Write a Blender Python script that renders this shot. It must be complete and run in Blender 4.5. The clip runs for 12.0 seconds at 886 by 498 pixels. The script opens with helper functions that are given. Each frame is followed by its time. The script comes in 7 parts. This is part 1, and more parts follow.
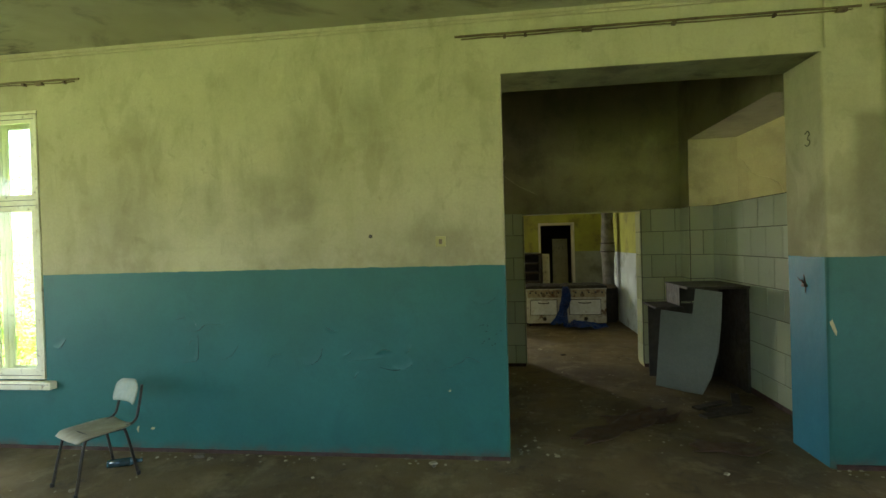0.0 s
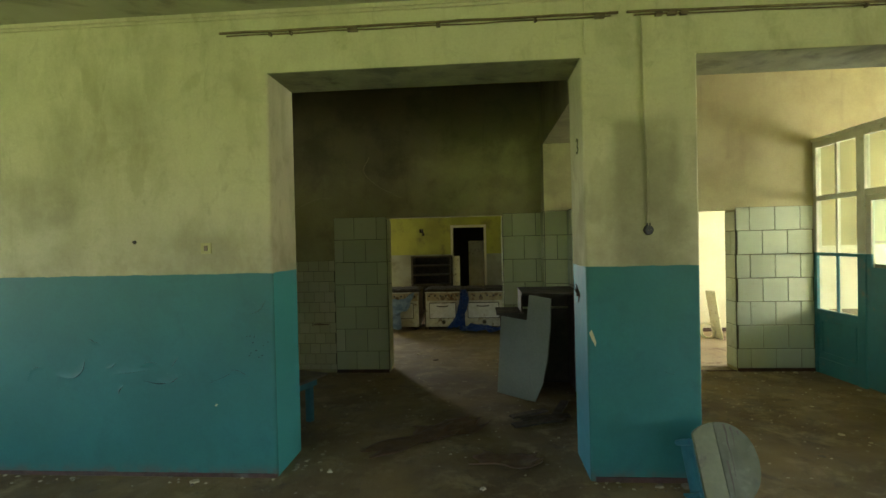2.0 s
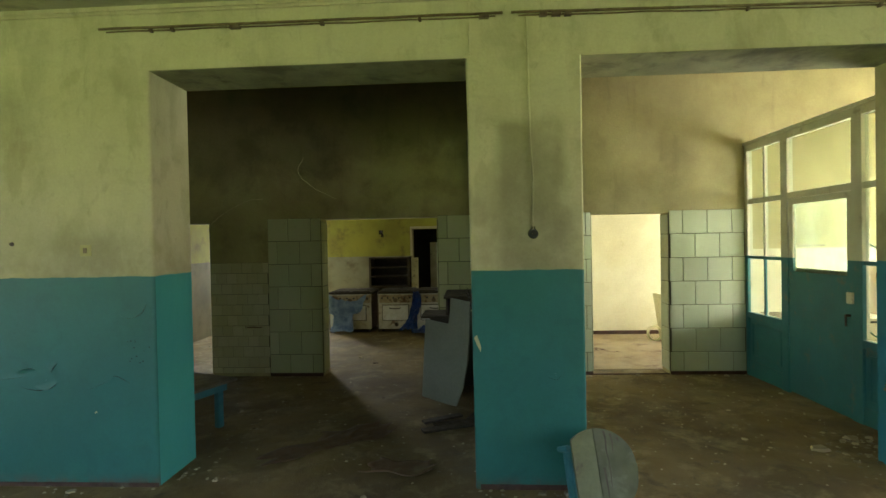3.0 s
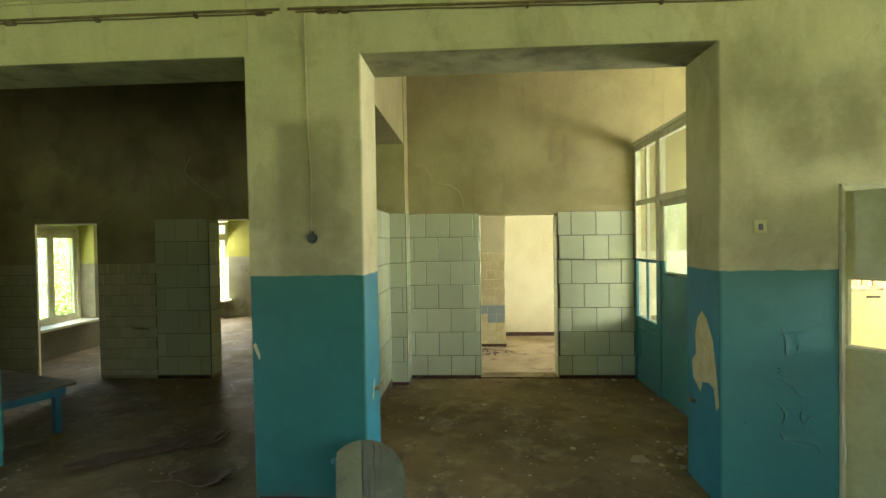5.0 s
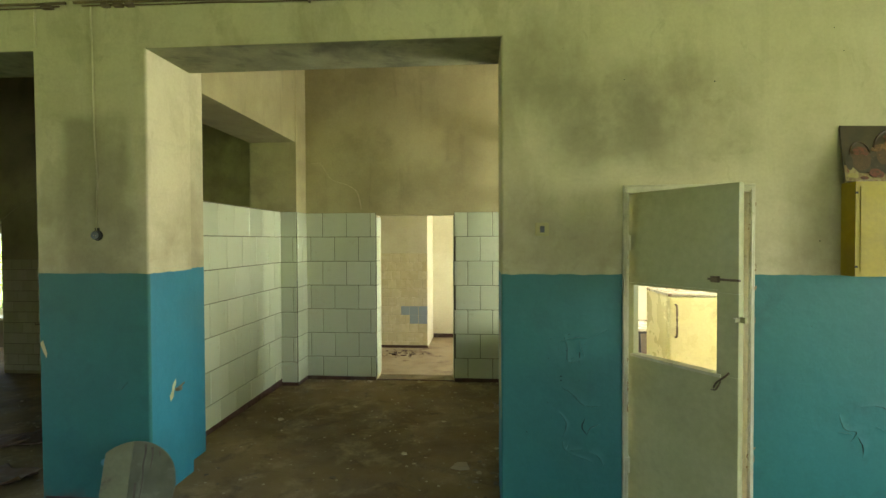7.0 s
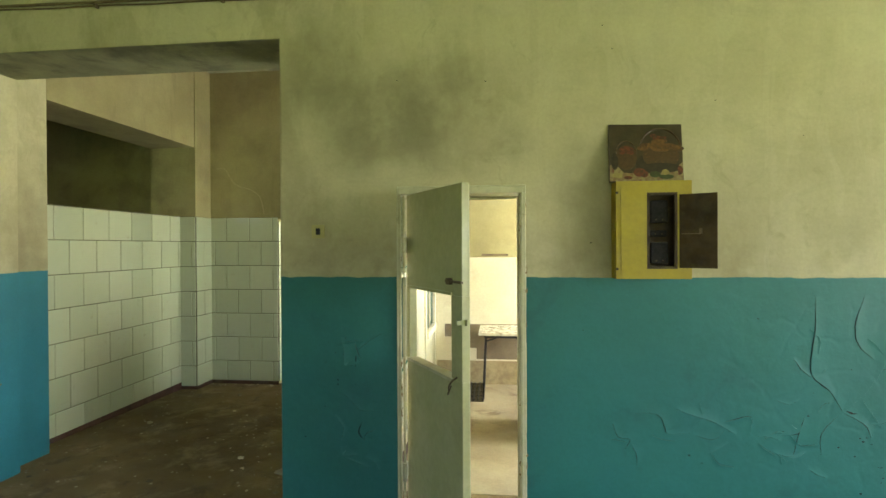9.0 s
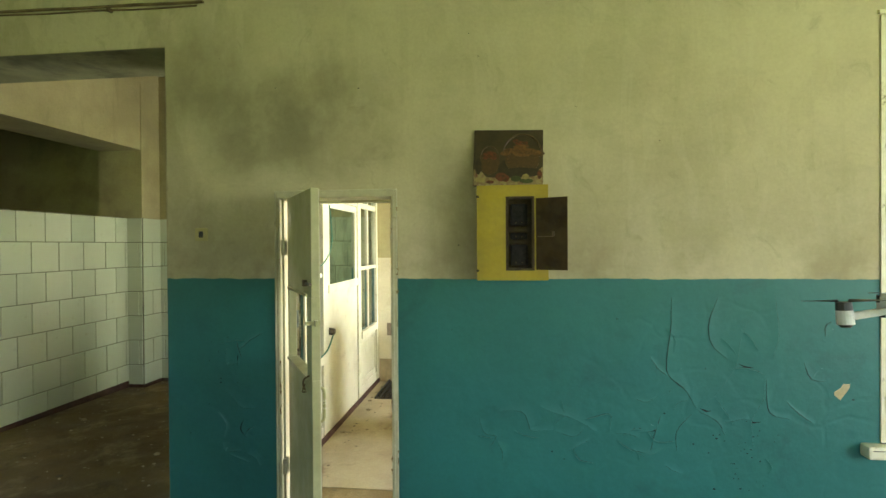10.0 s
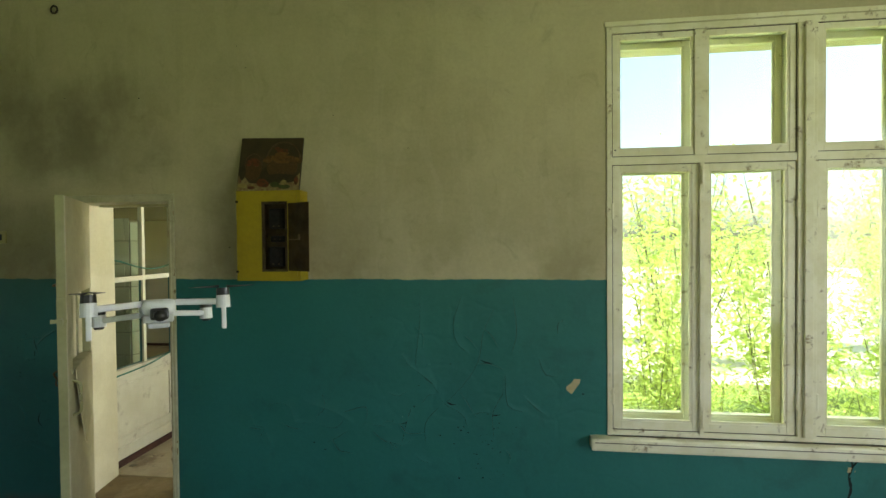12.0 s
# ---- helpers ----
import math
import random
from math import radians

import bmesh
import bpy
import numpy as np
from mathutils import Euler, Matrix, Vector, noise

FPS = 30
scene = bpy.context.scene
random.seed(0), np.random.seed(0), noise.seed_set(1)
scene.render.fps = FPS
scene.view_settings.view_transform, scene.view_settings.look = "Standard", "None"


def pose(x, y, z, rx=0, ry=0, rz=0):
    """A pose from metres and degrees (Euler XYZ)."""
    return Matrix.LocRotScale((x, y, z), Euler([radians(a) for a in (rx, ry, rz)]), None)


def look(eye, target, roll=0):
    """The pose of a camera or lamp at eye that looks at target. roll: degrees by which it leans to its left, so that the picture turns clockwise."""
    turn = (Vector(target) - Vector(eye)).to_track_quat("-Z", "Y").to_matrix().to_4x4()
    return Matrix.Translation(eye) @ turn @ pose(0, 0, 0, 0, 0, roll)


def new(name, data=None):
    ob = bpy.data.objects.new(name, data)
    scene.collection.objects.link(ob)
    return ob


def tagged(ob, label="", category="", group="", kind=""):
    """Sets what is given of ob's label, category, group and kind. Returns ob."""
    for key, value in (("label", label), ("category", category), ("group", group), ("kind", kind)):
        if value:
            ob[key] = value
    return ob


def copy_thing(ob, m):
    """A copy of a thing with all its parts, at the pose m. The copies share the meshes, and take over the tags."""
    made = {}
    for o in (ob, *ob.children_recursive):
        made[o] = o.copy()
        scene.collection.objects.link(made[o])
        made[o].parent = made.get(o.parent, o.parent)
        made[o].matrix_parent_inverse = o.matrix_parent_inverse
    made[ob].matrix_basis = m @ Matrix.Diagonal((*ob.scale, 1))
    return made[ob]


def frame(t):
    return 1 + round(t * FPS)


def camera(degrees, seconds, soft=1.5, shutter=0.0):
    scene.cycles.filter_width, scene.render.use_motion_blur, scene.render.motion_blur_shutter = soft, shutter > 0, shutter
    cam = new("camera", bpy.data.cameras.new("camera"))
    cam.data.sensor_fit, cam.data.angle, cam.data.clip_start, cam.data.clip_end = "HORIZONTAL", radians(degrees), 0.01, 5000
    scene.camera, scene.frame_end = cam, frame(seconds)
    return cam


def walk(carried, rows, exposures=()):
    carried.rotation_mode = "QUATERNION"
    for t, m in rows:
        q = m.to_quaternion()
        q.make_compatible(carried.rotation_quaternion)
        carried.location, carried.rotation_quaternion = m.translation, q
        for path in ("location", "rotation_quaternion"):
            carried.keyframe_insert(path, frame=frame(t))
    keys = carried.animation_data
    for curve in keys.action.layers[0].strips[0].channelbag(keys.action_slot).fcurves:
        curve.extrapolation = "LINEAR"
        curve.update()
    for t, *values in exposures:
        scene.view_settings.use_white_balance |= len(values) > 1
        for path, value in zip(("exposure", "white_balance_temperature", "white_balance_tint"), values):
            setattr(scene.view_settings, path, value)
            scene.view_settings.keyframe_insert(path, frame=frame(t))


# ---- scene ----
cam = camera(83.0, 12.0)
PATH = [
    (0, (0.012, 0.062, 1.734), (-0.24, 2.046, 1.713), -1.6),
    (0.5, (0.414, 0.143, 1.744), (0.158, 2.127, 1.716), -1.5),
    (1, (0.819, 0.239, 1.748), (0.593, 2.226, 1.719), -1.5),
    (1.5, (1.195, 0.307, 1.745), (1.013, 2.299, 1.721), -1.4),
    (2, (1.575, 0.37, 1.758), (1.424, 2.365, 1.731), -1.3),
    (2.5, (1.946, 0.428, 1.749), (1.821, 2.424, 1.727), -1.3),
    (3, (2.327, 0.491, 1.76), (2.217, 2.488, 1.735), -1.1),
    (3.2, (2.475, 0.504, 1.744), (2.371, 2.501, 1.725), -1.1),
    (4.8, (3.723, 0.678, 1.782), (3.605, 2.674, 1.75), -1.1),
    (5, (3.855, 0.691, 1.786), (3.739, 2.687, 1.75), -0.9),
    (5.5, (4.234, 0.745, 1.762), (4.109, 2.741, 1.739), -0.8),
    (6, (4.653, 0.804, 1.787), (4.506, 2.798, 1.747), -0.6),
    (6.5, (5.012, 0.852, 1.758), (4.859, 2.846, 1.733), -0.5),
    (7, (5.34, 0.873, 1.772), (5.184, 2.866, 1.737), -0.2),
    (7.2, (5.518, 0.914, 1.75), (5.333, 2.906, 1.726), -0.2),
    (8.8, (6.669, 1.018, 1.752), (6.447, 3.006, 1.738), -0.2),
    (9, (6.814, 1.034, 1.743), (6.599, 3.022, 1.732), -0.3),
    (9.5, (7.228, 1.045, 1.747), (7.001, 3.032, 1.732), -0.5),
    (10, (7.614, 1.033, 1.762), (7.384, 3.02, 1.745), -0.4),
    (10.5, (7.996, 1.035, 1.759), (7.759, 3.021, 1.745), -0.2),
    (11, (8.381, 1.05, 1.773), (8.137, 3.035, 1.748), -0.2),
    (11.5, (8.746, 1.063, 1.768), (8.498, 3.047, 1.746), -0.2),
    (12, (9.115, 1.054, 1.792), (8.86, 3.037, 1.757), -0.5),
]
EXPOSURES = [(0, 3.80), (2.5, 3.85), (5, 3.92), (7.2, 3.70), (9, 3.54), (10, 3.30), (10.5, 3.04), (11, 2.72), (11.5, 2.40), (12, 2.12)]
walk(cam, [(t, look(eye, target, roll)) for t, eye, target, roll in PATH], EXPOSURES)

# ---- light and sky ----
world = bpy.data.worlds.new("sky")
scene.world = world
world.use_nodes = True
sky = world.node_tree.nodes.new("ShaderNodeTexSky")
sky.sky_type, sky.sun_disc = "NISHITA", False
sky.sun_elevation, sky.sun_rotation = radians(63), radians(97)
sky.dust_density = 3.0
world.node_tree.links.new(sky.outputs[0], world.node_tree.nodes["Background"].inputs[0])
world.node_tree.nodes["Background"].inputs[1].default_value = 0.15


def lamp(name, kind, m, energy, colour, **settings):
    data = bpy.data.lights.new(name, kind)
    data.energy, data.color = energy, colour
    for key, value in settings.items():
        if key == "angle":
            data.angle = value
        elif key == "size":
            data.shape, data.size, data.size_y = "RECTANGLE", value[0], value[1]
    ob = new(name, data)
    ob.matrix_world = m
    return ob


SUN_FROM = Vector((0.45, -0.06, 0.89))
lamp("sun", "SUN", look(SUN_FROM * 60, (0, 0, 0)), 5.0, (1.0, 0.95, 0.86), angle=radians(0.6))
LEAFY = (1.0, 0.96, 0.66)
# daylight through assumed, unseen windows of the room's far side, behind the camera
for wx, watts in ((-5.2, 0.12), (-1.8, 0.26), (7.2, 0.22), (10.6, 1.5)):
    lamp("daylight_fill", "AREA", look((wx, -3.25, 1.95), (wx, 4, 1.75)), watts, LEAFY, size=(2.1, 2.2))
# daylight through the windows in the hall's two ends
lamp("daylight_fill", "AREA", look((12.9, 0.9, 1.75), (6, 2.2, 1.7)), 14.5, (1.0, 1.0, 0.95), size=(2.6, 2.2))
lamp("daylight_fill", "AREA", look((-7.9, 0.9, 1.75), (-2, 2.2, 1.7)), 6.3, (0.90, 0.96, 0.86), size=(2.6, 2.2))
# added lamps out of view above the garden: extra open-sky light on the tall windows
lamp("daylight_fill", "AREA", look((10.8, 5.9, 4.3), (10.8, 4.3, 1.6)), 18, (0.95, 1.0, 1.0), size=(2.6, 1.4))
lamp("daylight_fill", "AREA", look((-5.2, 5.9, 4.3), (-5.2, 4.3, 1.6)), 15, (0.95, 1.0, 1.0), size=(2.6, 1.4))
# daylight through the windows of the side room, the back room and the kitchen
lamp("daylight_fill", "AREA", look((9.44, 5.95, 1.75), (6, 5.9, 1.4)), 32, (1.0, 0.97, 0.88), size=(1.9, 1.7))
lamp("daylight_fill", "AREA", look((7.94, 8.7, 1.7), (3, 9.2, 1.2)), 19, (1.0, 0.97, 0.80), size=(1.5, 1.7))
lamp("daylight_fill", "AREA", look((-2.62, 12.96, 1.4), (-1.2, 10.4, 0.6)), 12, (1.0, 0.98, 0.86), size=(0.6, 1.8))
lamp("daylight_fill", "AREA", look((-3.04, 8.83, 1.3), (0, 10.4, 0.6)), 0.7, (1.0, 1.0, 0.88), size=(1.0, 1.6))

# ---- materials ----


class Mat:
    """A procedural material: world-space noises mixed into the base colour, roughness and relief."""

    def __init__(self, name, rough=0.8, metal=0.0):
        self.m = bpy.data.materials.new(name)
        self.m.use_nodes = True
        self.nt = self.m.node_tree
        self.b = self.nt.nodes["Principled BSDF"]
        self.b.inputs["Roughness"].default_value = rough
        self.b.inputs["Metallic"].default_value = metal
        self.pos = self.nt.nodes.new("ShaderNodeNewGeometry").outputs["Position"]
        self.h = []

    def put(self, socket, value):
        if hasattr(value, "links"):
            self.nt.links.new(value, socket)
        elif isinstance(value, (tuple, list)) and len(value) == 3 and socket.type == "RGBA":
            socket.default_value = (*value, 1)
        else:
            socket.default_value = value

    def stretch(self, sx, sy, sz, off=(0, 0, 0)):
        n = self.nt.nodes.new("ShaderNodeMapping")
        self.put(n.inputs["Vector"], self.pos)
        n.inputs["Scale"].default_value = (sx, sy, sz)
        n.inputs["Location"].default_value = off
        return n.outputs[0]

    def noise(self, scale, detail=4.0, rough=0.6, vec=None, twist=0.0):
        n = self.nt.nodes.new("ShaderNodeTexNoise")
        self.put(n.inputs["Vector"], vec or self.pos)
        n.inputs["Scale"].default_value, n.inputs["Detail"].default_value = scale, detail
        n.inputs["Roughness"].default_value, n.inputs["Distortion"].default_value = rough, twist
        return n.outputs["Fac"]

    def cells(self, scale, feature="F1", vec=None):
        n = self.nt.nodes.new("ShaderNodeTexVoronoi")
        n.feature = feature
        self.put(n.inputs["Vector"], vec or self.pos)
        n.inputs["Scale"].default_value = scale
        return n.outputs["Distance"]

    def step(self, fac, a, b, lo=0.0, hi=1.0):
        n = self.nt.nodes.new("ShaderNodeMapRange")
        n.interpolation_type = "SMOOTHSTEP"
        self.put(n.inputs["Value"], fac)
        for key, v in (("From Min", a), ("From Max", b), ("To Min", lo), ("To Max", hi)):
            n.inputs[key].default_value = v
        return n.outputs[0]

    def math(self, op, a, b=0.0):
        n = self.nt.nodes.new("ShaderNodeMath")
        n.operation = op
        self.put(n.inputs[0], a)
        self.put(n.inputs[1], b)
        return n.outputs[0]

    def axis(self, which):
        n = self.nt.nodes.new("ShaderNodeSeparateXYZ")
        self.put(n.inputs[0], self.pos)
        return n.outputs[which]

    def random(self):
        return self.nt.nodes.new("ShaderNodeObjectInfo").outputs["Random"]

    def island(self):
        return self.nt.nodes.new("ShaderNodeNewGeometry").outputs["Random Per Island"]

    def mix(self, fac, a, b, blend="MIX"):
        n = self.nt.nodes.new("ShaderNodeMix")
        n.data_type, n.blend_type = "RGBA", blend
        self.put(n.inputs[0], fac)
        self.put(n.inputs[6], a)
        self.put(n.inputs[7], b)
        return n.outputs[2]

    def bump(self, height, strength=0.3, depth=0.01):
        n = self.nt.nodes.new("ShaderNodeBump")
        n.inputs["Strength"].default_value, n.inputs["Distance"].default_value = strength, depth
        self.put(n.inputs["Height"], height)
        if self.h:
            self.put(n.inputs["Normal"], self.h[-1])
        self.h.append(n.outputs[0])
        self.put(self.b.inputs["Normal"], n.outputs[0])

    def done(self, colour, rough=None):
        self.put(self.b.inputs["Base Color"], colour)
        if rough is not None:
            self.put(self.b.inputs["Roughness"], rough)
        return self.m


def surface(name, base, alt, scale=3.0, rough=0.8, metal=0.0, grain=40.0, bump=0.25, depth=0.004, dirt=None, dirt_at=(0.55, 0.72), dirt_scale=1.7):
    """An everyday worn surface: two tones, fine grain, blotches of dirt and a fine relief."""
    k = Mat(name, rough, metal)
    c = k.mix(k.step(k.noise(scale, 5), 0.35, 0.68), base, alt)
    g = k.noise(grain, 3)
    c = k.mix(0.35, c, k.mix(g, (0.25, 0.25, 0.25), (0.75, 0.75, 0.75)), "OVERLAY")
    if dirt:
        c = k.mix(k.step(k.noise(dirt_scale, 6, 0.65, twist=0.4), *dirt_at), c, dirt)
    k.bump(g, bump, depth)
    return k.done(c, k.step(k.noise(scale * 2.3, 3), 0.3, 0.7, max(rough - 0.12, 0.04), min(rough + 0.1, 1)))


def wall_paint():
    """Lime-yellow plaster over a teal oil-paint dado whose upper edge lies at 1.55 m."""
    k = Mat("wall_paint", 0.7)
    z = k.axis(2)
    edge = k.math("ADD", z, k.math("MULTIPLY", k.math("SUBTRACT", k.noise(7, 4), 0.5), 0.022))
    upper = k.step(edge, 1.553, 1.559)
    # plaster
    p = k.mix(k.step(k.noise(0.9, 5, 0.6), 0.38, 0.66), (0.535, 0.49, 0.305), (0.455, 0.415, 0.25))
    streak = k.step(k.noise(1.5, 6, 0.62, k.stretch(1.7, 1.7, 0.75, (3.1, 0, 1.7)), 0.3), 0.51, 0.70)
    p = k.mix(k.math("MULTIPLY", k.math("MULTIPLY", streak, k.step(k.axis(0), 6.2, 7.6, 1.0, 0.2)), 0.34), p, (0.245, 0.21, 0.115))
    patch = k.step(k.noise(3.4, 8, 0.55, k.stretch(1.0, 1.0, 0.62, (5.3, 0, 2.1)), 0.35), 0.50, 0.585)
    p = k.mix(k.math("MULTIPLY", k.math("MULTIPLY", patch, k.step(k.noise(0.8, 4), 0.38, 0.6)), k.step(k.axis(0), 6.4, 7.8, 0.32, 0.12)), p, (0.29, 0.245, 0.13))
    brush = k.step(k.noise(2.0, 6, 0.6, k.stretch(3.2, 3.2, 0.9, (1.9, 0, 6.1)), 0.8), 0.52, 0.60)
    p = k.mix(k.math("MULTIPLY", brush, 0.13), p, (0.60, 0.57, 0.38))
    swipe = k.step(k.noise(2.6, 5, 0.6, k.stretch(0.55, 0.55, 1.7, (1.3, 0, 0.4)), 1.6), 0.53, 0.66)
    p = k.mix(k.math("MULTIPLY", swipe, 0.12), p, (0.30, 0.29, 0.18))
    drip = k.step(k.noise(3.4, 5, 0.6, k.stretch(2.2, 2.2, 0.22, (0.7, 0, 0)), 0.2), 0.56, 0.70)
    p = k.mix(k.math("MULTIPLY", drip, 0.12), p, (0.30, 0.27, 0.15))
    scuff = k.step(k.noise(4.5, 6, 0.7, k.stretch(1.1, 1.1, 0.8), 1.2), 0.57, 0.72)
    p = k.mix(k.math("MULTIPLY", scuff, 0.25), p, (0.20, 0.18, 0.09))
    low = k.math("MULTIPLY", k.step(edge, 2.0, 1.58), k.step(k.noise(2.4, 5), 0.42, 0.66))
    p = k.mix(k.math("MULTIPLY", low, 0.5), p, (0.24, 0.21, 0.10))
    # stained areas; the one at x 7.2 to 7.47 is the meter cabinet's painted shade
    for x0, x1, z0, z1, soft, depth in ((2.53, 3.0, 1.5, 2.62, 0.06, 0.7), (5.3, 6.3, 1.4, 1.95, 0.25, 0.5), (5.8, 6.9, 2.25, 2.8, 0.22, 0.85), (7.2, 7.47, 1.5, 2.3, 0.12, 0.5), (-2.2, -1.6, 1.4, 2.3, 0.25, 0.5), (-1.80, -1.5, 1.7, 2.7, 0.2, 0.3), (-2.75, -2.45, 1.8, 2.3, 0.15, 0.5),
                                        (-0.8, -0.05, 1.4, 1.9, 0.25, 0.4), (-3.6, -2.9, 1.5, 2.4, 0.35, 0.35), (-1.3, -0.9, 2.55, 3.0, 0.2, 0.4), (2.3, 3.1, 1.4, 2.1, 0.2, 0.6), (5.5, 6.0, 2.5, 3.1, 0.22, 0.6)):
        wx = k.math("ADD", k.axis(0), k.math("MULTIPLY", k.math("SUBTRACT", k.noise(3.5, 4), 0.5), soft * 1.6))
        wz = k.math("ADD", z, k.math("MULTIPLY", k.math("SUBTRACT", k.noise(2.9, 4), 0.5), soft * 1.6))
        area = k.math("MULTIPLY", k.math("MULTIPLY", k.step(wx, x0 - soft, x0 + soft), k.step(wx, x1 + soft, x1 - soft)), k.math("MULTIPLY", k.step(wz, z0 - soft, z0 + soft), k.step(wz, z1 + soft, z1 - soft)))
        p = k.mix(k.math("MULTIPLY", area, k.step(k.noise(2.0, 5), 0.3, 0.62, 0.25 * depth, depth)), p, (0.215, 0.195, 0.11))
    # oil paint
    d = k.mix(k.step(k.noise(1.2, 5), 0.35, 0.68), (0.017, 0.116, 0.103), (0.020, 0.136, 0.122))
    d = k.mix(k.math("MULTIPLY", k.step(k.axis(0), 6.6, 7.4), 1.0), d, k.mix(k.step(k.noise(1.1, 5), 0.35, 0.68), (0.018, 0.146, 0.126), (0.022, 0.168, 0.147)))
    d = k.mix(k.math("MULTIPLY", k.step(k.noise(3.1, 6, 0.65, twist=0.6), 0.52, 0.72), 0.5), d, (0.014, 0.098, 0.088))
    d = k.mix(k.math("MULTIPLY", k.step(z, 0.12, 0.0), k.step(k.noise(6, 5), 0.35, 0.65)), d, (0.09, 0.075, 0.05))
    # the pier's and the wide opening's reveals are bluer; the x = 0 reveal's light is put into a paler teal
    reveal_mask = k.math("MULTIPLY", k.step(k.axis(1), 4.060, 4.066), k.step(k.axis(0), 5.7, 5.6))
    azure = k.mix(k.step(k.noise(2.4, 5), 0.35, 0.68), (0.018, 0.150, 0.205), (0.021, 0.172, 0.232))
    d = k.mix(reveal_mask, d, k.mix(k.step(k.axis(0), 1.4, 1.6), (0.045, 0.260, 0.250), azure))
    # blistered film: shallow plates with raised rims where the paint is coming off
    warp = k.nt.nodes.new("ShaderNodeVectorMath")
    warp.operation = "MULTIPLY_ADD"
    colour_noise = k.nt.nodes.new("ShaderNodeTexNoise")
    colour_noise.inputs["Scale"].default_value = 3.0
    k.put(colour_noise.inputs["Vector"], k.pos)
    k.put(warp.inputs[0], colour_noise.outputs["Color"])
    warp.inputs[1].default_value = (0.35, 0.0, 0.35)
    k.put(warp.inputs[2], k.pos)
    plates = k.step(k.cells(4.2, "DISTANCE_TO_EDGE", warp.outputs[0]), 0.0, 0.10)
    loose = k.math("MULTIPLY", k.step(k.noise(1.1, 3, 0.5, k.stretch(1, 1, 1.4, (2.2, 0, 0.3))), 0.46, 0.60), k.math("MULTIPLY", k.step(edge, 1.50, 1.35), k.step(k.axis(0), 7.6, 8.6)))
    k.bump(k.math("MULTIPLY", plates, loose), 0.16, 0.006)
    c = k.mix(upper, d, p)
    # the side-room doorway's reveal is whitewashed
    white = k.math("MULTIPLY", k.step(k.axis(1), 4.052, 4.056), k.math("MULTIPLY", k.step(k.axis(0), 5.7, 5.8), k.step(k.axis(0), 7.2, 7.1)))
    c = k.mix(white, c, k.mix(k.step(k.noise(2.1, 5), 0.35, 0.68), (0.64, 0.60, 0.43), (0.54, 0.50, 0.33)))
    g = k.noise(55, 4)
    c = k.mix(0.22, c, k.mix(g, (0.25, 0.25, 0.25), (0.75, 0.75, 0.75)), "OVERLAY")
    wave = k.noise(2.2, 3)
    k.bump(wave, 0.5, 0.02)
    k.bump(k.noise(7, 3, 0.55), 0.35, 0.008)
    k.bump(g, 0.25, 0.004)
    k.b.inputs["Specular IOR Level"].default_value = 0.4
    return k.done(c, k.step(edge, 1.553, 1.559, 0.50, 0.85))


def soot_plaster():
    """Dirty khaki plaster, blackened by kitchen smoke high on the wall."""
    k = Mat("soot_plaster", 0.9)
    z, x = k.axis(2), k.axis(0)
    c = k.mix(k.step(k.noise(1.1, 5), 0.35, 0.68), (0.40, 0.355, 0.18), (0.31, 0.272, 0.13))
    c = k.mix(k.math("MULTIPLY", k.step(k.noise(1.9, 5, 0.6, twist=0.2), 0.46, 0.70), k.step(x, 2.4, 3.2, 0.55, 0.26)), c, (0.16, 0.135, 0.068))
    drip = k.step(k.noise(3.0, 6, 0.65, k.stretch(2.0, 2.0, 0.3), 0.4), 0.55, 0.70)
    c = k.mix(k.math("MULTIPLY", drip, 0.2), c, (0.15, 0.125, 0.065))
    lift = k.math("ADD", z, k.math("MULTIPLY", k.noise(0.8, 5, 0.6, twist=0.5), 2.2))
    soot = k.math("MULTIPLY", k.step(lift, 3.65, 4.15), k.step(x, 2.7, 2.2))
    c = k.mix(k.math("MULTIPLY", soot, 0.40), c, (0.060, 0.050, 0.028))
    g = k.noise(50, 4)
    k.bump(k.noise(2.5, 4), 0.5, 0.02)
    k.bump(g, 0.3, 0.004)
    return k.done(k.mix(0.25, c, k.mix(g, (0.25, 0.25, 0.25), (0.75, 0.75, 0.75)), "OVERLAY"))


def kitchen_paint(name="kitchen_paint", pale=(0.55, 0.60, 0.62), worn=(0.42, 0.46, 0.47)):
    """Yellow-green distemper over a lower wall of another colour."""
    k = Mat(name, 0.8)
    z = k.math("ADD", k.axis(2), k.math("MULTIPLY", k.noise(5, 4), 0.02))
    up = k.mix(k.step(k.noise(1.0, 5), 0.35, 0.68), (0.42, 0.42, 0.07), (0.30, 0.29, 0.06))
    low = k.mix(k.step(k.noise(1.4, 5), 0.35, 0.68), pale, worn)
    c = k.mix(k.step(z, 1.455, 1.465), low, up)
    c = k.mix(k.math("MULTIPLY", k.step(k.noise(2.6, 6, 0.65), 0.5, 0.72), 0.6), c, (0.12, 0.10, 0.05))
    k.bump(k.noise(30, 4), 0.3, 0.005)
    return k.done(c)


def tile_glaze(name, base, alt, rough=0.18):
    k = Mat(name, rough)
    c = k.mix(k.random(), base, alt)
    c = k.mix(k.math("MULTIPLY", k.step(k.noise(2.2, 6, 0.65, twist=0.5), 0.48, 0.74), 0.08), c, (0.30, 0.27, 0.16))
    c = k.mix(k.math("MULTIPLY", k.step(k.noise(14, 5), 0.6, 0.75), 0.2), c, (0.26, 0.22, 0.13))
    return k.done(c, k.step(k.noise(9, 5), 0.35, 0.75, rough, rough + 0.06))


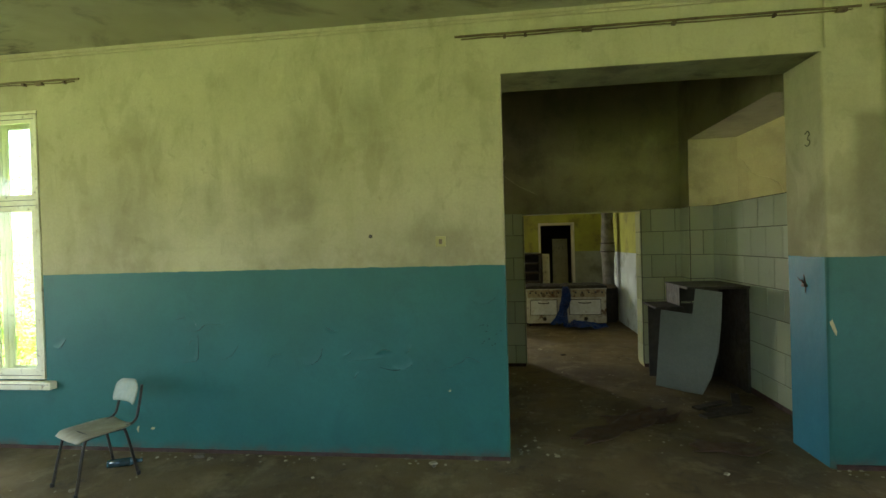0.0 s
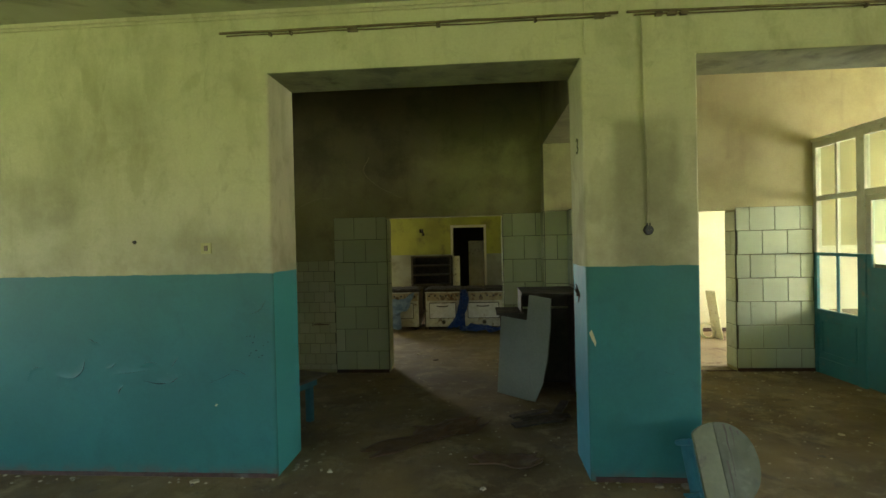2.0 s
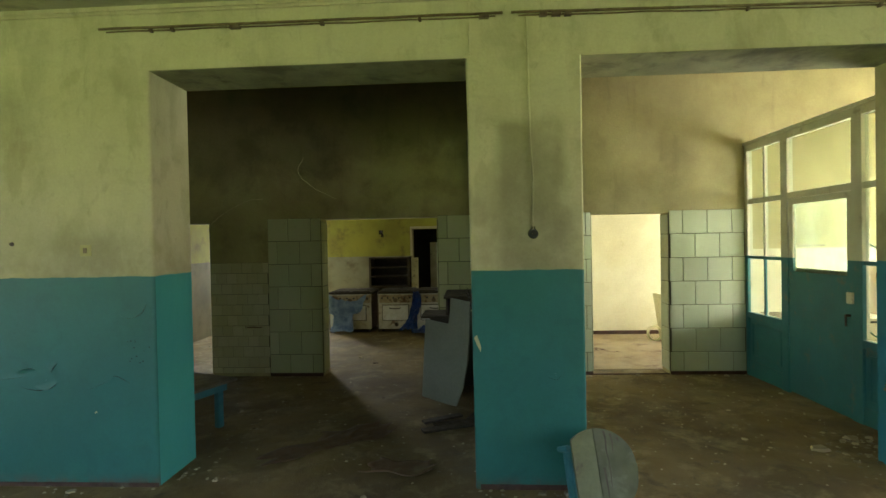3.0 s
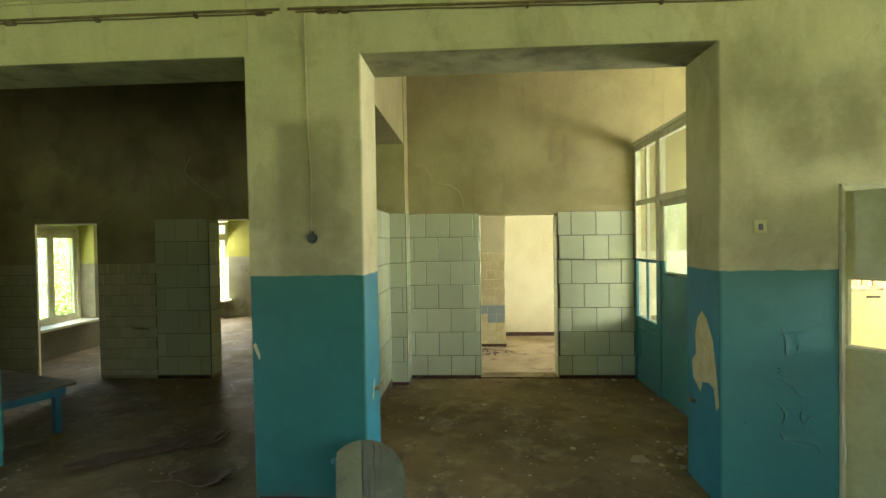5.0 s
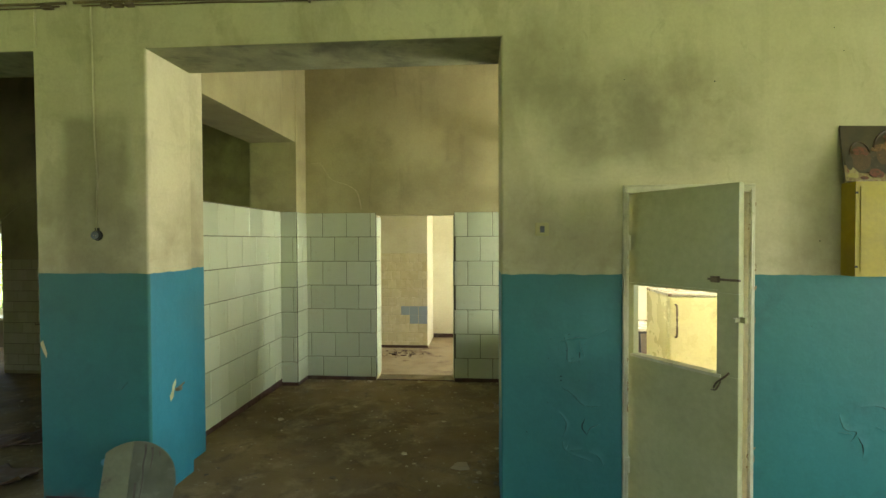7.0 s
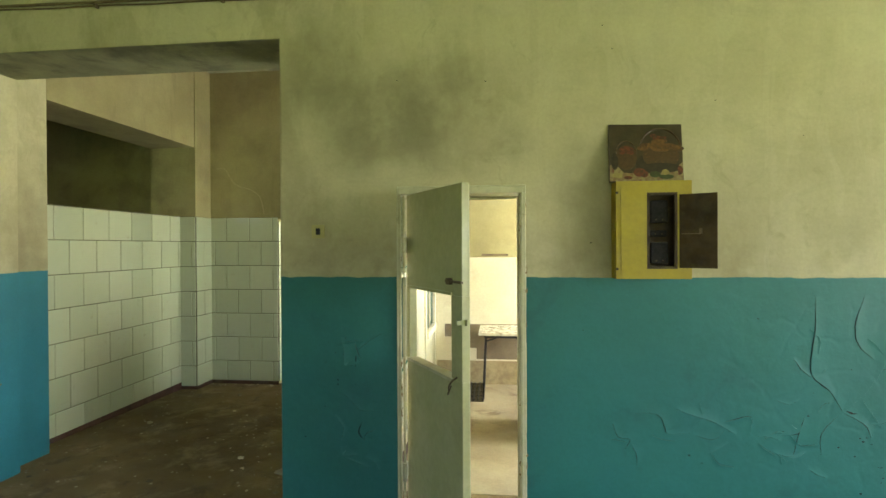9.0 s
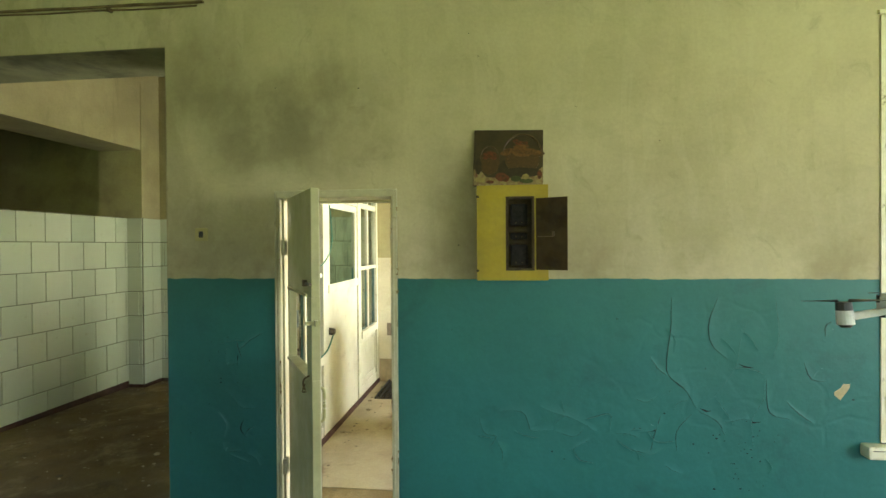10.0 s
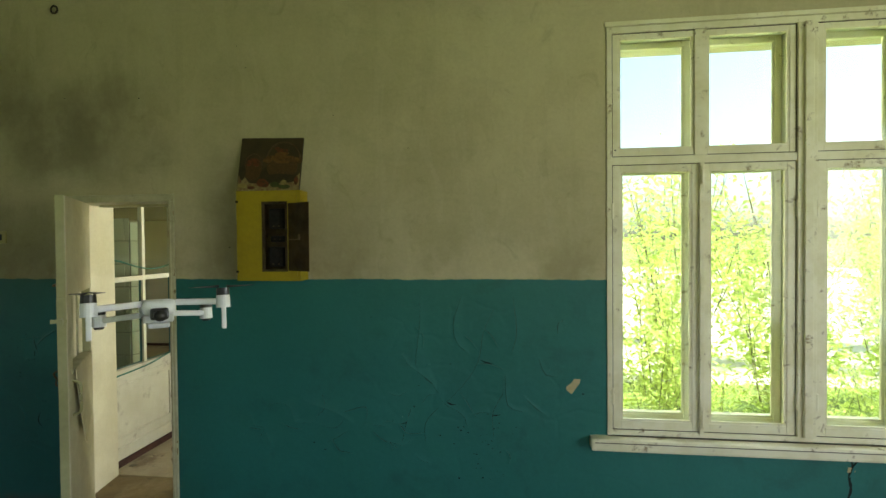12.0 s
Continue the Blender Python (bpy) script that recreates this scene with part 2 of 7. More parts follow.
def dirt_floor():
    k = Mat("dirt_floor", 0.92)
    c = k.mix(k.step(k.noise(0.8, 6, 0.6), 0.36, 0.66), (0.188, 0.134, 0.054), (0.102, 0.072, 0.030))
    c = k.mix(k.math("MULTIPLY", k.step(k.noise(2.7, 8, 0.72, twist=0.3), 0.5, 0.64), 0.6), c, (0.27, 0.215, 0.110))
    c = k.mix(k.math("MULTIPLY", k.step(k.noise(4.0, 6, 0.7, twist=0.8), 0.52, 0.70), 0.6), c, (0.055, 0.040, 0.020))
    c = k.mix(k.step(k.noise(34, 4, 0.7), 0.66, 0.72), c, (0.38, 0.34, 0.24))
    g = k.noise(60, 5, 0.7)
    c = k.mix(0.4, c, k.mix(g, (0.25, 0.25, 0.25), (0.75, 0.75, 0.75)), "OVERLAY")
    k.bump(k.noise(3, 6, 0.65), 0.6, 0.03)
    k.bump(g, 0.5, 0.008)
    return k.done(c, k.step(k.noise(2.1, 4), 0.3, 0.7, 0.7, 0.95))


def ceiling_wash():
    k = Mat("ceiling_wash", 0.9)
    c = k.mix(k.step(k.noise(0.7, 5), 0.35, 0.68), (0.42, 0.40, 0.25), (0.33, 0.31, 0.185))
    c = k.mix(k.math("MULTIPLY", k.step(k.noise(1.3, 6, 0.65, twist=0.8), 0.5, 0.7), 0.7), c, (0.14, 0.13, 0.085))
    damp = k.math("MULTIPLY", k.step(k.noise(2.6, 7, 0.68, k.stretch(0.5, 1.6, 1.0), 1.2), 0.46, 0.62), k.step(k.axis(0), -3.2, -4.4))
    c = k.mix(k.math("MULTIPLY", damp, 0.75), c, (0.050, 0.046, 0.034))
    k.bump(k.noise(40, 4), 0.3, 0.005)
    return k.done(c)


def partition_paint():
    """Old oil paint: teal up to 1.51 m on the room's side, cream above and on the back."""
    k = Mat("partition_paint", 0.5)
    front = k.math("MULTIPLY", k.step(k.axis(2), 1.516, 1.511), k.step(k.axis(0), 6.004, 6.0))
    teal = k.mix(k.step(k.noise(2, 5), 0.35, 0.68), (0.03, 0.16, 0.175), (0.035, 0.20, 0.215))
    cream = k.mix(k.step(k.noise(2, 5), 0.35, 0.68), (0.66, 0.65, 0.52), (0.56, 0.54, 0.40))
    c = k.mix(front, cream, teal)
    c = k.mix(k.math("MULTIPLY", k.step(k.noise(5, 6, 0.7), 0.56, 0.72), 0.5), c, (0.20, 0.16, 0.09))
    k.bump(k.noise(25, 4, 0.6, k.stretch(1, 1, 0.2)), 0.3, 0.004)
    return k.done(c)


PAINT = wall_paint()
SOOT = soot_plaster()
KITCHEN = kitchen_paint()
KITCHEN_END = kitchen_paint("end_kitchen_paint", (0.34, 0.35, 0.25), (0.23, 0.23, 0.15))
# khaki side wall, its lower part darkened to carry the dim light there
KITCHEN_DIM_KHAKI = kitchen_paint("dimmed_khaki_paint", (0.22, 0.20, 0.12), (0.15, 0.135, 0.08))
CREAM = surface("cream_wall", (0.66, 0.62, 0.46), (0.58, 0.53, 0.37), 1.2, dirt=(0.42, 0.36, 0.21), dirt_at=(0.60, 0.82))
FLOOR = dirt_floor()
CEILING = ceiling_wash()
TILE = tile_glaze("tile_glaze", (0.53, 0.57, 0.41), (0.46, 0.50, 0.35), 0.08)
# the left bay's dirtier tiles, yellowed to put its warmer light into the colour
WARM_DIRTY_TILE = tile_glaze("warm_dirty_tile_glaze", (0.53, 0.54, 0.33), (0.45, 0.46, 0.27), 0.16)
SMALL_TILE = tile_glaze("small_tile_glaze", (0.52, 0.48, 0.29), (0.44, 0.405, 0.235), 0.20)
YELLOW_TILE = tile_glaze("yellow_tile_glaze", (0.68, 0.61, 0.40), (0.62, 0.54, 0.33), 0.25)
BLUE_TILE = tile_glaze("blue_tile_glaze", (0.33, 0.39, 0.46), (0.30, 0.36, 0.42), 0.2)
BROWN_TILE = surface("brown_mortar", (0.20, 0.16, 0.105), (0.15, 0.12, 0.08), 4, dirt=(0.35, 0.31, 0.22))
MORTAR = surface("mortar", (0.10, 0.09, 0.055), (0.07, 0.065, 0.04), 5, 0.95)
SKIRT = surface("oxide_skirting", (0.072, 0.028, 0.016), (0.045, 0.020, 0.012), 6, 0.7, dirt=(0.10, 0.08, 0.055))
WINDOW_PAINT = surface("window_paint", (0.82, 0.80, 0.60), (0.70, 0.67, 0.45), 5, 0.5, grain=30, dirt=(0.26, 0.20, 0.10), dirt_at=(0.58, 0.72), dirt_scale=14)
DOOR_FRAME = surface("door_frame_paint", (0.54, 0.52, 0.34), (0.45, 0.43, 0.27), 6, 0.45, grain=25, dirt=(0.22, 0.17, 0.09), dirt_at=(0.6, 0.76), dirt_scale=6)
# one cream door: pale on the lit back, shade put into the leaf's colour
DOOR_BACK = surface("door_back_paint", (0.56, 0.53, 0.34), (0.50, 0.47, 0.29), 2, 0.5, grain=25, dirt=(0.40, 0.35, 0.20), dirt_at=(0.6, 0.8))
DOOR_SHADED = surface("shaded_door_paint", (0.40, 0.40, 0.20), (0.35, 0.35, 0.165), 2, 0.42, grain=25, dirt=(0.30, 0.26, 0.14), dirt_at=(0.6, 0.78))
PARTITION = partition_paint()

# ---- building blocks ----


def box(bm, x0, x1, y0, y1, z0, z1, bevel=0.0, m=None):
    """An axis-aligned box, its edges rounded off by bevel, turned by m."""
    v = bmesh.ops.create_cube(bm, size=1.0)["verts"]
    t = Matrix.Translation(((x0 + x1) / 2, (y0 + y1) / 2, (z0 + z1) / 2)) @ Matrix.Diagonal((abs(x1 - x0), abs(y1 - y0), abs(z1 - z0), 1))
    bmesh.ops.transform(bm, matrix=t, verts=v)
    if bevel > 0:
        edges = list({e for q in v for e in q.link_edges})
        r = bmesh.ops.bevel(bm, geom=edges, offset=bevel, segments=2, profile=0.6, affect="EDGES")
        v = list({q for f in r["faces"] for q in f.verts} | {q for q in v if q.is_valid})
    if m is not None:
        bmesh.ops.transform(bm, matrix=m, verts=v)
    return v


def rod(bm, a, b, r, r2=None, sides=10):
    """A round bar from a to b."""
    a, b = Vector(a), Vector(b)
    v = bmesh.ops.create_cone(bm, cap_ends=True, segments=sides, radius1=r, radius2=r if r2 is None else r2, depth=(b - a).length)["verts"]
    t = Matrix.Translation((a + b) / 2) @ (b - a).to_track_quat("Z", "Y").to_matrix().to_4x4()
    bmesh.ops.transform(bm, matrix=t, verts=v)
    return v


def tube(bm, points, r, sides=8):
    """A bent round bar through points."""
    rings = []
    pts = [Vector(p) for p in points]
    for i, p in enumerate(pts):
        d = (pts[min(i + 1, len(pts) - 1)] - pts[max(i - 1, 0)]).normalized()
        q = d.to_track_quat("Z", "Y")
        rings.append([bm.verts.new(p + q @ Vector((r * math.cos(2 * math.pi * s / sides), r * math.sin(2 * math.pi * s / sides), 0))) for s in range(sides)])
    for a, b in zip(rings, rings[1:]):
        for s in range(sides):
            bm.faces.new((a[s], a[(s + 1) % sides], b[(s + 1) % sides], b[s]))
    bm.faces.new(rings[0][::-1])
    bm.faces.new(rings[-1])


def bend(points, n=6):
    """A smooth line through points (Catmull-Rom)."""
    p = [Vector(q) for q in points]
    p = [2 * p[0] - p[1]] + p + [2 * p[-1] - p[-2]]
    out = []
    for i in range(1, len(p) - 2):
        for s in range(n):
            t = s / n
            out.append(0.5 * (2 * p[i] + (p[i + 1] - p[i - 1]) * t + (2 * p[i - 1] - 5 * p[i] + 4 * p[i + 1] - p[i + 2]) * t * t + (3 * p[i] - p[i - 1] - 3 * p[i + 1] + p[i + 2]) * t ** 3))
    return out + [p[-2]]


def mesh_of(name, bm, material, smooth=False):
    bmesh.ops.recalc_face_normals(bm, faces=bm.faces)
    data = bpy.data.meshes.new(name)
    bm.to_mesh(data)
    bm.free()
    data.materials.append(material)
    if smooth:
        for f in data.polygons:
            f.use_smooth = True
    return data


def part(name, bm, material, parent=None, label="", smooth=False):
    ob = new(name, mesh_of(name, bm, material, smooth))
    ob.parent = parent
    if label:
        ob["label"] = label
    return ob


def boxes(name, material, parent, *rows, bevel=0.0, label=""):
    """One part made of several boxes."""
    bm = bmesh.new()
    for r in rows:
        box(bm, *r, bevel=bevel)
    return part(name, bm, material, parent, label)


def thing(name, m, label, category, group=""):
    ob = new(name)
    ob.matrix_world = m
    ob.empty_display_size = 0.1
    return tagged(ob, label, category, group)


def structure(name, bm, material, label, category="wall"):
    return tagged(part(name, bm, material), label, category, kind="structure")


def wall_mesh(along, u0, u1, v0, v1, z0, z1, holes=()):
    """A solid wall along x or y with openings (u0, u1, z0, z1) cut through it."""
    us = sorted({u0, u1, *[c for h in holes for c in h[:2] if u0 < c < u1]})
    zs = sorted({z0, z1, *[c for h in holes for c in h[2:] if z0 < c < z1]})
    solid = lambda i, j: 0 <= i < len(us) - 1 and 0 <= j < len(zs) - 1 and not any(
        h[0] < (us[i] + us[i + 1]) / 2 < h[1] and h[2] < (zs[j] + zs[j + 1]) / 2 < h[3] for h in holes)
    bm = bmesh.new()
    seen = {}

    def vert(u, v, z):
        key = (round(u, 5), round(v, 5), round(z, 5))
        if key not in seen:
            seen[key] = bm.verts.new((u, v, z) if along == "x" else (v, u, z))
        return seen[key]

    def face(*c):
        bm.faces.new([vert(*q) for q in c])

    for i in range(len(us) - 1):
        for j in range(len(zs) - 1):
            if not solid(i, j):
                continue
            a, b, c, d = us[i], us[i + 1], zs[j], zs[j + 1]
            face((a, v0, c), (b, v0, c), (b, v0, d), (a, v0, d))
            face((a, v1, c), (a, v1, d), (b, v1, d), (b, v1, c))
            if not solid(i - 1, j):
                face((a, v0, c), (a, v0, d), (a, v1, d), (a, v1, c))
            if not solid(i + 1, j):
                face((b, v0, c), (b, v1, c), (b, v1, d), (b, v0, d))
            if not solid(i, j - 1):
                face((a, v0, c), (a, v1, c), (b, v1, c), (b, v0, c))
            if not solid(i, j + 1):
                face((a, v0, d), (b, v0, d), (b, v1, d), (a, v1, d))
    return bm


# ---- the shell ----
W, WB, R, RB = 4.045, 4.54, 7.35, 7.62
TOP, TOP2 = 3.52, 4.06
DROP = -0.065


def ground_at(y):
    """Height of the floor: level in the hall, falling slightly through the bays to the rear rooms."""
    return DROP * min(max((y - WB) / (R - WB), 0.0), 1.0)



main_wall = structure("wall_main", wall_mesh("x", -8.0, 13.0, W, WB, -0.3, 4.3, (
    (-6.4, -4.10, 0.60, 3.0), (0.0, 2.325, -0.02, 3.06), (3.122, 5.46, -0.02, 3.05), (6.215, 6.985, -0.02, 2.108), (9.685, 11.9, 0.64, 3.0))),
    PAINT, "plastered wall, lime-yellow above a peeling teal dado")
for v in main_wall.data.vertices:
    if abs(v.co.x - 2.325) < 0.01:
        v.co.x = 2.336 - 0.006 * v.co.z
# worn, rounded plaster arrises at the openings
bm = bmesh.new()
bm.from_mesh(main_wall.data)
arris = [e for e in bm.edges if all(abs(v.co.y - W) < 0.001 and -0.1 < v.co.z < 3.1 and any(abs(v.co.x - a) < 0.02 for a in (0.0, 2.325, 3.122, 5.46)) for v in e.verts) and abs(e.verts[0].co.z - e.verts[1].co.z) > 0.01]
bmesh.ops.bevel(bm, geom=arris, offset=0.016, segments=3, profile=0.5, affect="EDGES")
bm.to_mesh(main_wall.data)
bm.free()
for v in main_wall.data.vertices:
    if abs(v.co.x - 6.215) < 0.01 and v.co.y > 4.5:
        v.co.x = 6.125
    if abs(v.co.x - 6.985) < 0.01 and v.co.y > 4.5:
        v.co.x = 7.05
# unseen openings, spaced to balance brightness along the main wall
wall_far = structure("wall_far_side", wall_mesh("x", -8.0, 13.0, -3.7, -3.3, -0.3, 3.7, tuple((wx - 1.05, wx + 1.05, 0.8, 3.0) for wx in (-5.2, -1.8, 7.2, 10.6))),
    PAINT, "unseen plastered outer wall with assumed tall window openings")
structure("wall_west", wall_mesh("y", -3.7, WB, -8.4, -8.0, -0.3, 4.3, ((-0.4, 2.2, 0.85, 3.05),)), PAINT, "plastered end wall with a window opening")
structure("wall_east", wall_mesh("y", -3.7, WB, 13.0, 13.4, -0.3, 4.3, ((-0.4, 2.2, 0.85, 3.05),)), PAINT, "plastered end wall with a window opening")
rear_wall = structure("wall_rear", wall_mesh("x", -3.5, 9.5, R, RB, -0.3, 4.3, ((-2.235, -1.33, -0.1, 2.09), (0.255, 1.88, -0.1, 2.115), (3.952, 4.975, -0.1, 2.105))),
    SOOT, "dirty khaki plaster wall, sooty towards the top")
for v in rear_wall.data.vertices:
    if abs(v.co.x + 2.235) < 0.01 and v.co.y > 7.5:
        v.co.x = -2.45
structure("wall_kitchen_side", wall_mesh("y", WB, 13.0, -3.5, -3.03, -0.3, 4.3, ((8.22, 9.44, 0.45, 2.15),)), KITCHEN_DIM_KHAKI, "yellow-green wall with a dull khaki lower part")
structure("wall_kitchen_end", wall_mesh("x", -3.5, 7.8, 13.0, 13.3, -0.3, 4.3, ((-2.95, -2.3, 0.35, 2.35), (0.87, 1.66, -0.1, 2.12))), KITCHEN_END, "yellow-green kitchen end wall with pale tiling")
structure("wall_kitchen_inner", wall_mesh("y", RB, 13.0, 2.42, 2.62, -0.3, 4.3), KITCHEN, "yellow-green wall over a bluish white dado")
structure("wall_back_room_pier", wall_mesh("x", 2.62, 4.41, 9.33, 10.28, -0.3, 4.3), CREAM, "cream pier faced with small yellow tiles")
structure("wall_back_room", wall_mesh("x", 2.62, 7.8, 10.28, 10.5, -0.3, 4.3), CREAM, "cream-washed wall of the back room")
structure("wall_back_room_side", wall_mesh("y", RB, 10.28, 7.6, 8.0, -0.3, 4.3, ((7.9, 9.5, 0.8, 2.6),)), CREAM, "cream outer wall with a window opening")
structure("wall_side_room", wall_mesh("y", WB, R, 9.1, 9.5, -0.3, 4.3, ((4.95, 6.95, 0.85, 2.65),)), CREAM, "cream outer wall with a window opening")
# the unlit passage's darkness is put into its wall colour
SHADED_PASSAGE = surface("shaded_passage_paint", (0.06, 0.052, 0.036), (0.04, 0.035, 0.025), 2.0, 0.9)
structure("wall_end_passage", wall_mesh("x", 0.3, 2.8, 15.0, 15.2, -0.3, 3.55), SHADED_PASSAGE, "plain wall at the end of the passage")
structure("wall_passage_west", wall_mesh("y", 13.3, 15.0, 0.3, 0.5, -0.3, 3.55), SHADED_PASSAGE, "plain side wall of the passage")
structure("wall_passage_east", wall_mesh("y", 13.3, 15.0, 2.6, 2.8, -0.3, 3.55), SHADED_PASSAGE, "plain side wall of the passage")

bm = bmesh.new()
box(bm, -8.4, 13.4, -3.7, WB, -0.3, 0)
box(bm, -3.5, 6.0, WB, R, -0.3, 0)
for v in bm.verts:
    if v.co.y > R - 0.01 and v.co.z > -0.1:
        v.co.z = DROP
box(bm, 6.0, 9.5, WB, R, -0.3, 0)
box(bm, -3.5, 9.5, R, 13.3, -0.3, DROP)
box(bm, 0.3, 2.8, 13.3, 15.2, -0.3, DROP)
structure("floor", bm, FLOOR, "bare floor under brown dirt and plaster crumbs", "floor")
DUSTY_FLOOR = surface("dusty_screed", (0.36, 0.31, 0.20), (0.27, 0.22, 0.135), 1.6, 0.9, grain=50, bump=0.4, depth=0.006, dirt=(0.17, 0.12, 0.07), dirt_at=(0.54, 0.72), dirt_scale=2.2)
RED_FLOOR = surface("reddish_screed", (0.33, 0.255, 0.15), (0.24, 0.175, 0.10), 2.0, 0.9, grain=50, bump=0.4, depth=0.006, dirt=(0.13, 0.07, 0.04), dirt_at=(0.54, 0.70), dirt_scale=2.6)
bm = bmesh.new()
box(bm, 6.04, 9.098, WB + 0.002, R - 0.004, 0.0, 0.004)
structure("floor_side_room", bm, DUSTY_FLOOR, "pale dusty screed floor", "floor")
bm = bmesh.new()
box(bm, 2.622, 7.598, RB + 0.002, 10.278, DROP, DROP + 0.004)
structure("floor_back_room", bm, RED_FLOOR, "reddish dusty screed floor with litter", "floor")
bm = bmesh.new()
box(bm, -8.4, 13.4, -3.7, W, TOP, TOP + 0.25)
box(bm, -3.03, 9.1, WB, R, TOP2, TOP2 + 0.25)
box(bm, -3.03, 9.5, RB, 13.0, 3.3, 3.55)
box(bm, 0.5, 2.6, 13.3, 15.0, 3.3, 3.55)
structure("ceiling", bm, CEILING, "stained whitewashed ceiling", "ceiling")
bm = bmesh.new()
for x0, x1 in ((-8.0, 13.0),):
    box(bm, x0, x1, W - 0.035, W, TOP - 0.03, TOP)
    box(bm, x0, x1, W - 0.018, W, TOP - 0.05, TOP - 0.03)
structure("trim", bm, PAINT, "narrow plaster cornice under the ceiling", "cornice")

# serving hatch between the two rear bays: column, pilaster, low wall and beam
bm = wall_mesh("y", WB, 4.92, 2.56, 3.0, -0.3, TOP2)
structure("column", bm, PAINT, "plastered column with a teal lower part", "column")
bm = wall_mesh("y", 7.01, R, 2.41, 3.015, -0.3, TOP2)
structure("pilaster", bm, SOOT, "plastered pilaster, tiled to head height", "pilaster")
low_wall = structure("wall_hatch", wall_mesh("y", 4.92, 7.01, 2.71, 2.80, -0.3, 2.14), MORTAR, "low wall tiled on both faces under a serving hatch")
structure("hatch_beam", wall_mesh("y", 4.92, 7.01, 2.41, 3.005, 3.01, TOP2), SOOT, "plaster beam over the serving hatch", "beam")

# thin sheets give the lintel undersides a darker tone than the wall
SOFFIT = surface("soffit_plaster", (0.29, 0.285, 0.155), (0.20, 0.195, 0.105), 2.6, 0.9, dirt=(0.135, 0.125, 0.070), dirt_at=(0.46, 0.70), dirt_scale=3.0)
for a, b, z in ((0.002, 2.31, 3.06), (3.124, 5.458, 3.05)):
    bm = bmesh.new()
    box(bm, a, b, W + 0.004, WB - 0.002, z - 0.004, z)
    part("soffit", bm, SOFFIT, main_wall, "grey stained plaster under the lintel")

# ---- tiling and skirtings ----
tile_meshes = {}


def tile_mesh(w, h, material, thick=0.009):
    """A tile with chamfered face, lying in local x and z with its face towards -y."""
    key = (round(w, 3), round(h, 3), material.name)
    if key not in tile_meshes:
        bm = bmesh.new()
        c, a, b = 0.004, w / 2, h / 2
        back = [bm.verts.new((s * a, 0, t * b)) for s, t in ((-1, -1), (1, -1), (1, 1), (-1, 1))]
        mid = [bm.verts.new((s * a, -thick + 0.003, t * b)) for s, t in ((-1, -1), (1, -1), (1, 1), (-1, 1))]
        top = [bm.verts.new((s * (a - c), -thick, t * (b - c))) for s, t in ((-1, -1), (1, -1), (1, 1), (-1, 1))]
        for i in range(4):
            j = (i + 1) % 4
            bm.faces.new((back[i], back[j], mid[j], mid[i]))
            bm.faces.new((mid[i], mid[j], top[j], top[i]))
        bm.faces.new(top)
        tile_meshes[key] = mesh_of("tile", bm, material)
    return tile_meshes[key]


def tiling(parent, origin, turn, length, rows, wide, material, gap=0.007, shift=0.0, seed=1, joint=None):
    """Tiles in running bond on a wall face: from origin along the face, turned by turn degrees about z (0: facing -y).
    rows: heights of the courses' joints from the floor up. A mortar bed 3 mm thick lies under them."""
    rng = random.Random(seed)
    bm = bmesh.new()
    box(bm, 0, length, -0.003, 0.002, rows[0], rows[-1])
    base = Matrix.Translation(origin) @ Matrix.Rotation(radians(turn), 4, "Z")
    bed = part("mortar_bed", bm, joint or MORTAR, parent)
    bed.matrix_world = base
    for i, (z0, z1) in enumerate(zip(rows, rows[1:])):
        u = -wide * ((0.5 if i % 2 else 0.0) + shift) % wide - wide
        while u < length - 0.02:
            a, b = max(u, 0), min(u + wide, length)
            u += wide
            if b - a < 0.03:
                continue
            ob = new("tile", tile_mesh(b - a - gap, z1 - z0 - gap, material))
            ob.parent = parent
            ob.matrix_world = base @ pose((a + b) / 2, -0.003 - 0.0012 * rng.random(), (z0 + z1) / 2, rng.uniform(-0.15, 0.15), rng.uniform(-0.15, 0.15), rng.uniform(-0.2, 0.2))


def skirting(name, *rows):
    bm = bmesh.new()
    for r in rows:
        box(bm, *r)
    return structure(name, bm, SKIRT, "dark red-brown painted skirting, chipped and dusty", "skirting")


skirting("baseboard_main", (-8, -0.001, W - 0.012, W, 0, 0.028), (2.37, 3.12, W - 0.012, W, 0, 0.035), (5.462, 6.21, W - 0.012, W, 0, 0.035), (6.99, 13, W - 0.012, W, 0, 0.035))
skirting("baseboard_rear", (-0.5, 0.25, R - 0.016, R, DROP, -0.022), (1.885, 2.41, R - 0.016, R, DROP, -0.022), (3.02, 3.95, R - 0.016, R, DROP, -0.022), (4.98, 5.97, R - 0.016, R, DROP, -0.022),
         (2.801, 2.817, 4.92, 7.0, DROP, 0.03), (2.69, 2.706, 4.92, 7.0, DROP, 0.03), (2.80, 3.03, 6.994, 7.009, DROP, -0.015), (3.016, 3.03, 7.01, 7.33, DROP, -0.015), (4.42, 7.6, 10.262, 10.279, DROP, 0.01), (2.63, 4.42, 9.31, 9.329, DROP, -0.015))

bm = bmesh.new()
box(bm, 3.955, 4.972, R - 0.004, R + 0.022, DROP, DROP + 0.012, 0.003)
part("threshold", bm, SKIRT, rear_wall, "dark worn threshold strip")

# ---- glazed partition between the bay and the side room ----


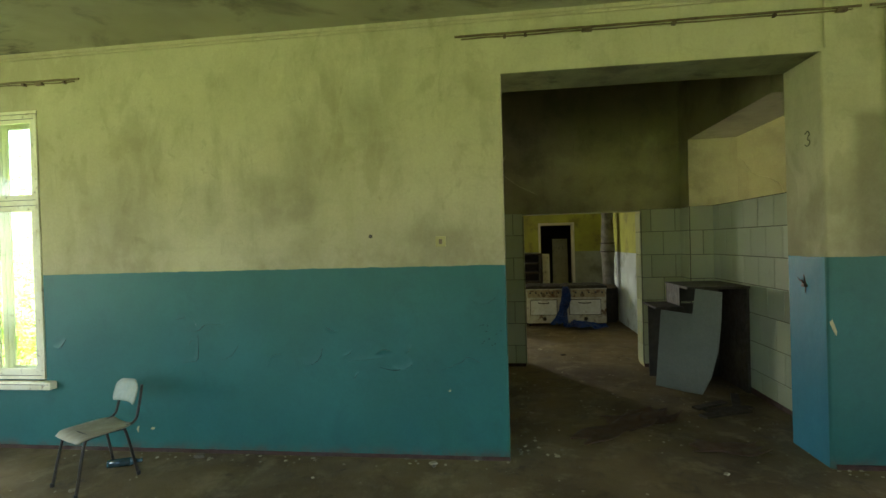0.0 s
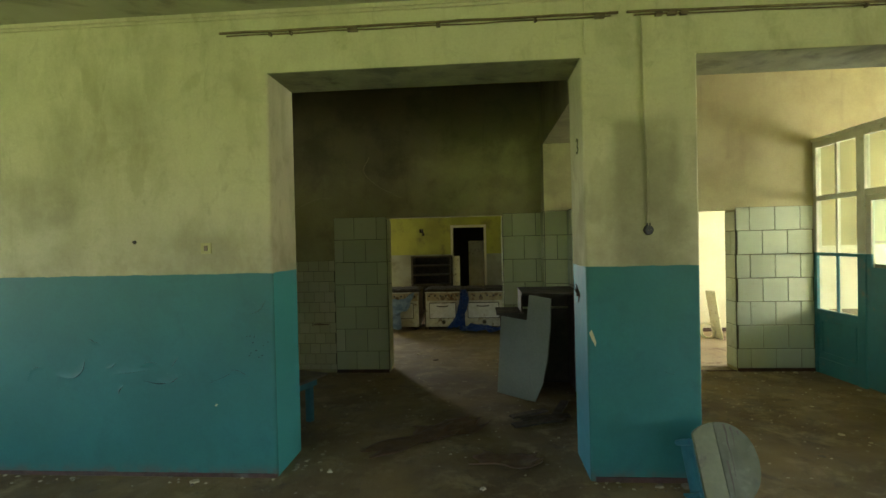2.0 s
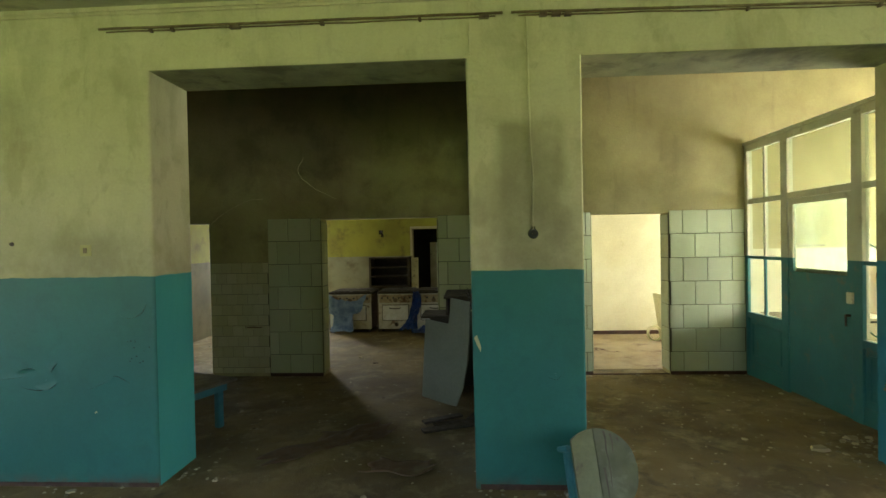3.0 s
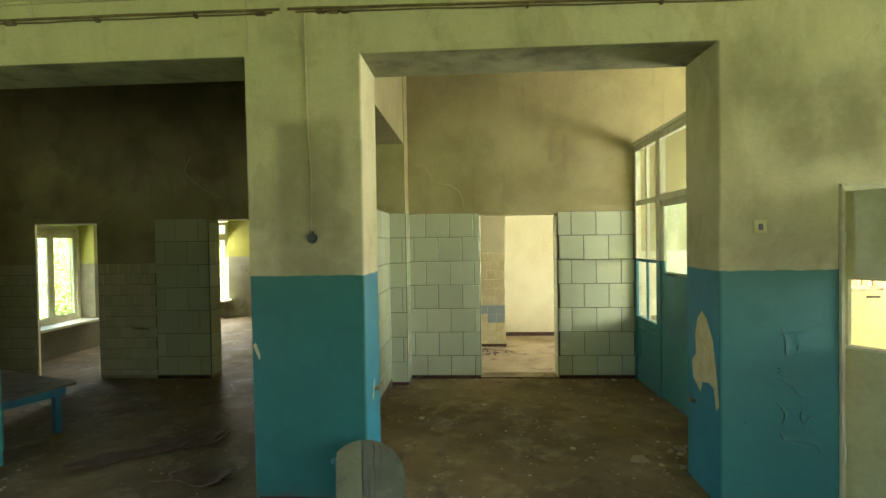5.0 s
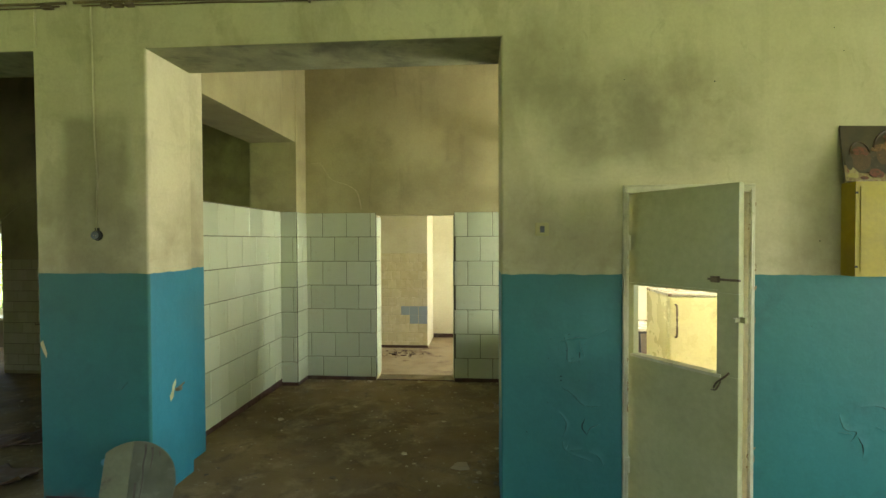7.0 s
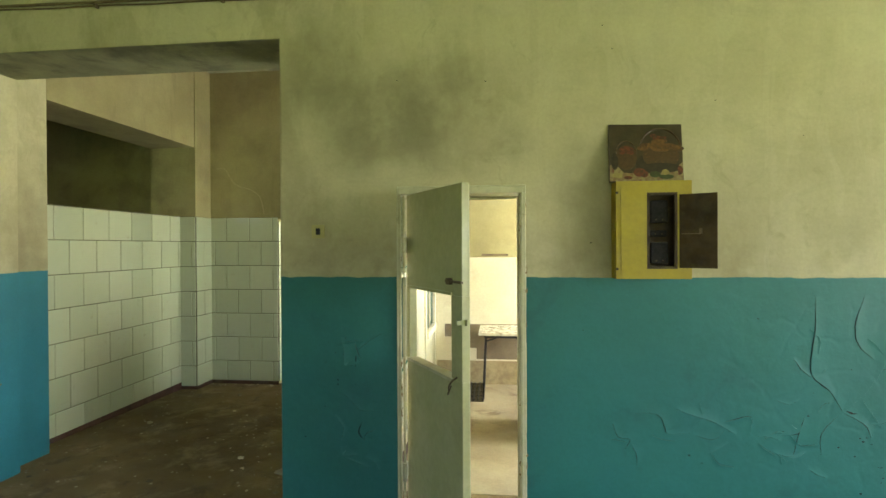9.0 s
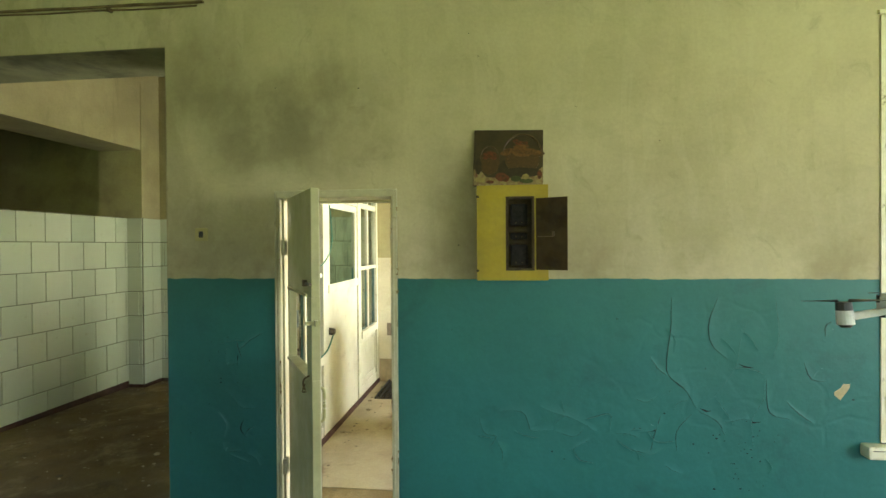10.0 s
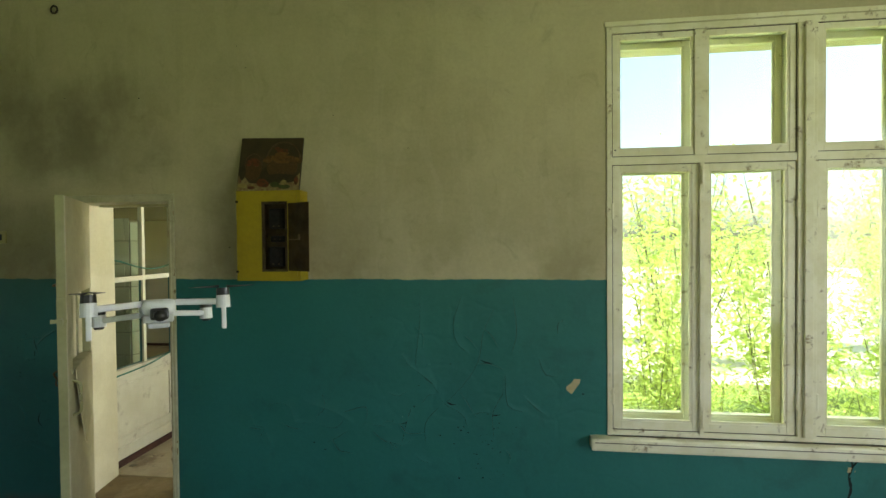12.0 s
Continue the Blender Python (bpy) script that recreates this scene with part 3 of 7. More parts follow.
def glass_mat():
    k = Mat("window_glass", 0.03)
    nt = k.nt
    clear, gloss, mixer = nt.nodes.new("ShaderNodeBsdfTransparent"), nt.nodes.new("ShaderNodeBsdfGlossy"), nt.nodes.new("ShaderNodeMixShader")
    clear.inputs[0].default_value = (0.90, 0.94, 0.90, 1)
    gloss.inputs["Roughness"].default_value = 0.04
    face = nt.nodes.new("ShaderNodeLayerWeight").outputs["Facing"]
    nt.links.new(k.math("ADD", k.math("MULTIPLY", k.math("POWER", face, 4.0), 0.4), 0.03), mixer.inputs[0])
    nt.links.new(clear.outputs[0], mixer.inputs[1])
    nt.links.new(gloss.outputs[0], mixer.inputs[2])
    nt.links.new(mixer.outputs[0], nt.nodes["Material Output"].inputs[0])
    return k.m


PANE = glass_mat()


def dusty_mat():
    k = Mat("dusty_glass", 0.25)
    nt = k.nt
    clear, dust, mixer = nt.nodes.new("ShaderNodeBsdfTransparent"), nt.nodes.new("ShaderNodeBsdfTranslucent"), nt.nodes.new("ShaderNodeMixShader")
    clear.inputs[0].default_value = (0.86, 0.93, 0.88, 1)
    dust.inputs[0].default_value = (0.34, 0.40, 0.28, 1)
    nt.links.new(k.step(k.noise(3.0, 5), 0.35, 0.75, 0.08, 0.3), mixer.inputs[0])
    nt.links.new(clear.outputs[0], mixer.inputs[1])
    nt.links.new(dust.outputs[0], mixer.inputs[2])
    nt.links.new(mixer.outputs[0], nt.nodes["Material Output"].inputs[0])
    return k.m


DUSTY = dusty_mat()


def pane(parent, x0, x1, y0, y1, z0, z1, material=None):
    bm = bmesh.new()
    box(bm, x0, x1, y0, y1, z0, z1)
    ob = part("pane", bm, material or PANE, parent)
    ob.visible_shadow = False
    return ob


def glazed_partition():
    p = tagged(new("partition"), "glazed timber partition, teal below and cream above", "partition", kind="structure")
    a, b = 5.965, 6.035
    for y0, y1 in ((7.29, 7.348), (6.46, 6.58), (5.36, 5.49), (WB + 0.002, 4.61)):
        boxes("post", PARTITION, p, (a, b, y0, y1, DROP, 2.96), bevel=0.006)
    boxes("top_rail", PARTITION, p, (a - 0.02, b + 0.02, WB + 0.003, 7.347, 2.962, 3.0), (a + 0.003, b - 0.003, WB + 0.004, 7.346, 2.88, 2.962))
    for y0, y1 in ((6.58, 7.29), (4.61, 5.36)):
        m = (y0 + y1) / 2
        c, d = a + 0.012, b - 0.012
        boxes("rail", PARTITION, p, (c, d, y0, y1, 2.19, 2.25), bevel=0.004)
        boxes("rail", PARTITION, p, (c, d, y0, y1, 1.475, 1.515), bevel=0.004)
        boxes("rail", PARTITION, p, (a, b + 0.012, y0, y1, 0.70, 0.775), bevel=0.004)
        boxes("rail", PARTITION, p, (c, d, y0, y1, DROP, 0.14), bevel=0.004)
        boxes("mullion", PARTITION, p, (c + 0.004, d - 0.004, m - 0.016, m + 0.016, 0.775, 1.475), (c + 0.004, d - 0.004, m - 0.016, m + 0.016, 1.515, 2.19), (c + 0.004, d - 0.004, m - 0.016, m + 0.016, 2.25, 2.88))
        boxes("panel", PARTITION, p, (5.992, 6.008, y0, y1, 0.14, 0.70), bevel=0.0)
        boxes("moulding", PARTITION, p, (5.982, 6.018, y0 + 0.05, y0 + 0.07, 0.2, 0.64), (5.982, 6.018, y1 - 0.07, y1 - 0.05, 0.2, 0.64), (5.982, 6.018, y0 + 0.07, y1 - 0.07, 0.62, 0.64), (5.982, 6.018, y0 + 0.07, y1 - 0.07, 0.2, 0.22))
        for q0, q1 in ((y0, m - 0.016), (m + 0.016, y1)):
            for z0, z1 in ((0.775, 1.475), (1.515, 2.19), (2.25, 2.88)):
                pane(p, 5.998, 6.002, q0, q1, z0, z1)
    # the fixed leaf in the middle with its large light
    y0, y1 = 5.49, 6.46
    boxes("rail", PARTITION, p, (a + 0.005, b - 0.005, y0, y1, 2.19, 2.26), bevel=0.004)
    pane(p, 5.998, 6.002, y0, y1, 2.26, 2.88)
    leaf = boxes("leaf", PARTITION, p, (5.98, 6.02, y0 + 0.006, y1 - 0.006, -0.02, 1.36), (5.98, 6.02, y0 + 0.006, y0 + 0.075, 1.36, 2.185), (5.98, 6.02, y1 - 0.075, y1 - 0.006, 1.36, 2.185), (5.98, 6.02, y0 + 0.075, y1 - 0.075, 2.12, 2.185))
    pane(leaf, 5.998, 6.002, y0 + 0.075, y1 - 0.075, 1.36, 2.12, DUSTY)
    boxes("sill_board", PARTITION, leaf, (6.021, 6.04, y0 + 0.01, y1 - 0.01, 1.32, 1.40), bevel=0.003, label="cream sill board held by nails")
    bm = bmesh.new()
    rod(bm, (5.978, 5.53, 0.98), (5.93, 5.53, 0.98), 0.012)
    rod(bm, (5.935, 5.53, 0.98), (5.935, 5.525, 0.88), 0.01)
    part("handle", bm, surface("dark_metal", (0.05, 0.045, 0.04), (0.09, 0.07, 0.05), 20, 0.45, 0.7), leaf, "dark metal handle")
    bm = bmesh.new()
    rod(bm, (6.022, 5.54, 0.96), (6.075, 5.54, 0.96), 0.035, 0.028, 14)
    part("knob", bm, bpy.data.materials["dark_metal"], leaf, "black knob")
    bm = bmesh.new()
    box(bm, 5.940, 5.964, 5.455, 5.53, 1.10, 1.21, 0.006)
    part("lock_case", bm, WINDOW_PAINT, leaf, "cream painted lock case")
    bm = bmesh.new()
    tube(bm, bend([(6.045, 5.50, 2.14), (6.06, 5.52, 1.8), (6.07, 5.3, 1.62), (6.06, 5.0, 1.57), (6.05, 4.62, 1.66)]), 0.006)
    tube(bm, bend([(6.05, 4.62, 0.735), (6.055, 4.95, 0.75), (6.06, 5.2, 0.79), (6.065, 5.38, 0.83), (6.06, 5.53, 0.93)]), 0.007)
    boxes("foot_strip", SKIRT, p, (6.036, 6.052, 4.61, 7.34, 0.004, 0.055), bevel=0.003, label="dark rotten strip along the foot")
    part("cable", bm, surface("green_cable", (0.02, 0.16, 0.10), (0.02, 0.12, 0.08), 10, 0.5), p, "green cable strung along the back")
    return p


glazed_partition()

# ---- door between the hall and the side room ----


def hall_door():
    d = tagged(new("door_1"), "cream painted door standing open, its upper panel broken out", "door", kind="structure")
    f = boxes("door_frame", DOOR_FRAME, d, (6.205, 6.232, W - 0.012, 4.055, 0, 2.058), (6.945, 6.983, W - 0.012, 4.14, 0, 2.058), (6.205, 6.983, W - 0.012, 4.33, 2.058, 2.107), bevel=0.005, label="cream door frame, chipped")
    boxes("moulding", DOOR_FRAME, f, (6.207, 6.215, W - 0.024, W - 0.0125, 0, 2.103), (6.222, 6.230, W - 0.020, W - 0.0125, 0, 2.073), (6.956, 6.966, W - 0.020, W - 0.0125, 0, 2.073), (6.231, 6.98, W - 0.022, W - 0.0125, 2.093, 2.103), bevel=0.003)
    boxes("stop", DOOR_FRAME, f, (6.933, 6.944, 4.09, 4.13, 0, 2.043), (6.28, 6.933, 4.23, 4.29, 2.043, 2.058))
    boxes("hanging_bead", DOOR_FRAME, f, (6.236, 6.250, 4.066, 4.074, 0, 2.056), bevel=0.003)

    bm = bmesh.new()
    w, t = 0.70, 0.042
    # stiles, rails and the two plywood skins round the opening
    box(bm, 0.0, w, -t, 0, 0.01, 1.06, 0.004)
    box(bm, 0.0, w, -t, 0, 1.49, 2.062, 0.004)
    box(bm, 0.0, 0.045, -t, 0, 1.06, 1.49)
    box(bm, 0.585, w, -t, 0, 1.06, 1.49)
    leaf_data = mesh_of("leaf", bm, DOOR_SHADED)
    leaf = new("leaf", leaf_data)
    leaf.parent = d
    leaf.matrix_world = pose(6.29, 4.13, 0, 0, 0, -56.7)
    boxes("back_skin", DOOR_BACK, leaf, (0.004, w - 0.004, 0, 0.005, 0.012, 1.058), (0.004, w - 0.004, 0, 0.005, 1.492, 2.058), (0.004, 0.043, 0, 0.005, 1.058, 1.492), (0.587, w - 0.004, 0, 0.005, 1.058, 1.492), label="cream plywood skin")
    bare = surface("bare_wood", (0.30, 0.22, 0.11), (0.22, 0.15, 0.075), 8, 0.8)
    BARE = surface("rusty_iron", (0.16, 0.12, 0.07), (0.10, 0.07, 0.04), 30, 0.6, 0.5)
    rail = boxes("ledge", DOOR_FRAME, leaf, (0.03, 0.61, -t - 0.012, 0.01, 1.045, 1.062), label="chipped ledge under the opening")
    boxes("head_strip", DOOR_SHADED, leaf, (0.03, 0.6, -t - 0.01, -t, 1.49, 1.505))
    dm = bpy.data.materials["dark_metal"]
    boxes("bolt", BARE, leaf, (0.54, 0.71, -t - 0.014, -t, 1.555, 1.567), (0.56, 0.60, -t - 0.02, -t, 1.545, 1.578), label="rusty sliding bolt")
    bm = bmesh.new()
    tube(bm, bend([(0.655, -t - 0.004, 1.08), (0.645, -t - 0.03, 1.06), (0.60, -t - 0.025, 1.02), (0.575, -t - 0.01, 0.985)]), 0.005)
    tube(bm, bend([(0.56, -t - 0.004, 0.97), (0.60, -t - 0.03, 0.985), (0.62, -t - 0.02, 1.03)]), 0.004)
    part("hook", bm, BARE, leaf, "bent wire hook")
    boxes("latch", DOOR_SHADED, leaf, (0.66, 0.725, -0.028, -0.012, 1.345, 1.375), (0.685, 0.70, -t - 0.03, 0.004, 1.35, 1.37), label="painted over latch plate")
    bm = bmesh.new()
    tube(bm, bend([(0.60, 0.004, 0.80), (0.60, 0.04, 0.82), (0.60, 0.045, 0.90), (0.60, 0.04, 0.98), (0.60, 0.004, 1.0)]), 0.008)
    part("handle", bm, DOOR_SHADED, leaf, "painted bow handle")
    # plywood skin hanging loose on the back
    bm = bmesh.new()
    n = 8
    grid = [[bm.verts.new((0.24 + 0.34 * i / n - 0.10 * (j / n) * (i / n), 0.008 + 0.026 * (j / n) ** 1.6 + 0.012 * (i / n), 1.06 - (0.34 + 0.12 * i / n) * j / n)) for j in range(n + 1)] for i in range(n + 1)]
    for i in range(n):
        for j in range(n):
            bm.faces.new((grid[i][j], grid[i + 1][j], grid[i + 1][j + 1], grid[i][j + 1]))
    fl = part("loose_panel", bm, DOOR_BACK, leaf, "split plywood skin hanging from its nails")
    sol = fl.modifiers.new("thick", "SOLIDIFY")
    sol.thickness = 0.005
    for z in (0.325, 1.715):
        bm = bmesh.new()
        rod(bm, (6.245, 4.062, z), (6.245, 4.062, z + 0.075), 0.010)
        box(bm, 6.234, 6.258, 4.056, 4.10, z - 0.01, z + 0.085, 0.002)
        part("hinge", bm, DOOR_FRAME, d, "painted-over butt hinge")
    bm = bmesh.new()
    rng = random.Random(31)
    for x, y in ((6.9445, W - 0.0125), (6.9835, W - 0.0125), (6.2325, W - 0.0125)):
        for _ in range(7):
            z, h, w = rng.uniform(0.1, 2.0), rng.uniform(0.01, 0.05), rng.uniform(0.004, 0.010)
            ring = [bm.verts.new((x + w * rng.uniform(-1, 1), y - 0.0006, z + h * k / 3)) for k in range(4)]
            ring += [bm.verts.new((x + w * rng.uniform(0.2, 1.2), y - 0.0006, z + h * (3 - k) / 3)) for k in range(4)]
            bm.faces.new(ring)
    part("chipped_paint", bm, bare, f, "bare wood where the paint has chipped")
    return d


hall_door()

# ---- windows ----


def sash(parent, x0, x1, z0, z1, y0, y1, w=0.05, name="sash"):
    s = boxes(name, WINDOW_PAINT, parent, (x0, x0 + w, y0, y1, z0, z1), (x1 - w, x1, y0, y1, z0, z1), (x0 + w, x1 - w, y0, y1, z0, z0 + w * 1.1), (x0 + w, x1 - w, y0, y1, z1 - w, z1), bevel=0.004)
    pane(s, x0 + w, x1 - w, (y0 + y1) / 2 - 0.002, (y0 + y1) / 2 + 0.002, z0 + w * 1.1, z1 - w)
    boxes("bead", WINDOW_PAINT, s, (x0 + w, x0 + w + 0.012, y0 + 0.004, y0 + 0.016, z0 + w * 1.1, z1 - w), (x1 - w - 0.012, x1 - w, y0 + 0.004, y0 + 0.016, z0 + w * 1.1, z1 - w), (x0 + w + 0.012, x1 - w - 0.012, y0 + 0.004, y0 + 0.016, z0 + w * 1.1, z0 + w * 1.1 + 0.012))
    return s


# dark strips for grimy joints, with the sash gaps' shadow put into the colour
SHADED_JOINT = surface("grimy_shaded_joint", (0.05, 0.042, 0.028), (0.09, 0.075, 0.05), 20, 0.95)


def tall_window(name, x0, units, z0, z1, sill_z, ends, label):
    """A double window: units of two lower casements and two upper lights, repeated in an outer layer."""
    win = tagged(new(name), label, "window", kind="structure")
    zt = z0 + 1.56
    x = x0
    spans = []
    for i in range(units):
        spans.append((x + 0.03, x + 1.015))
        x += 1.085
    x1 = x - 0.04
    fr = [(x0, x0 + 0.03, W - 0.008, W + 0.21, z0, z1), (x1 - 0.03, x1, W - 0.008, W + 0.21, z0, z1), (x0 + 0.03, x1 - 0.03, W - 0.008, W + 0.21, z1 - 0.035, z1), (x0 + 0.03, x1 - 0.03, W - 0.004, W + 0.21, z0, z0 + 0.03)]
    boxes("window_frame", WINDOW_PAINT, win, *fr, bevel=0.004)
    for a, b in zip(spans, spans[1:]):
        boxes("mullion", WINDOW_PAINT, win, (a[1], b[0], W - 0.012, W + 0.205, z0 + 0.03, z1 - 0.035), (a[1] + 0.028, b[0] - 0.028, W - 0.03, W - 0.012, z0 + 0.03, z1 - 0.035), bevel=0.004)
    for a, b in spans:
        m = (a + b) / 2 - 0.012
        boxes("transom", WINDOW_PAINT, win, (a, b, W - 0.006, W + 0.20, zt, zt + 0.045), bevel=0.003)
        for q0, q1 in ((a + 0.004, m), (m + 0.006, b - 0.004)):
            for e0, e1 in ((z0 + 0.030, zt), (zt + 0.045, z1 - 0.035)):
                boxes("joint", SHADED_JOINT, win, (q0 - 0.004, q0 + 0.001, W + 0.004, W + 0.03, e0, e1), (q1 - 0.001, q1 + 0.003, W + 0.004, W + 0.03, e0, e1), (q0 + 0.001, q1 - 0.001, W + 0.004, W + 0.03, e0, e0 + 0.005), (q0 + 0.001, q1 - 0.001, W + 0.004, W + 0.03, e1 - 0.005, e1))
            sash(win, q0, q1, z0 + 0.034, zt - 0.003, W + 0.002, W + 0.048, 0.044)
            sash(win, q0, q1, zt + 0.048, z1 - 0.038, W + 0.004, W + 0.048, 0.034)
            sash(win, q0, q1, z0 + 0.034, zt - 0.003, W + 0.15, W + 0.19, 0.038, "outer_sash")
            sash(win, q0, q1, zt + 0.048, z1 - 0.038, W + 0.15, W + 0.19, 0.038, "outer_sash")
        boxes("cover_strip", WINDOW_PAINT, win, (m - 0.008, m + 0.018, W - 0.016, W + 0.001, z0 + 0.02, zt + 0.0), bevel=0.003)
        boxes("cover_strip", WINDOW_PAINT, win, (m - 0.03, m + 0.036, W - 0.004, W + 0.003, zt + 0.046, z1 - 0.036), bevel=0.002)
        dm = bpy.data.materials["dark_metal"]
        for hx in (a + 0.001, b - 0.001):
            for hz in (z0 + 0.18, z0 + 1.25):
                bm = bmesh.new()
                rod(bm, (hx, W - 0.008, hz), (hx, W - 0.008, hz + 0.09), 0.007, sides=8)
                part("hinge", bm, WINDOW_PAINT, win)
        bm = bmesh.new()
        rod(bm, (m + 0.005, W - 0.02, z0 + 0.06), (m + 0.005, W - 0.02, z0 + 0.17), 0.006, sides=8)
        box(bm, m - 0.004, m + 0.014, W - 0.022, W - 0.014, z0 + 0.08, z0 + 0.2)
        rod(bm, (m + 0.005, W - 0.02, zt - 0.12), (m + 0.005, W - 0.02, zt - 0.02), 0.006, sides=8)
        box(bm, m - 0.004, m + 0.014, W - 0.022, W - 0.014, z0 + 0.8, z0 + 0.9)
        part("espagnolette", bm, WINDOW_PAINT, win, "painted window bolt")
    boxes("window_sill", WINDOW_PAINT, win, (ends[0], ends[1], W - 0.07, W + 0.02, sill_z - 0.07, sill_z), bevel=0.014, label="thick cream painted sill, flaking")
    boxes("joint", SHADED_JOINT, win, (ends[0] + 0.02, ends[1] - 0.02, W - 0.0715, W - 0.0695, sill_z - 0.022, sill_z - 0.018), (x0, x1, W - 0.012, W - 0.003, sill_z - 0.001, sill_z + 0.004))
    boxes("head_board", WINDOW_PAINT, win, (x0 - 0.01, x1 + 0.01, W - 0.012, W + 0.002, z1 + 0.006, z1 + 0.03), bevel=0.003)
    return win


for a, b, z0 in ((9.685, 11.9, 0.64), (-6.4, -4.10, 0.60)):
    boxes("reveal_lining", CREAM, main_wall, (a, a + 0.005, W + 0.212, WB, z0, 3.0), (b - 0.005, b, W + 0.212, WB, z0, 3.0), (a + 0.005, b - 0.005, W + 0.212, WB, 2.995, 3.0), (a + 0.005, b - 0.005, W + 0.212, WB, z0, z0 + 0.005), label="whitewashed window reveal")
tall_window("window_1", 9.685, 2, 0.655, 3.0, 0.65, (9.585, 12.0), "tall cream double window with casements and upper lights")
tall_window("window_2", -6.24, 2, 0.62, 2.99, 0.61, (-6.5, -4.0), "tall cream double window with casements and upper lights")


def side_window(name, m, w, h, label, split=0.79):
    """A small two-leaf window with top lights, local x across, z up from its foot, its face towards -y."""
    win = tagged(new(name), label, "window", kind="structure")
    boxes("window_frame", WINDOW_PAINT, win, (0, 0.06, 0, 0.12, 0, h), (w - 0.06, w, 0, 0.12, 0, h), (0.06, w - 0.06, 0, 0.12, h - 0.05, h), (0.06, w - 0.06, 0, 0.12, 0, 0.05), (0.06, w - 0.06, 0.01, 0.11, h * split, h * split + 0.06))
    for a, b in ((0.06, w / 2 - 0.003), (w / 2 + 0.003, w - 0.06)):
        sash(win, a, b, 0.05, h * split, 0.02, 0.07, 0.05)
        sash(win, a, b, h * split + 0.06, h - 0.05, 0.02, 0.07, 0.04)
    boxes("window_sill", WINDOW_PAINT, win, (-0.08, w + 0.08, -0.38, 0.0, -0.045, 0.0), bevel=0.008)
    win.matrix_world = m
    return win


side_window("window_3", pose(-3.30, 8.23, 0.46, 0, 0, 90), 1.20, 1.68, "cream kitchen window in a deep reveal", 0.90)
side_window("window_4", pose(-2.94, 13.08, 0.37, 0, 0, 0), 0.63, 1.96, "narrow cream kitchen window")
side_window("window_5", pose(9.2, 6.94, 0.86, 0, 0, -90), 1.98, 1.78, "cream window of the side room")
side_window("window_6", pose(7.7, 9.49, 0.81, 0, 0, -90), 1.58, 1.78, "cream window of the back room")

# ---- materials of the things ----
DARK_METAL = bpy.data.materials["dark_metal"]
BARE_WOOD = bpy.data.materials["bare_wood"]
GREY_PLY = surface("grey_plywood", (0.36, 0.33, 0.23), (0.28, 0.25, 0.17), 6, 0.55, dirt=(0.18, 0.15, 0.10))
PALE_PLY = surface("pale_plywood", (0.27, 0.33, 0.26), (0.33, 0.36, 0.26), 9, 0.5, dirt=(0.35, 0.30, 0.15))
WORN_TOP = surface("worn_board_top", (0.15, 0.12, 0.075), (0.095, 0.075, 0.05), 5, 0.7, dirt=(0.05, 0.045, 0.035))
BLUE_PAINT = surface("blue_oil_paint", (0.03, 0.155, 0.19), (0.025, 0.11, 0.14), 5, 0.5, dirt=(0.10, 0.08, 0.05), dirt_at=(0.62, 0.75))
GREY_WHITE = surface("grey_white_board", (0.25, 0.26, 0.20), (0.21, 0.22, 0.17), 1.5, 0.5, dirt=(0.22, 0.20, 0.14), dirt_at=(0.6, 0.78))
DARK_WOOD = surface("dark_wood", (0.060, 0.045, 0.028), (0.04, 0.03, 0.02), 7, 0.65, dirt=(0.12, 0.10, 0.06))
ENAMEL = surface("white_enamel", (0.60, 0.57, 0.46), (0.48, 0.44, 0.32), 7, 0.3, dirt=(0.16, 0.085, 0.035), dirt_at=(0.54, 0.68), dirt_scale=6)
CLEAN_ENAMEL = surface("oven_enamel", (0.74, 0.73, 0.68), (0.64, 0.62, 0.54), 7, 0.3, dirt=(0.30, 0.18, 0.09), dirt_at=(0.6, 0.75), dirt_scale=5)
DIRTY_CREAM = surface("grease_stained_enamel", (0.44, 0.37, 0.23), (0.32, 0.24, 0.13), 6, 0.4, dirt=(0.12, 0.055, 0.020), dirt_at=(0.50, 0.66), dirt_scale=7)
GRIME = surface("grimy_steel", (0.22, 0.165, 0.10), (0.13, 0.09, 0.055), 9, 0.5, 0.4, dirt=(0.09, 0.055, 0.03))
HOB = surface("cast_iron", (0.028, 0.025, 0.022), (0.05, 0.04, 0.03), 12, 0.6, 0.5)
YELLOW = surface("yellow_enamel", (0.36, 0.275, 0.004), (0.30, 0.225, 0.004), 4, 0.5, dirt=(0.24, 0.19, 0.03), dirt_at=(0.6, 0.78))
BLACK = surface("black_plastic", (0.012, 0.012, 0.013), (0.02, 0.02, 0.02), 20, 0.4)
SHELL = surface("white_plastic", (0.72, 0.74, 0.76), (0.68, 0.70, 0.72), 20, 0.35, bump=0.05)
BAKELITE = surface("cream_bakelite", (0.42, 0.37, 0.15), (0.36, 0.32, 0.12), 20, 0.4)
FRIDGE = surface("cream_enamel", (0.72, 0.66, 0.36), (0.68, 0.61, 0.31), 1.5, 0.3, dirt=(0.45, 0.38, 0.18), dirt_at=(0.62, 0.8))
ORANGE_WOOD = surface("orange_wood", (0.42, 0.17, 0.04), (0.34, 0.13, 0.03), 8, 0.55)
PLASTER_BARE = surface("bare_plaster", (0.50, 0.44, 0.25), (0.42, 0.36, 0.19), 9, 0.9)


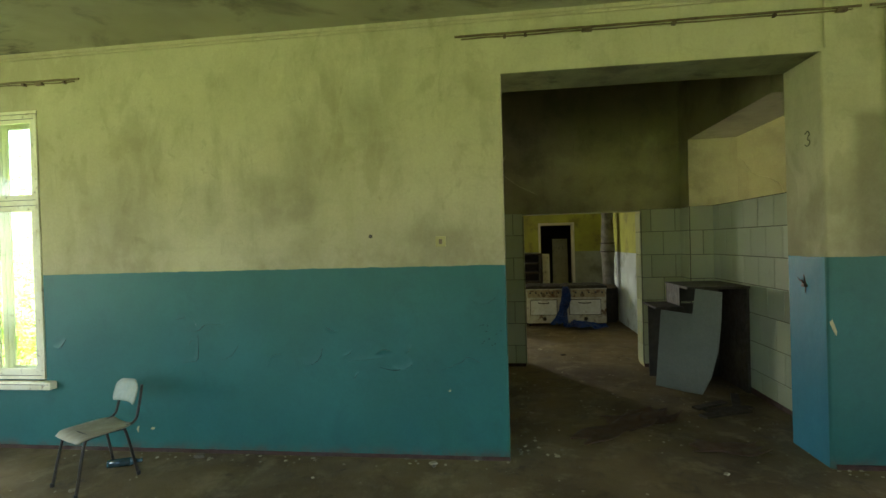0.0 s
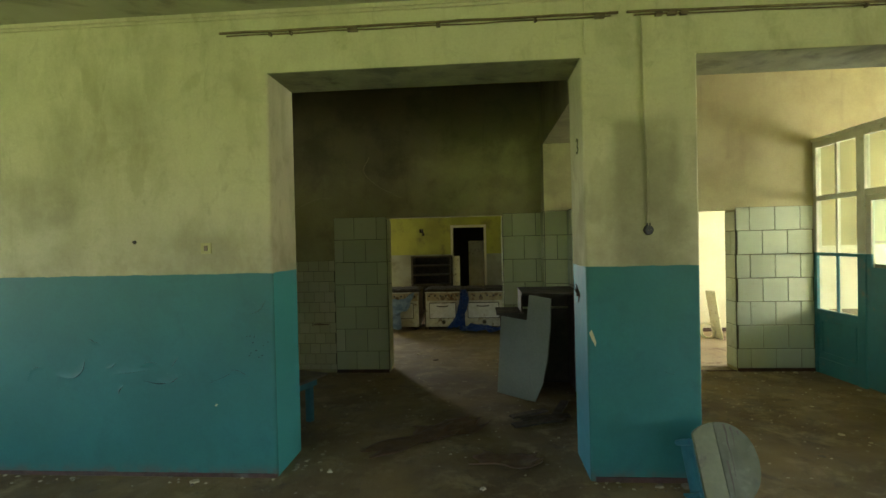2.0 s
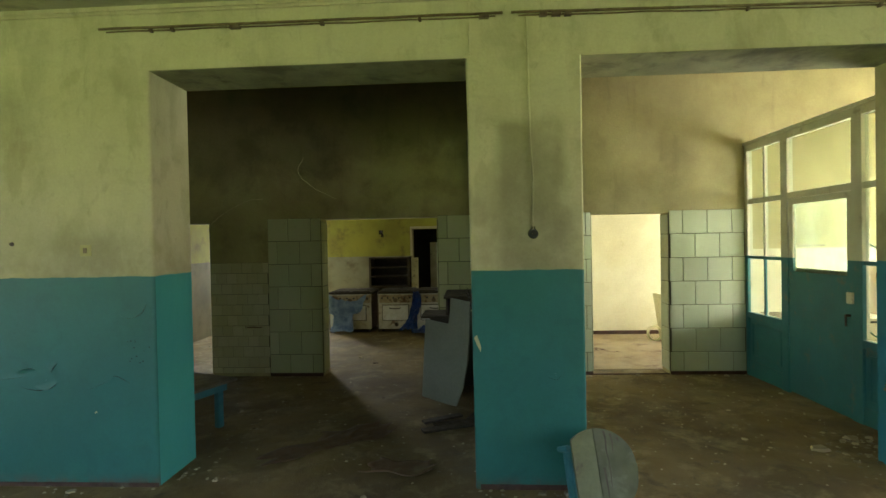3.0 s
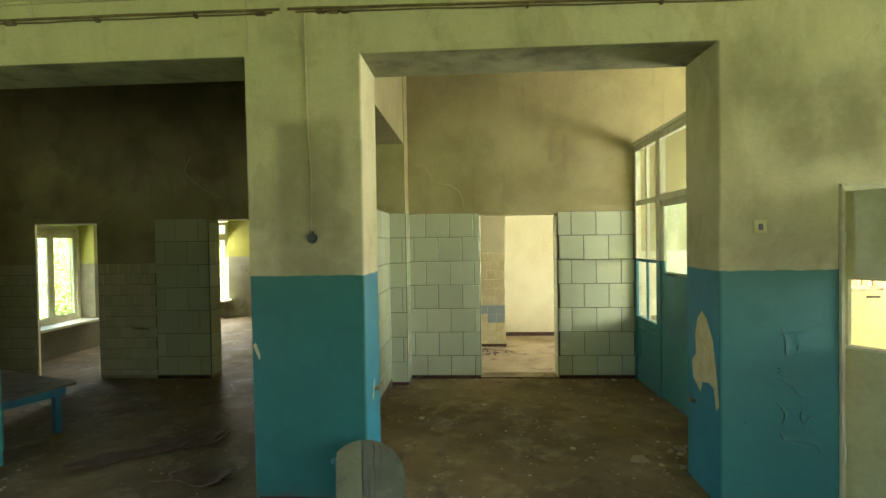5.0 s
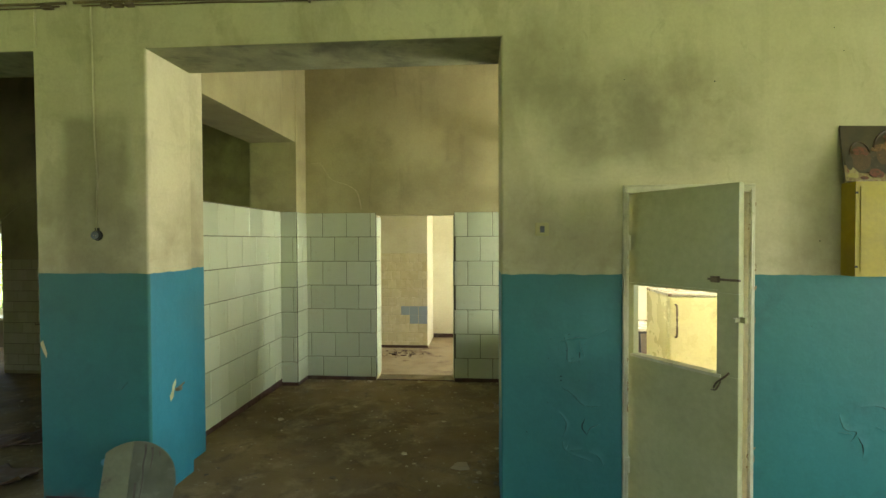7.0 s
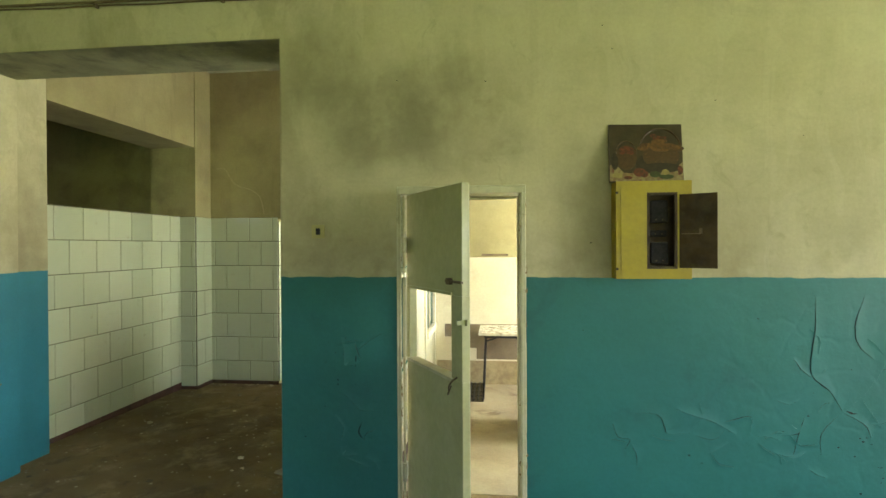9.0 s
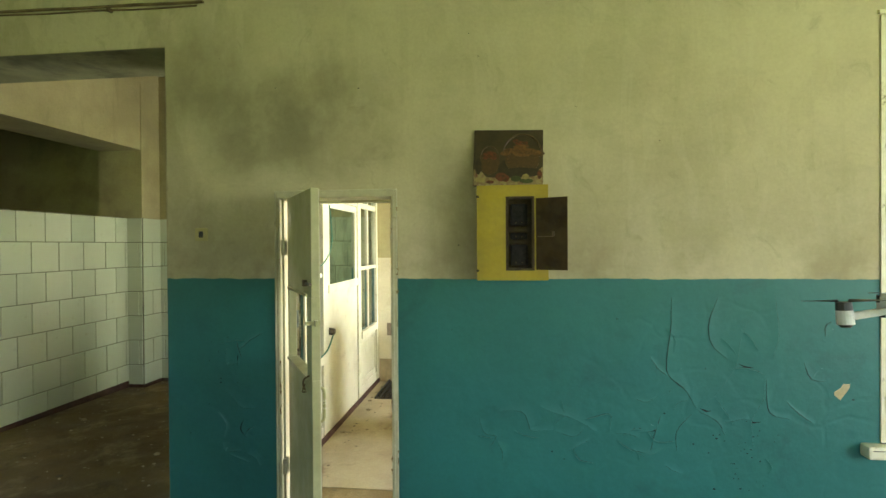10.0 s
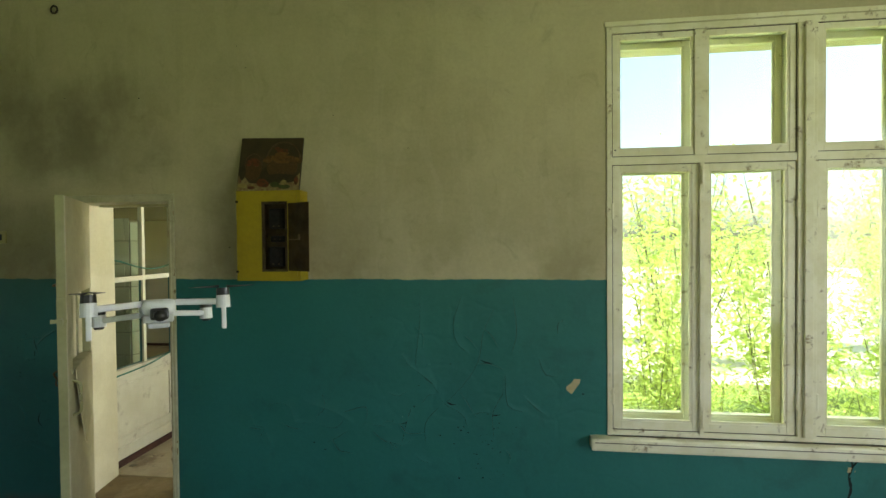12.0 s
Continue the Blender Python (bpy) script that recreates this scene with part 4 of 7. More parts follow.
def plastic_film(name, colour, alt):
    k = Mat(name, 0.28)
    c = k.mix(k.step(k.noise(9, 5), 0.35, 0.68), colour, alt)
    k.bump(k.noise(11, 5, 0.7, twist=1.5), 1.0, 0.09)
    return k.done(c)


BLUE_FILM = plastic_film("blue_film", (0.012, 0.065, 0.30), (0.006, 0.03, 0.16))
PALE_FILM = plastic_film("pale_film", (0.28, 0.38, 0.50), (0.12, 0.20, 0.34))


def slab(name, outline, thick, material, parent, label="", bevel=0.0):
    """A board cut to an outline of (x, z), its face at y = 0 and its back at y = thick."""
    bm = bmesh.new()
    a = [bm.verts.new((x, 0, z)) for x, z in outline]
    b = [bm.verts.new((x, thick, z)) for x, z in outline]
    bm.faces.new(a)
    bm.faces.new(b[::-1])
    for i in range(len(a)):
        j = (i + 1) % len(a)
        bm.faces.new((a[i], b[i], b[j], a[j]))
    if bevel:
        bmesh.ops.bevel(bm, geom=list(bm.edges), offset=bevel, segments=2, affect="EDGES")
    return part(name, bm, material, parent, label)


# ---- the hall ----


CHAIR_STEEL = surface("dark_painted_steel", (0.022, 0.018, 0.013), (0.04, 0.03, 0.02), 15, 0.45)


def school_chair():
    ch = thing("school_chair", pose(-3.14, 3.51, 0, 0, 0, -24) @ Matrix.Diagonal((1, 1, 0.92, 1)), "school chair, pale plywood seat on dark tubular steel legs", "chair")
    bm = bmesh.new()
    n, k = 14, 10
    rings = []
    for j in range(k + 1):
        v = j / k
        y = -0.20 + 0.40 * v
        half = 0.195 - 0.05 * max(0, abs(v - 0.45) - 0.35) / 0.2
        rings.append([bm.verts.new((half * (2 * i / n - 1), y, 0.440 - 0.018 * math.sin(math.pi * i / n) * (0.4 + 0.6 * v) - (0.03 * (1 - v / 0.18) ** 2 if v < 0.18 else 0))) for i in range(n + 1)])
    for a, b in zip(rings, rings[1:]):
        for i in range(n):
            bm.faces.new((a[i], a[i + 1], b[i + 1], b[i]))
    s = part("seat", bm, GREY_PLY, ch, "worn grey-brown plywood seat", True)
    m = s.modifiers.new("thick", "SOLIDIFY")
    m.thickness = 0.011
    bm = bmesh.new()
    rows = []
    for j in range(9):
        v = j / 8
        z = 0.585 + 0.185 * v
        half = 0.165 * (1 - 0.35 * max(0, v - 0.62) ** 2 / 0.145) - (0.02 * (1 - v / 0.15) if v < 0.15 else 0)
        rows.append([bm.verts.new((half * (2 * i / 12 - 1), 0.235 + 0.05 * v - 0.035 * (2 * i / 12 - 1) ** 2, z)) for i in range(13)])
    for a, b in zip(rows, rows[1:]):
        for i in range(12):
            bm.faces.new((a[i], a[i + 1], b[i + 1], b[i]))
    s = part("backrest", bm, PALE_PLY, ch, "pale curved plywood backrest", True)
    m = s.modifiers.new("thick", "SOLIDIFY")
    m.thickness = 0.009
    for sx in (-1, 1):
        x = sx * 0.165
        for ends in ([(x * 1.12, -0.225, 0.0), (x, -0.155, 0.37), (x, -0.12, 0.418), (x, -0.05, 0.424)], [(x * 1.12, 0.205, 0.0), (x, 0.135, 0.37), (x, 0.10, 0.418), (x, 0.02, 0.424)]):
            bm = bmesh.new()
            tube(bm, bend(ends), 0.0105)
            leg = part("leg", bm, CHAIR_STEEL, ch, "", True)
            bm = bmesh.new()
            rod(bm, ends[0], Vector(ends[0]) + Vector((0, 0, 0.03)), 0.014)
            part("rubber_foot", bm, BLACK, leg)
        bm = bmesh.new()
        tube(bm, bend([(x * 0.95, -0.06, 0.424), (x * 0.95, 0.12, 0.424), (x * 0.95, 0.205, 0.455), (x * 0.93, 0.235, 0.54), (x * 0.9, 0.272, 0.74)]), 0.0105)
        part("back_tube", bm, CHAIR_STEEL, ch, "", True)
    bm = bmesh.new()
    tube(bm, [(-0.165, -0.10, 0.424), (0.165, -0.10, 0.424)], 0.009)
    part("crossbar", bm, CHAIR_STEEL, ch)
    return ch


school_chair()


def round_table_top():
    """A stool with a rounded top, sawn straight on one side, tipped so that the top leans on the pier."""
    t = thing("round_stool", pose(3.13, 3.80, 0.245, 0, 0, 0), "stool with rounded grey-green top and blue frame, tipped against the pier", "stool")
    lean = pose(0.02, 0, 0, -20, 0, 12)
    r, cut = 0.265, -0.172

    def segment(x0, x1):
        """Outline of the top between two upright lines."""
        up, n = [], 22
        for i in range(n + 1):
            x = x0 + (x1 - x0) * i / n
            up.append((x, math.sqrt(max(r * r - x * x, 0))))
        return up + [(x, -z) for x, z in reversed(up) if z > 1e-6]

    pale = surface("green_grey_board", (0.150, 0.160, 0.080), (0.115, 0.122, 0.060), 3, 0.7, dirt=(0.075, 0.07, 0.042), dirt_at=(0.58, 0.74), dirt_scale=6)
    grey = surface("weathered_board", (0.100, 0.108, 0.060), (0.070, 0.076, 0.042), 5, 0.8, dirt=(0.135, 0.140, 0.085), dirt_at=(0.52, 0.68), dirt_scale=7)
    slab("top", segment(cut, -0.012), 0.024, pale, t, "sound pale half of the top", 0.003).matrix_world = t.matrix_world @ lean
    slab("top", segment(-0.010, r), 0.023, grey, t, "weathered half of the top, water-stained", 0.003).matrix_world = t.matrix_world @ lean
    for pts in ([(0.062, 0.245), (0.068, 0.19), (0.062, 0.12), (0.070, 0.04), (0.064, -0.10)], [(0.105, 0.225), (0.112, 0.17), (0.106, 0.10)], [(0.150, 0.20), (0.156, 0.17)], [(0.03, 0.02), (0.034, -0.12), (0.028, -0.2)]):
        bm = bmesh.new()
        line = bend([(x, -0.0005, z) for x, z in pts], 5)
        n = len(line) - 1
        for i, (p, q) in enumerate(zip(line, line[1:])):
            w0, w1 = 0.006 * (1 - i / n) + 0.0015, 0.006 * (1 - (i + 1) / n) + 0.0015
            bm.faces.new([bm.verts.new(c) for c in (p + Vector((-w0, 0, 0)), p + Vector((w0, 0, 0)), q + Vector((w1, 0, 0)), q + Vector((-w1, 0, 0)))])
        ob = part("crack", bm, DARK_WOOD, t, "dark split running down the top")
        ob.matrix_world = t.matrix_world @ lean
    bm = bmesh.new()
    box(bm, cut - 0.008, cut + 0.03, 0.026, 0.170, -0.235, 0.165, 0.008, lean)
    part("apron", bm, BLUE_PAINT, t, "blue painted apron board")
    bm = bmesh.new()
    box(bm, 0.09, 0.14, 0.025, 0.06, -0.2, 0.2, 0.008, lean)
    part("batten", bm, BLUE_PAINT, t)
    for a, b in (((cut - 0.010, 0.03, 0.150), (cut - 0.030, 0.165, 0.142)), ((cut - 0.010, 0.03, -0.18), (cut - 0.03, 0.20, -0.20))):
        bm = bmesh.new()
        rod(bm, lean @ Vector(a), lean @ Vector(b), 0.022, 0.019, 8)
        part("leg", bm, BLUE_PAINT, t)
    return t


round_table_top()


MATTE = surface("matte_black", (0.010, 0.009, 0.008), (0.016, 0.013, 0.010), 30, 0.95)
RUST_SHEET = surface("rusty_sheet", (0.062, 0.036, 0.010), (0.030, 0.017, 0.006), 7, 0.75, dirt=(0.085, 0.070, 0.016), dirt_at=(0.52, 0.70), dirt_scale=5)


def meter_box():
    b = thing("meter_cabinet", pose(7.477, W, 1.555), "yellow electric meter cabinet with its small door open", "electric cabinet")
    w, h, d = 0.405, 0.546, 0.105
    boxes("body", YELLOW, b, (0, w, -d, -0.001, 0, 0.012), (0, w, -d, -0.001, h - 0.012, h), (0, 0.012, -d, -0.001, 0.012, h - 0.012), (w - 0.012, w, -d, -0.001, 0.012, h - 0.012), (0.012, w - 0.012, -0.008, -0.001, 0.012, h - 0.012), bevel=0.002)
    f = boxes("front", YELLOW, b, (0.0, 0.171, -d - 0.014, -d - 0.0005, 0.0, h), (0.321, w, -d - 0.014, -d - 0.0005, 0.0, h), (0.171, 0.321, -d - 0.014, -d - 0.0005, 0.0, 0.062), (0.171, 0.321, -d - 0.014, -d - 0.0005, h - 0.072, h), label="yellow front plate")
    boxes("panel", YELLOW, f, (0.026, 0.165, -d - 0.0185, -d - 0.0145, 0.028, h - 0.03), (0.327, w - 0.018, -d - 0.0185, -d - 0.0145, 0.028, h - 0.03), (0.165, 0.327, -d - 0.0185, -d - 0.0145, 0.028, 0.056), (0.165, 0.327, -d - 0.0185, -d - 0.0145, h - 0.066, h - 0.03), label="raised yellow panel")
    boxes("window_rim", RUST_SHEET, f, (0.165, 0.179, -d - 0.020, -d - 0.004, 0.056, h - 0.066), (0.313, 0.327, -d - 0.020, -d - 0.004, 0.056, h - 0.066), (0.179, 0.313, -d - 0.020, -d - 0.004, 0.056, 0.070), (0.179, 0.313, -d - 0.020, -d - 0.004, h - 0.080, h - 0.066), label="rusty rim")
    boxes("backplate", RUST_SHEET, b, (0.02, w - 0.02, -0.04, -0.009, 0.02, h - 0.02), label="rusty brown back")
    for z0, z1, y in ((0.085, 0.205, -0.095), (0.235, 0.272, -0.075), (0.315, 0.44, -0.09)):
        m = boxes("meter", MATTE, b, (0.193, 0.290, y, -0.041, z0, z1), bevel=0.010, label="black meter block")
        for tx in (0.22, 0.255):
            boxes("terminal", RUST_SHEET, m, (tx, tx + 0.007, y - 0.006, y - 0.0005, z0 + 0.012, z0 + 0.02))
    leaf = boxes("small_door", RUST_SHEET, b, (0, 0.185, -0.004, 0.0, 0, 0.405), bevel=0.0015, label="grimy sheet-metal door standing open")
    leaf.matrix_parent_inverse = Matrix()
    leaf.matrix_basis = pose(0.337, -d - 0.022, 0.062, 0, 0, -28)
    boxes("catch", GRIME, leaf, (0.012, 0.105, -0.008, -0.0045, 0.185, 0.190), (0.098, 0.112, -0.012, -0.0045, 0.188, 0.216), label="small metal catch")
    for z in (0.05, h - 0.07):
        boxes("hinge", MATTE, b, (-0.003, 0.012, -d - 0.018, -d - 0.0145, z, z + 0.012))
    return b


meter_box()


def still_life():
    """A printed still life on board, leaning on the wall on top of the cabinet."""
    p = thing("painting", pose(7.452, 3.972, 2.104, -11.0, 1.5, 0), "small unframed still life of baskets and fruit on board", "painting")
    w, h = 0.405, 0.348
    boxes("board", surface("painted_ground", (0.060, 0.045, 0.018), (0.04, 0.03, 0.014), 9, 0.4), p, (0, w, 0, 0.012, 0, h), label="dark brown painted ground")

    def blot(name, material, y, *ovals):
        for i, (x, z, rx, rz) in enumerate(ovals):
            bm = bmesh.new()
            v = bmesh.ops.create_cone(bm, cap_ends=True, segments=18, radius1=1, radius2=1, depth=0.001)["verts"]
            bmesh.ops.transform(bm, matrix=Matrix.Translation((x, -0.001 - 0.0006 * i, z)) @ Matrix.Diagonal((rx, 1, rz, 1)) @ Matrix.Rotation(radians(90), 4, "X"), verts=v)
            part(name, bm, material, p).location = (0, y, 0)

    cloth = surface("painted_cloth", (0.30, 0.25, 0.105), (0.20, 0.12, 0.055), 45, 0.4, dirt=(0.16, 0.05, 0.03), dirt_at=(0.56, 0.64), dirt_scale=30)
    wicker = surface("painted_wicker", (0.085, 0.048, 0.016), (0.055, 0.032, 0.012), 60, 0.4, dirt=(0.13, 0.07, 0.022), dirt_at=(0.55, 0.65), dirt_scale=60)
    fruit = surface("painted_fruit", (0.155, 0.042, 0.016), (0.10, 0.03, 0.014), 60, 0.4, dirt=(0.06, 0.03, 0.012), dirt_at=(0.52, 0.62), dirt_scale=50)
    gold = surface("painted_crust", (0.175, 0.09, 0.024), (0.11, 0.052, 0.016), 60, 0.4, dirt=(0.07, 0.035, 0.012), dirt_at=(0.52, 0.62), dirt_scale=55)
    slab("cloth_patch", [(0.002, 0.004), (w - 0.002, 0.004), (w - 0.002, 0.12), (0.33, 0.06), (0.2, 0.05), (0.08, 0.055), (0.03, 0.11), (0.002, 0.10)], 0.001, cloth, p).location = (0, -0.0012, 0)
    blot("large_basket", wicker, -0.002, (0.285, 0.155, 0.10, 0.075), (0.285, 0.20, 0.13, 0.03))
    blot("small_basket", wicker, -0.002, (0.095, 0.145, 0.058, 0.075))
    blot("shadow", surface("painted_shadow", (0.030, 0.022, 0.010), (0.045, 0.032, 0.014), 30, 0.4), -0.0015, (0.19, 0.10, 0.045, 0.06), (0.285, 0.085, 0.11, 0.03), (0.03, 0.12, 0.02, 0.05))
    blot("loaf", gold, -0.004, (0.185, 0.20, 0.03, 0.014), (0.36, 0.205, 0.035, 0.016), (0.285, 0.19, 0.05, 0.010), (0.30, 0.245, 0.022, 0.010), (0.22, 0.215, 0.045, 0.016), (0.27, 0.235, 0.04, 0.018), (0.32, 0.215, 0.05, 0.015), (0.255, 0.20, 0.03, 0.013))
    blot("berry", fruit, -0.0055, (0.095, 0.19, 0.04, 0.022), (0.27, 0.26, 0.028, 0.016), (0.165, 0.055, 0.035, 0.026), (0.19, 0.045, 0.022, 0.02), (0.385, 0.07, 0.014, 0.026), (0.245, 0.275, 0.018, 0.010), (0.30, 0.262, 0.016, 0.010), (0.12, 0.17, 0.016, 0.012), (0.07, 0.172, 0.015, 0.012), (0.10, 0.022, 0.024, 0.010))
    blot("green", surface("painted_leaf", (0.06, 0.08, 0.02), (0.04, 0.05, 0.016), 30, 0.4), -0.005, (0.25, 0.045, 0.03, 0.018), (0.31, 0.032, 0.04, 0.014))
    blot("lemon", surface("painted_lemon", (0.34, 0.28, 0.09), (0.24, 0.18, 0.06), 30, 0.4), -0.006, (0.305, 0.058, 0.02, 0.017), (0.04, 0.035, 0.03, 0.016), (0.11, 0.03, 0.02, 0.012))
    bm = bmesh.new()
    tube(bm, [(0.285 + 0.11 * math.cos(a), -0.002, 0.20 + 0.12 * math.sin(a)) for a in [math.pi * i / 16 for i in range(17)]], 0.0045, 6)
    part("basket_handle", bm, wicker, p)
    bm = bmesh.new()
    tube(bm, [(0.095 + 0.055 * math.cos(a), -0.002, 0.17 + 0.075 * math.sin(a)) for a in [math.pi * i / 14 for i in range(15)]], 0.003, 6)
    part("basket_handle", bm, wicker, p)
    return p


still_life()


def wall_switch(name, x, z, label, dark=True):
    s = thing(name, pose(x, W, z), label, "switch")
    boxes("plate", BAKELITE, s, (-0.042, 0.042, -0.012, -0.0005, -0.042, 0.042), bevel=0.005)
    boxes("key", BLACK if dark else GRIME, s, (-0.013, 0.015, -0.019, -0.0125, -0.02, 0.02), bevel=0.003)
    return s


wall_switch("light_switch", -0.511, 1.752, "old cream bakelite light switch on the wall", False)
wall_switch("light_switch", 5.712, 1.838, "old cream bakelite light switch with dark key")


def bell_push():
    b = thing("socket", pose(2.769, W, 1.812), "round black surface-mounted socket at the end of a cable", "socket")
    for r, y0, y1, mt in ((0.036, -0.0005, -0.010, MATTE), (0.031, -0.0105, -0.030, BLACK)):
        bm = bmesh.new()
        rod(bm, (0, y0, 0), (0, y1, 0), r, r * 0.9, 24)
        part("base" if mt is MATTE else "cap", bm, mt, b)
    bm = bmesh.new()
    for a in (0.008, -0.008):
        rod(bm, (a, -0.0302, 0), (a, -0.032, 0), 0.003)
    part("contact", bm, GRIME, b)
    boxes("fixing", MATTE, b, (-0.012, 0.012, -0.012, -0.001, 0.034, 0.05))
    return b


bell_push()


OLD_PIPE = surface("old_pipe", (0.20, 0.15, 0.065), (0.12, 0.085, 0.04), 12, 0.6, 0.2)


def conduit(name, x0, x1, z0, z1, clips, label):
    c = thing(name, pose(0, W, 0), label, "conduit")
    bm = bmesh.new()
    n = 14
    tube(bm, [(x0 + (x1 - x0) * i / n, -0.022 - 0.002 * math.sin(i * 1.7), z0 + 0.012 + (z1 - z0) * i / n + 0.0015 * math.sin(i * 2.3)) for i in range(n + 1)], 0.0095)
    part("pipe", bm, OLD_PIPE, c, "rusty thin steel pipe")
    bm = bmesh.new()
    tube(bm, [(x0 + 0.05 + (x1 - x0 - 0.1) * i / n, -0.012, z0 - 0.008 + (z1 - z0) * i / n + 0.003 * math.sin(i * 1.9)) for i in range(n + 1)], 0.005, 6)
    part("wire", bm, OLD_PIPE, c, "thin wire under the pipe")
    for x, wd in clips:
        z = z0 + (z1 - z0) * (x - x0) / (x1 - x0)
        boxes("clip", GRIME, c, (x - wd / 2, x + wd / 2, -0.036, -0.001, z - 0.022, z + 0.001), bevel=0.003)
    return c


conduit("conduit", -0.352, 2.58, 3.352, 3.345, ((0.04, 0.02), (0.20, 0.02), (0.665, 0.075), (1.3, 0.03), (2.0, 0.02), (2.45, 0.07)), "rusty steel wiring pipe clipped along the wall")
conduit("conduit", 2.64, 5.75, 3.345, 3.30, ((2.86, 0.05), (2.95, 0.06), (3.03, 0.05), (4.24, 0.015), (5.1, 0.02)), "rusty steel wiring pipe with bare clamps")
conduit("conduit", -5.2, -3.66, 3.265, 3.252, ((-4.9, 0.03), (-4.2, 0.03), (-4.05, 0.07), (-3.8, 0.02)), "short rusty wiring pipe above the window")


def cable(points, r, label, material=None):
    bm = bmesh.new()
    tube(bm, bend(points), r, 6)
    c = part("cable", bm, material or PAINT)
    return tagged(c, label, "cable")


cable([(2.745, W - 0.006, 3.335), (2.752, W - 0.007, 2.9), (2.757, W - 0.010, 2.5), (2.772, W - 0.007, 2.2), (2.766, W - 0.008, 1.95), (2.769, W - 0.007, 1.845)], 0.007, "painted-over flat cable running down the pier")
cable([(2.345, W - 0.006, 3.515), (2.343, W - 0.006, 3.3), (2.347, W - 0.006, 3.08)], 0.007, "painted-over cable above the pier")

# peeling paint: long curved cracks whose edges have lifted off the wall
PAINT_EDGE = surface("broken_paint_edge", (0.035, 0.15, 0.125), (0.025, 0.12, 0.10), 25, 0.6)
CRACK_GAP = surface("crack_gap", (0.004, 0.014, 0.012), (0.010, 0.016, 0.012), 25, 0.95)


def paint_crack(points, side=1, lift=0.012, width=0.07, gap=0.004, y=W, wall=None):
    """Paint split along a line of (x, z): on one side it bows off the wall and ends in a broken pale edge over a dark gap."""
    lift, width, gap = lift * (0.38 if points[0][0] > 0 else 0.62), width * 1.5, gap * 0.6
    rng = random.Random(int(points[0][0] * 1000 + points[0][1] * 77))
    line = bend([(a + rng.uniform(-0.004, 0.004), 0, b + rng.uniform(-0.004, 0.004)) for a, b in points], 9)
    n = len(line) - 1
    bm = bmesh.new()
    rings = []
    for i, q in enumerate(line):
        d = (line[min(i + 1, n)] - line[max(i - 1, 0)]).normalized()
        nx, nz = -d.z * side, d.x * side
        s = max(math.sin(math.pi * (0.02 + 0.96 * i / n)), 0) ** 0.7 * (0.8 + 0.35 * noise.noise(Vector((q.x * 14, 3.1, q.z * 14))))
        wide = width * (0.85 + 0.6 * noise.noise(Vector((q.x * 9 + 5, 1.7, q.z * 9))))
        jx = 0.003 * noise.noise(Vector((q.x * 60, 0, q.z * 60)))
        row = []
        wide *= 0.45 + 0.55 * s
        for off, up in ((wide, 0.0004), (0.8 * wide, 0.0004 + 0.012 * lift * s), (0.5 * wide, 0.0006 + 0.16 * lift * s), (0.2 * wide, 0.0008 + 0.58 * lift * s), (0.0, 0.0012 + lift * s), (0.0, 0.0012 + lift * s), (-0.0015 * s, 0.0008 + lift * s * 0.9), (-0.0017 * s, 0.0012), (-0.0017 * s - gap * s, 0.0010)):
            row.append(bm.verts.new((q.x + nx * (off + jx), y - up, q.z + nz * (off + jx))))
        rings.append(row)
    for a, b in zip(rings, rings[1:]):
        for k in (0, 1, 2, 3, 5, 6, 7):
            f = bm.faces.new((a[k], a[k + 1], b[k + 1], b[k]))
            f.material_index = 0 if k < 4 else (1 if k == 5 else 2)
            f.smooth = k < 4
    ob = part("paint_crack", bm, PAINT, wall or main_wall)
    ob.data.materials.append(PAINT_EDGE)
    ob.data.materials.append(CRACK_GAP)
    return ob


for side, lift, width, points in (
    (1, 0.014, 0.09, [(-2.82, 1.08), (-2.65, 1.04), (-2.55, 1.10), (-2.38, 1.10)]), (-1, 0.010, 0.07, [(-2.63, 1.03), (-2.63, 0.92), (-2.64, 0.81), (-2.69, 0.78), (-2.81, 0.78)]),
    (-1, 0.008, 0.07, [(-2.26, 0.93), (-2.33, 0.84), (-2.43, 0.79)]), (1, 0.020, 0.06, [(-1.77, 0.78), (-1.64, 0.76), (-1.55, 0.81), (-1.52, 0.90)]),
    (1, 0.012, 0.05, [(-1.30, 0.79), (-1.12, 0.81), (-1.0, 0.82)]), (1, 0.022, 0.055, [(-0.94, 0.74), (-0.84, 0.72), (-0.76, 0.77)]),
    (-1, 0.014, 0.07, [(-0.53, 0.72), (-0.38, 0.78), (-0.32, 0.82), (-0.20, 0.77)]), (1, 0.012, 0.07, [(-0.31, 1.30), (-0.21, 1.25), (-0.11, 1.28), (-0.06, 1.35)]),
    (1, 0.010, 0.04, [(-2.83, 1.15), (-2.78, 1.16), (-2.73, 1.18)])):
    paint_crack(points, side, lift, width)
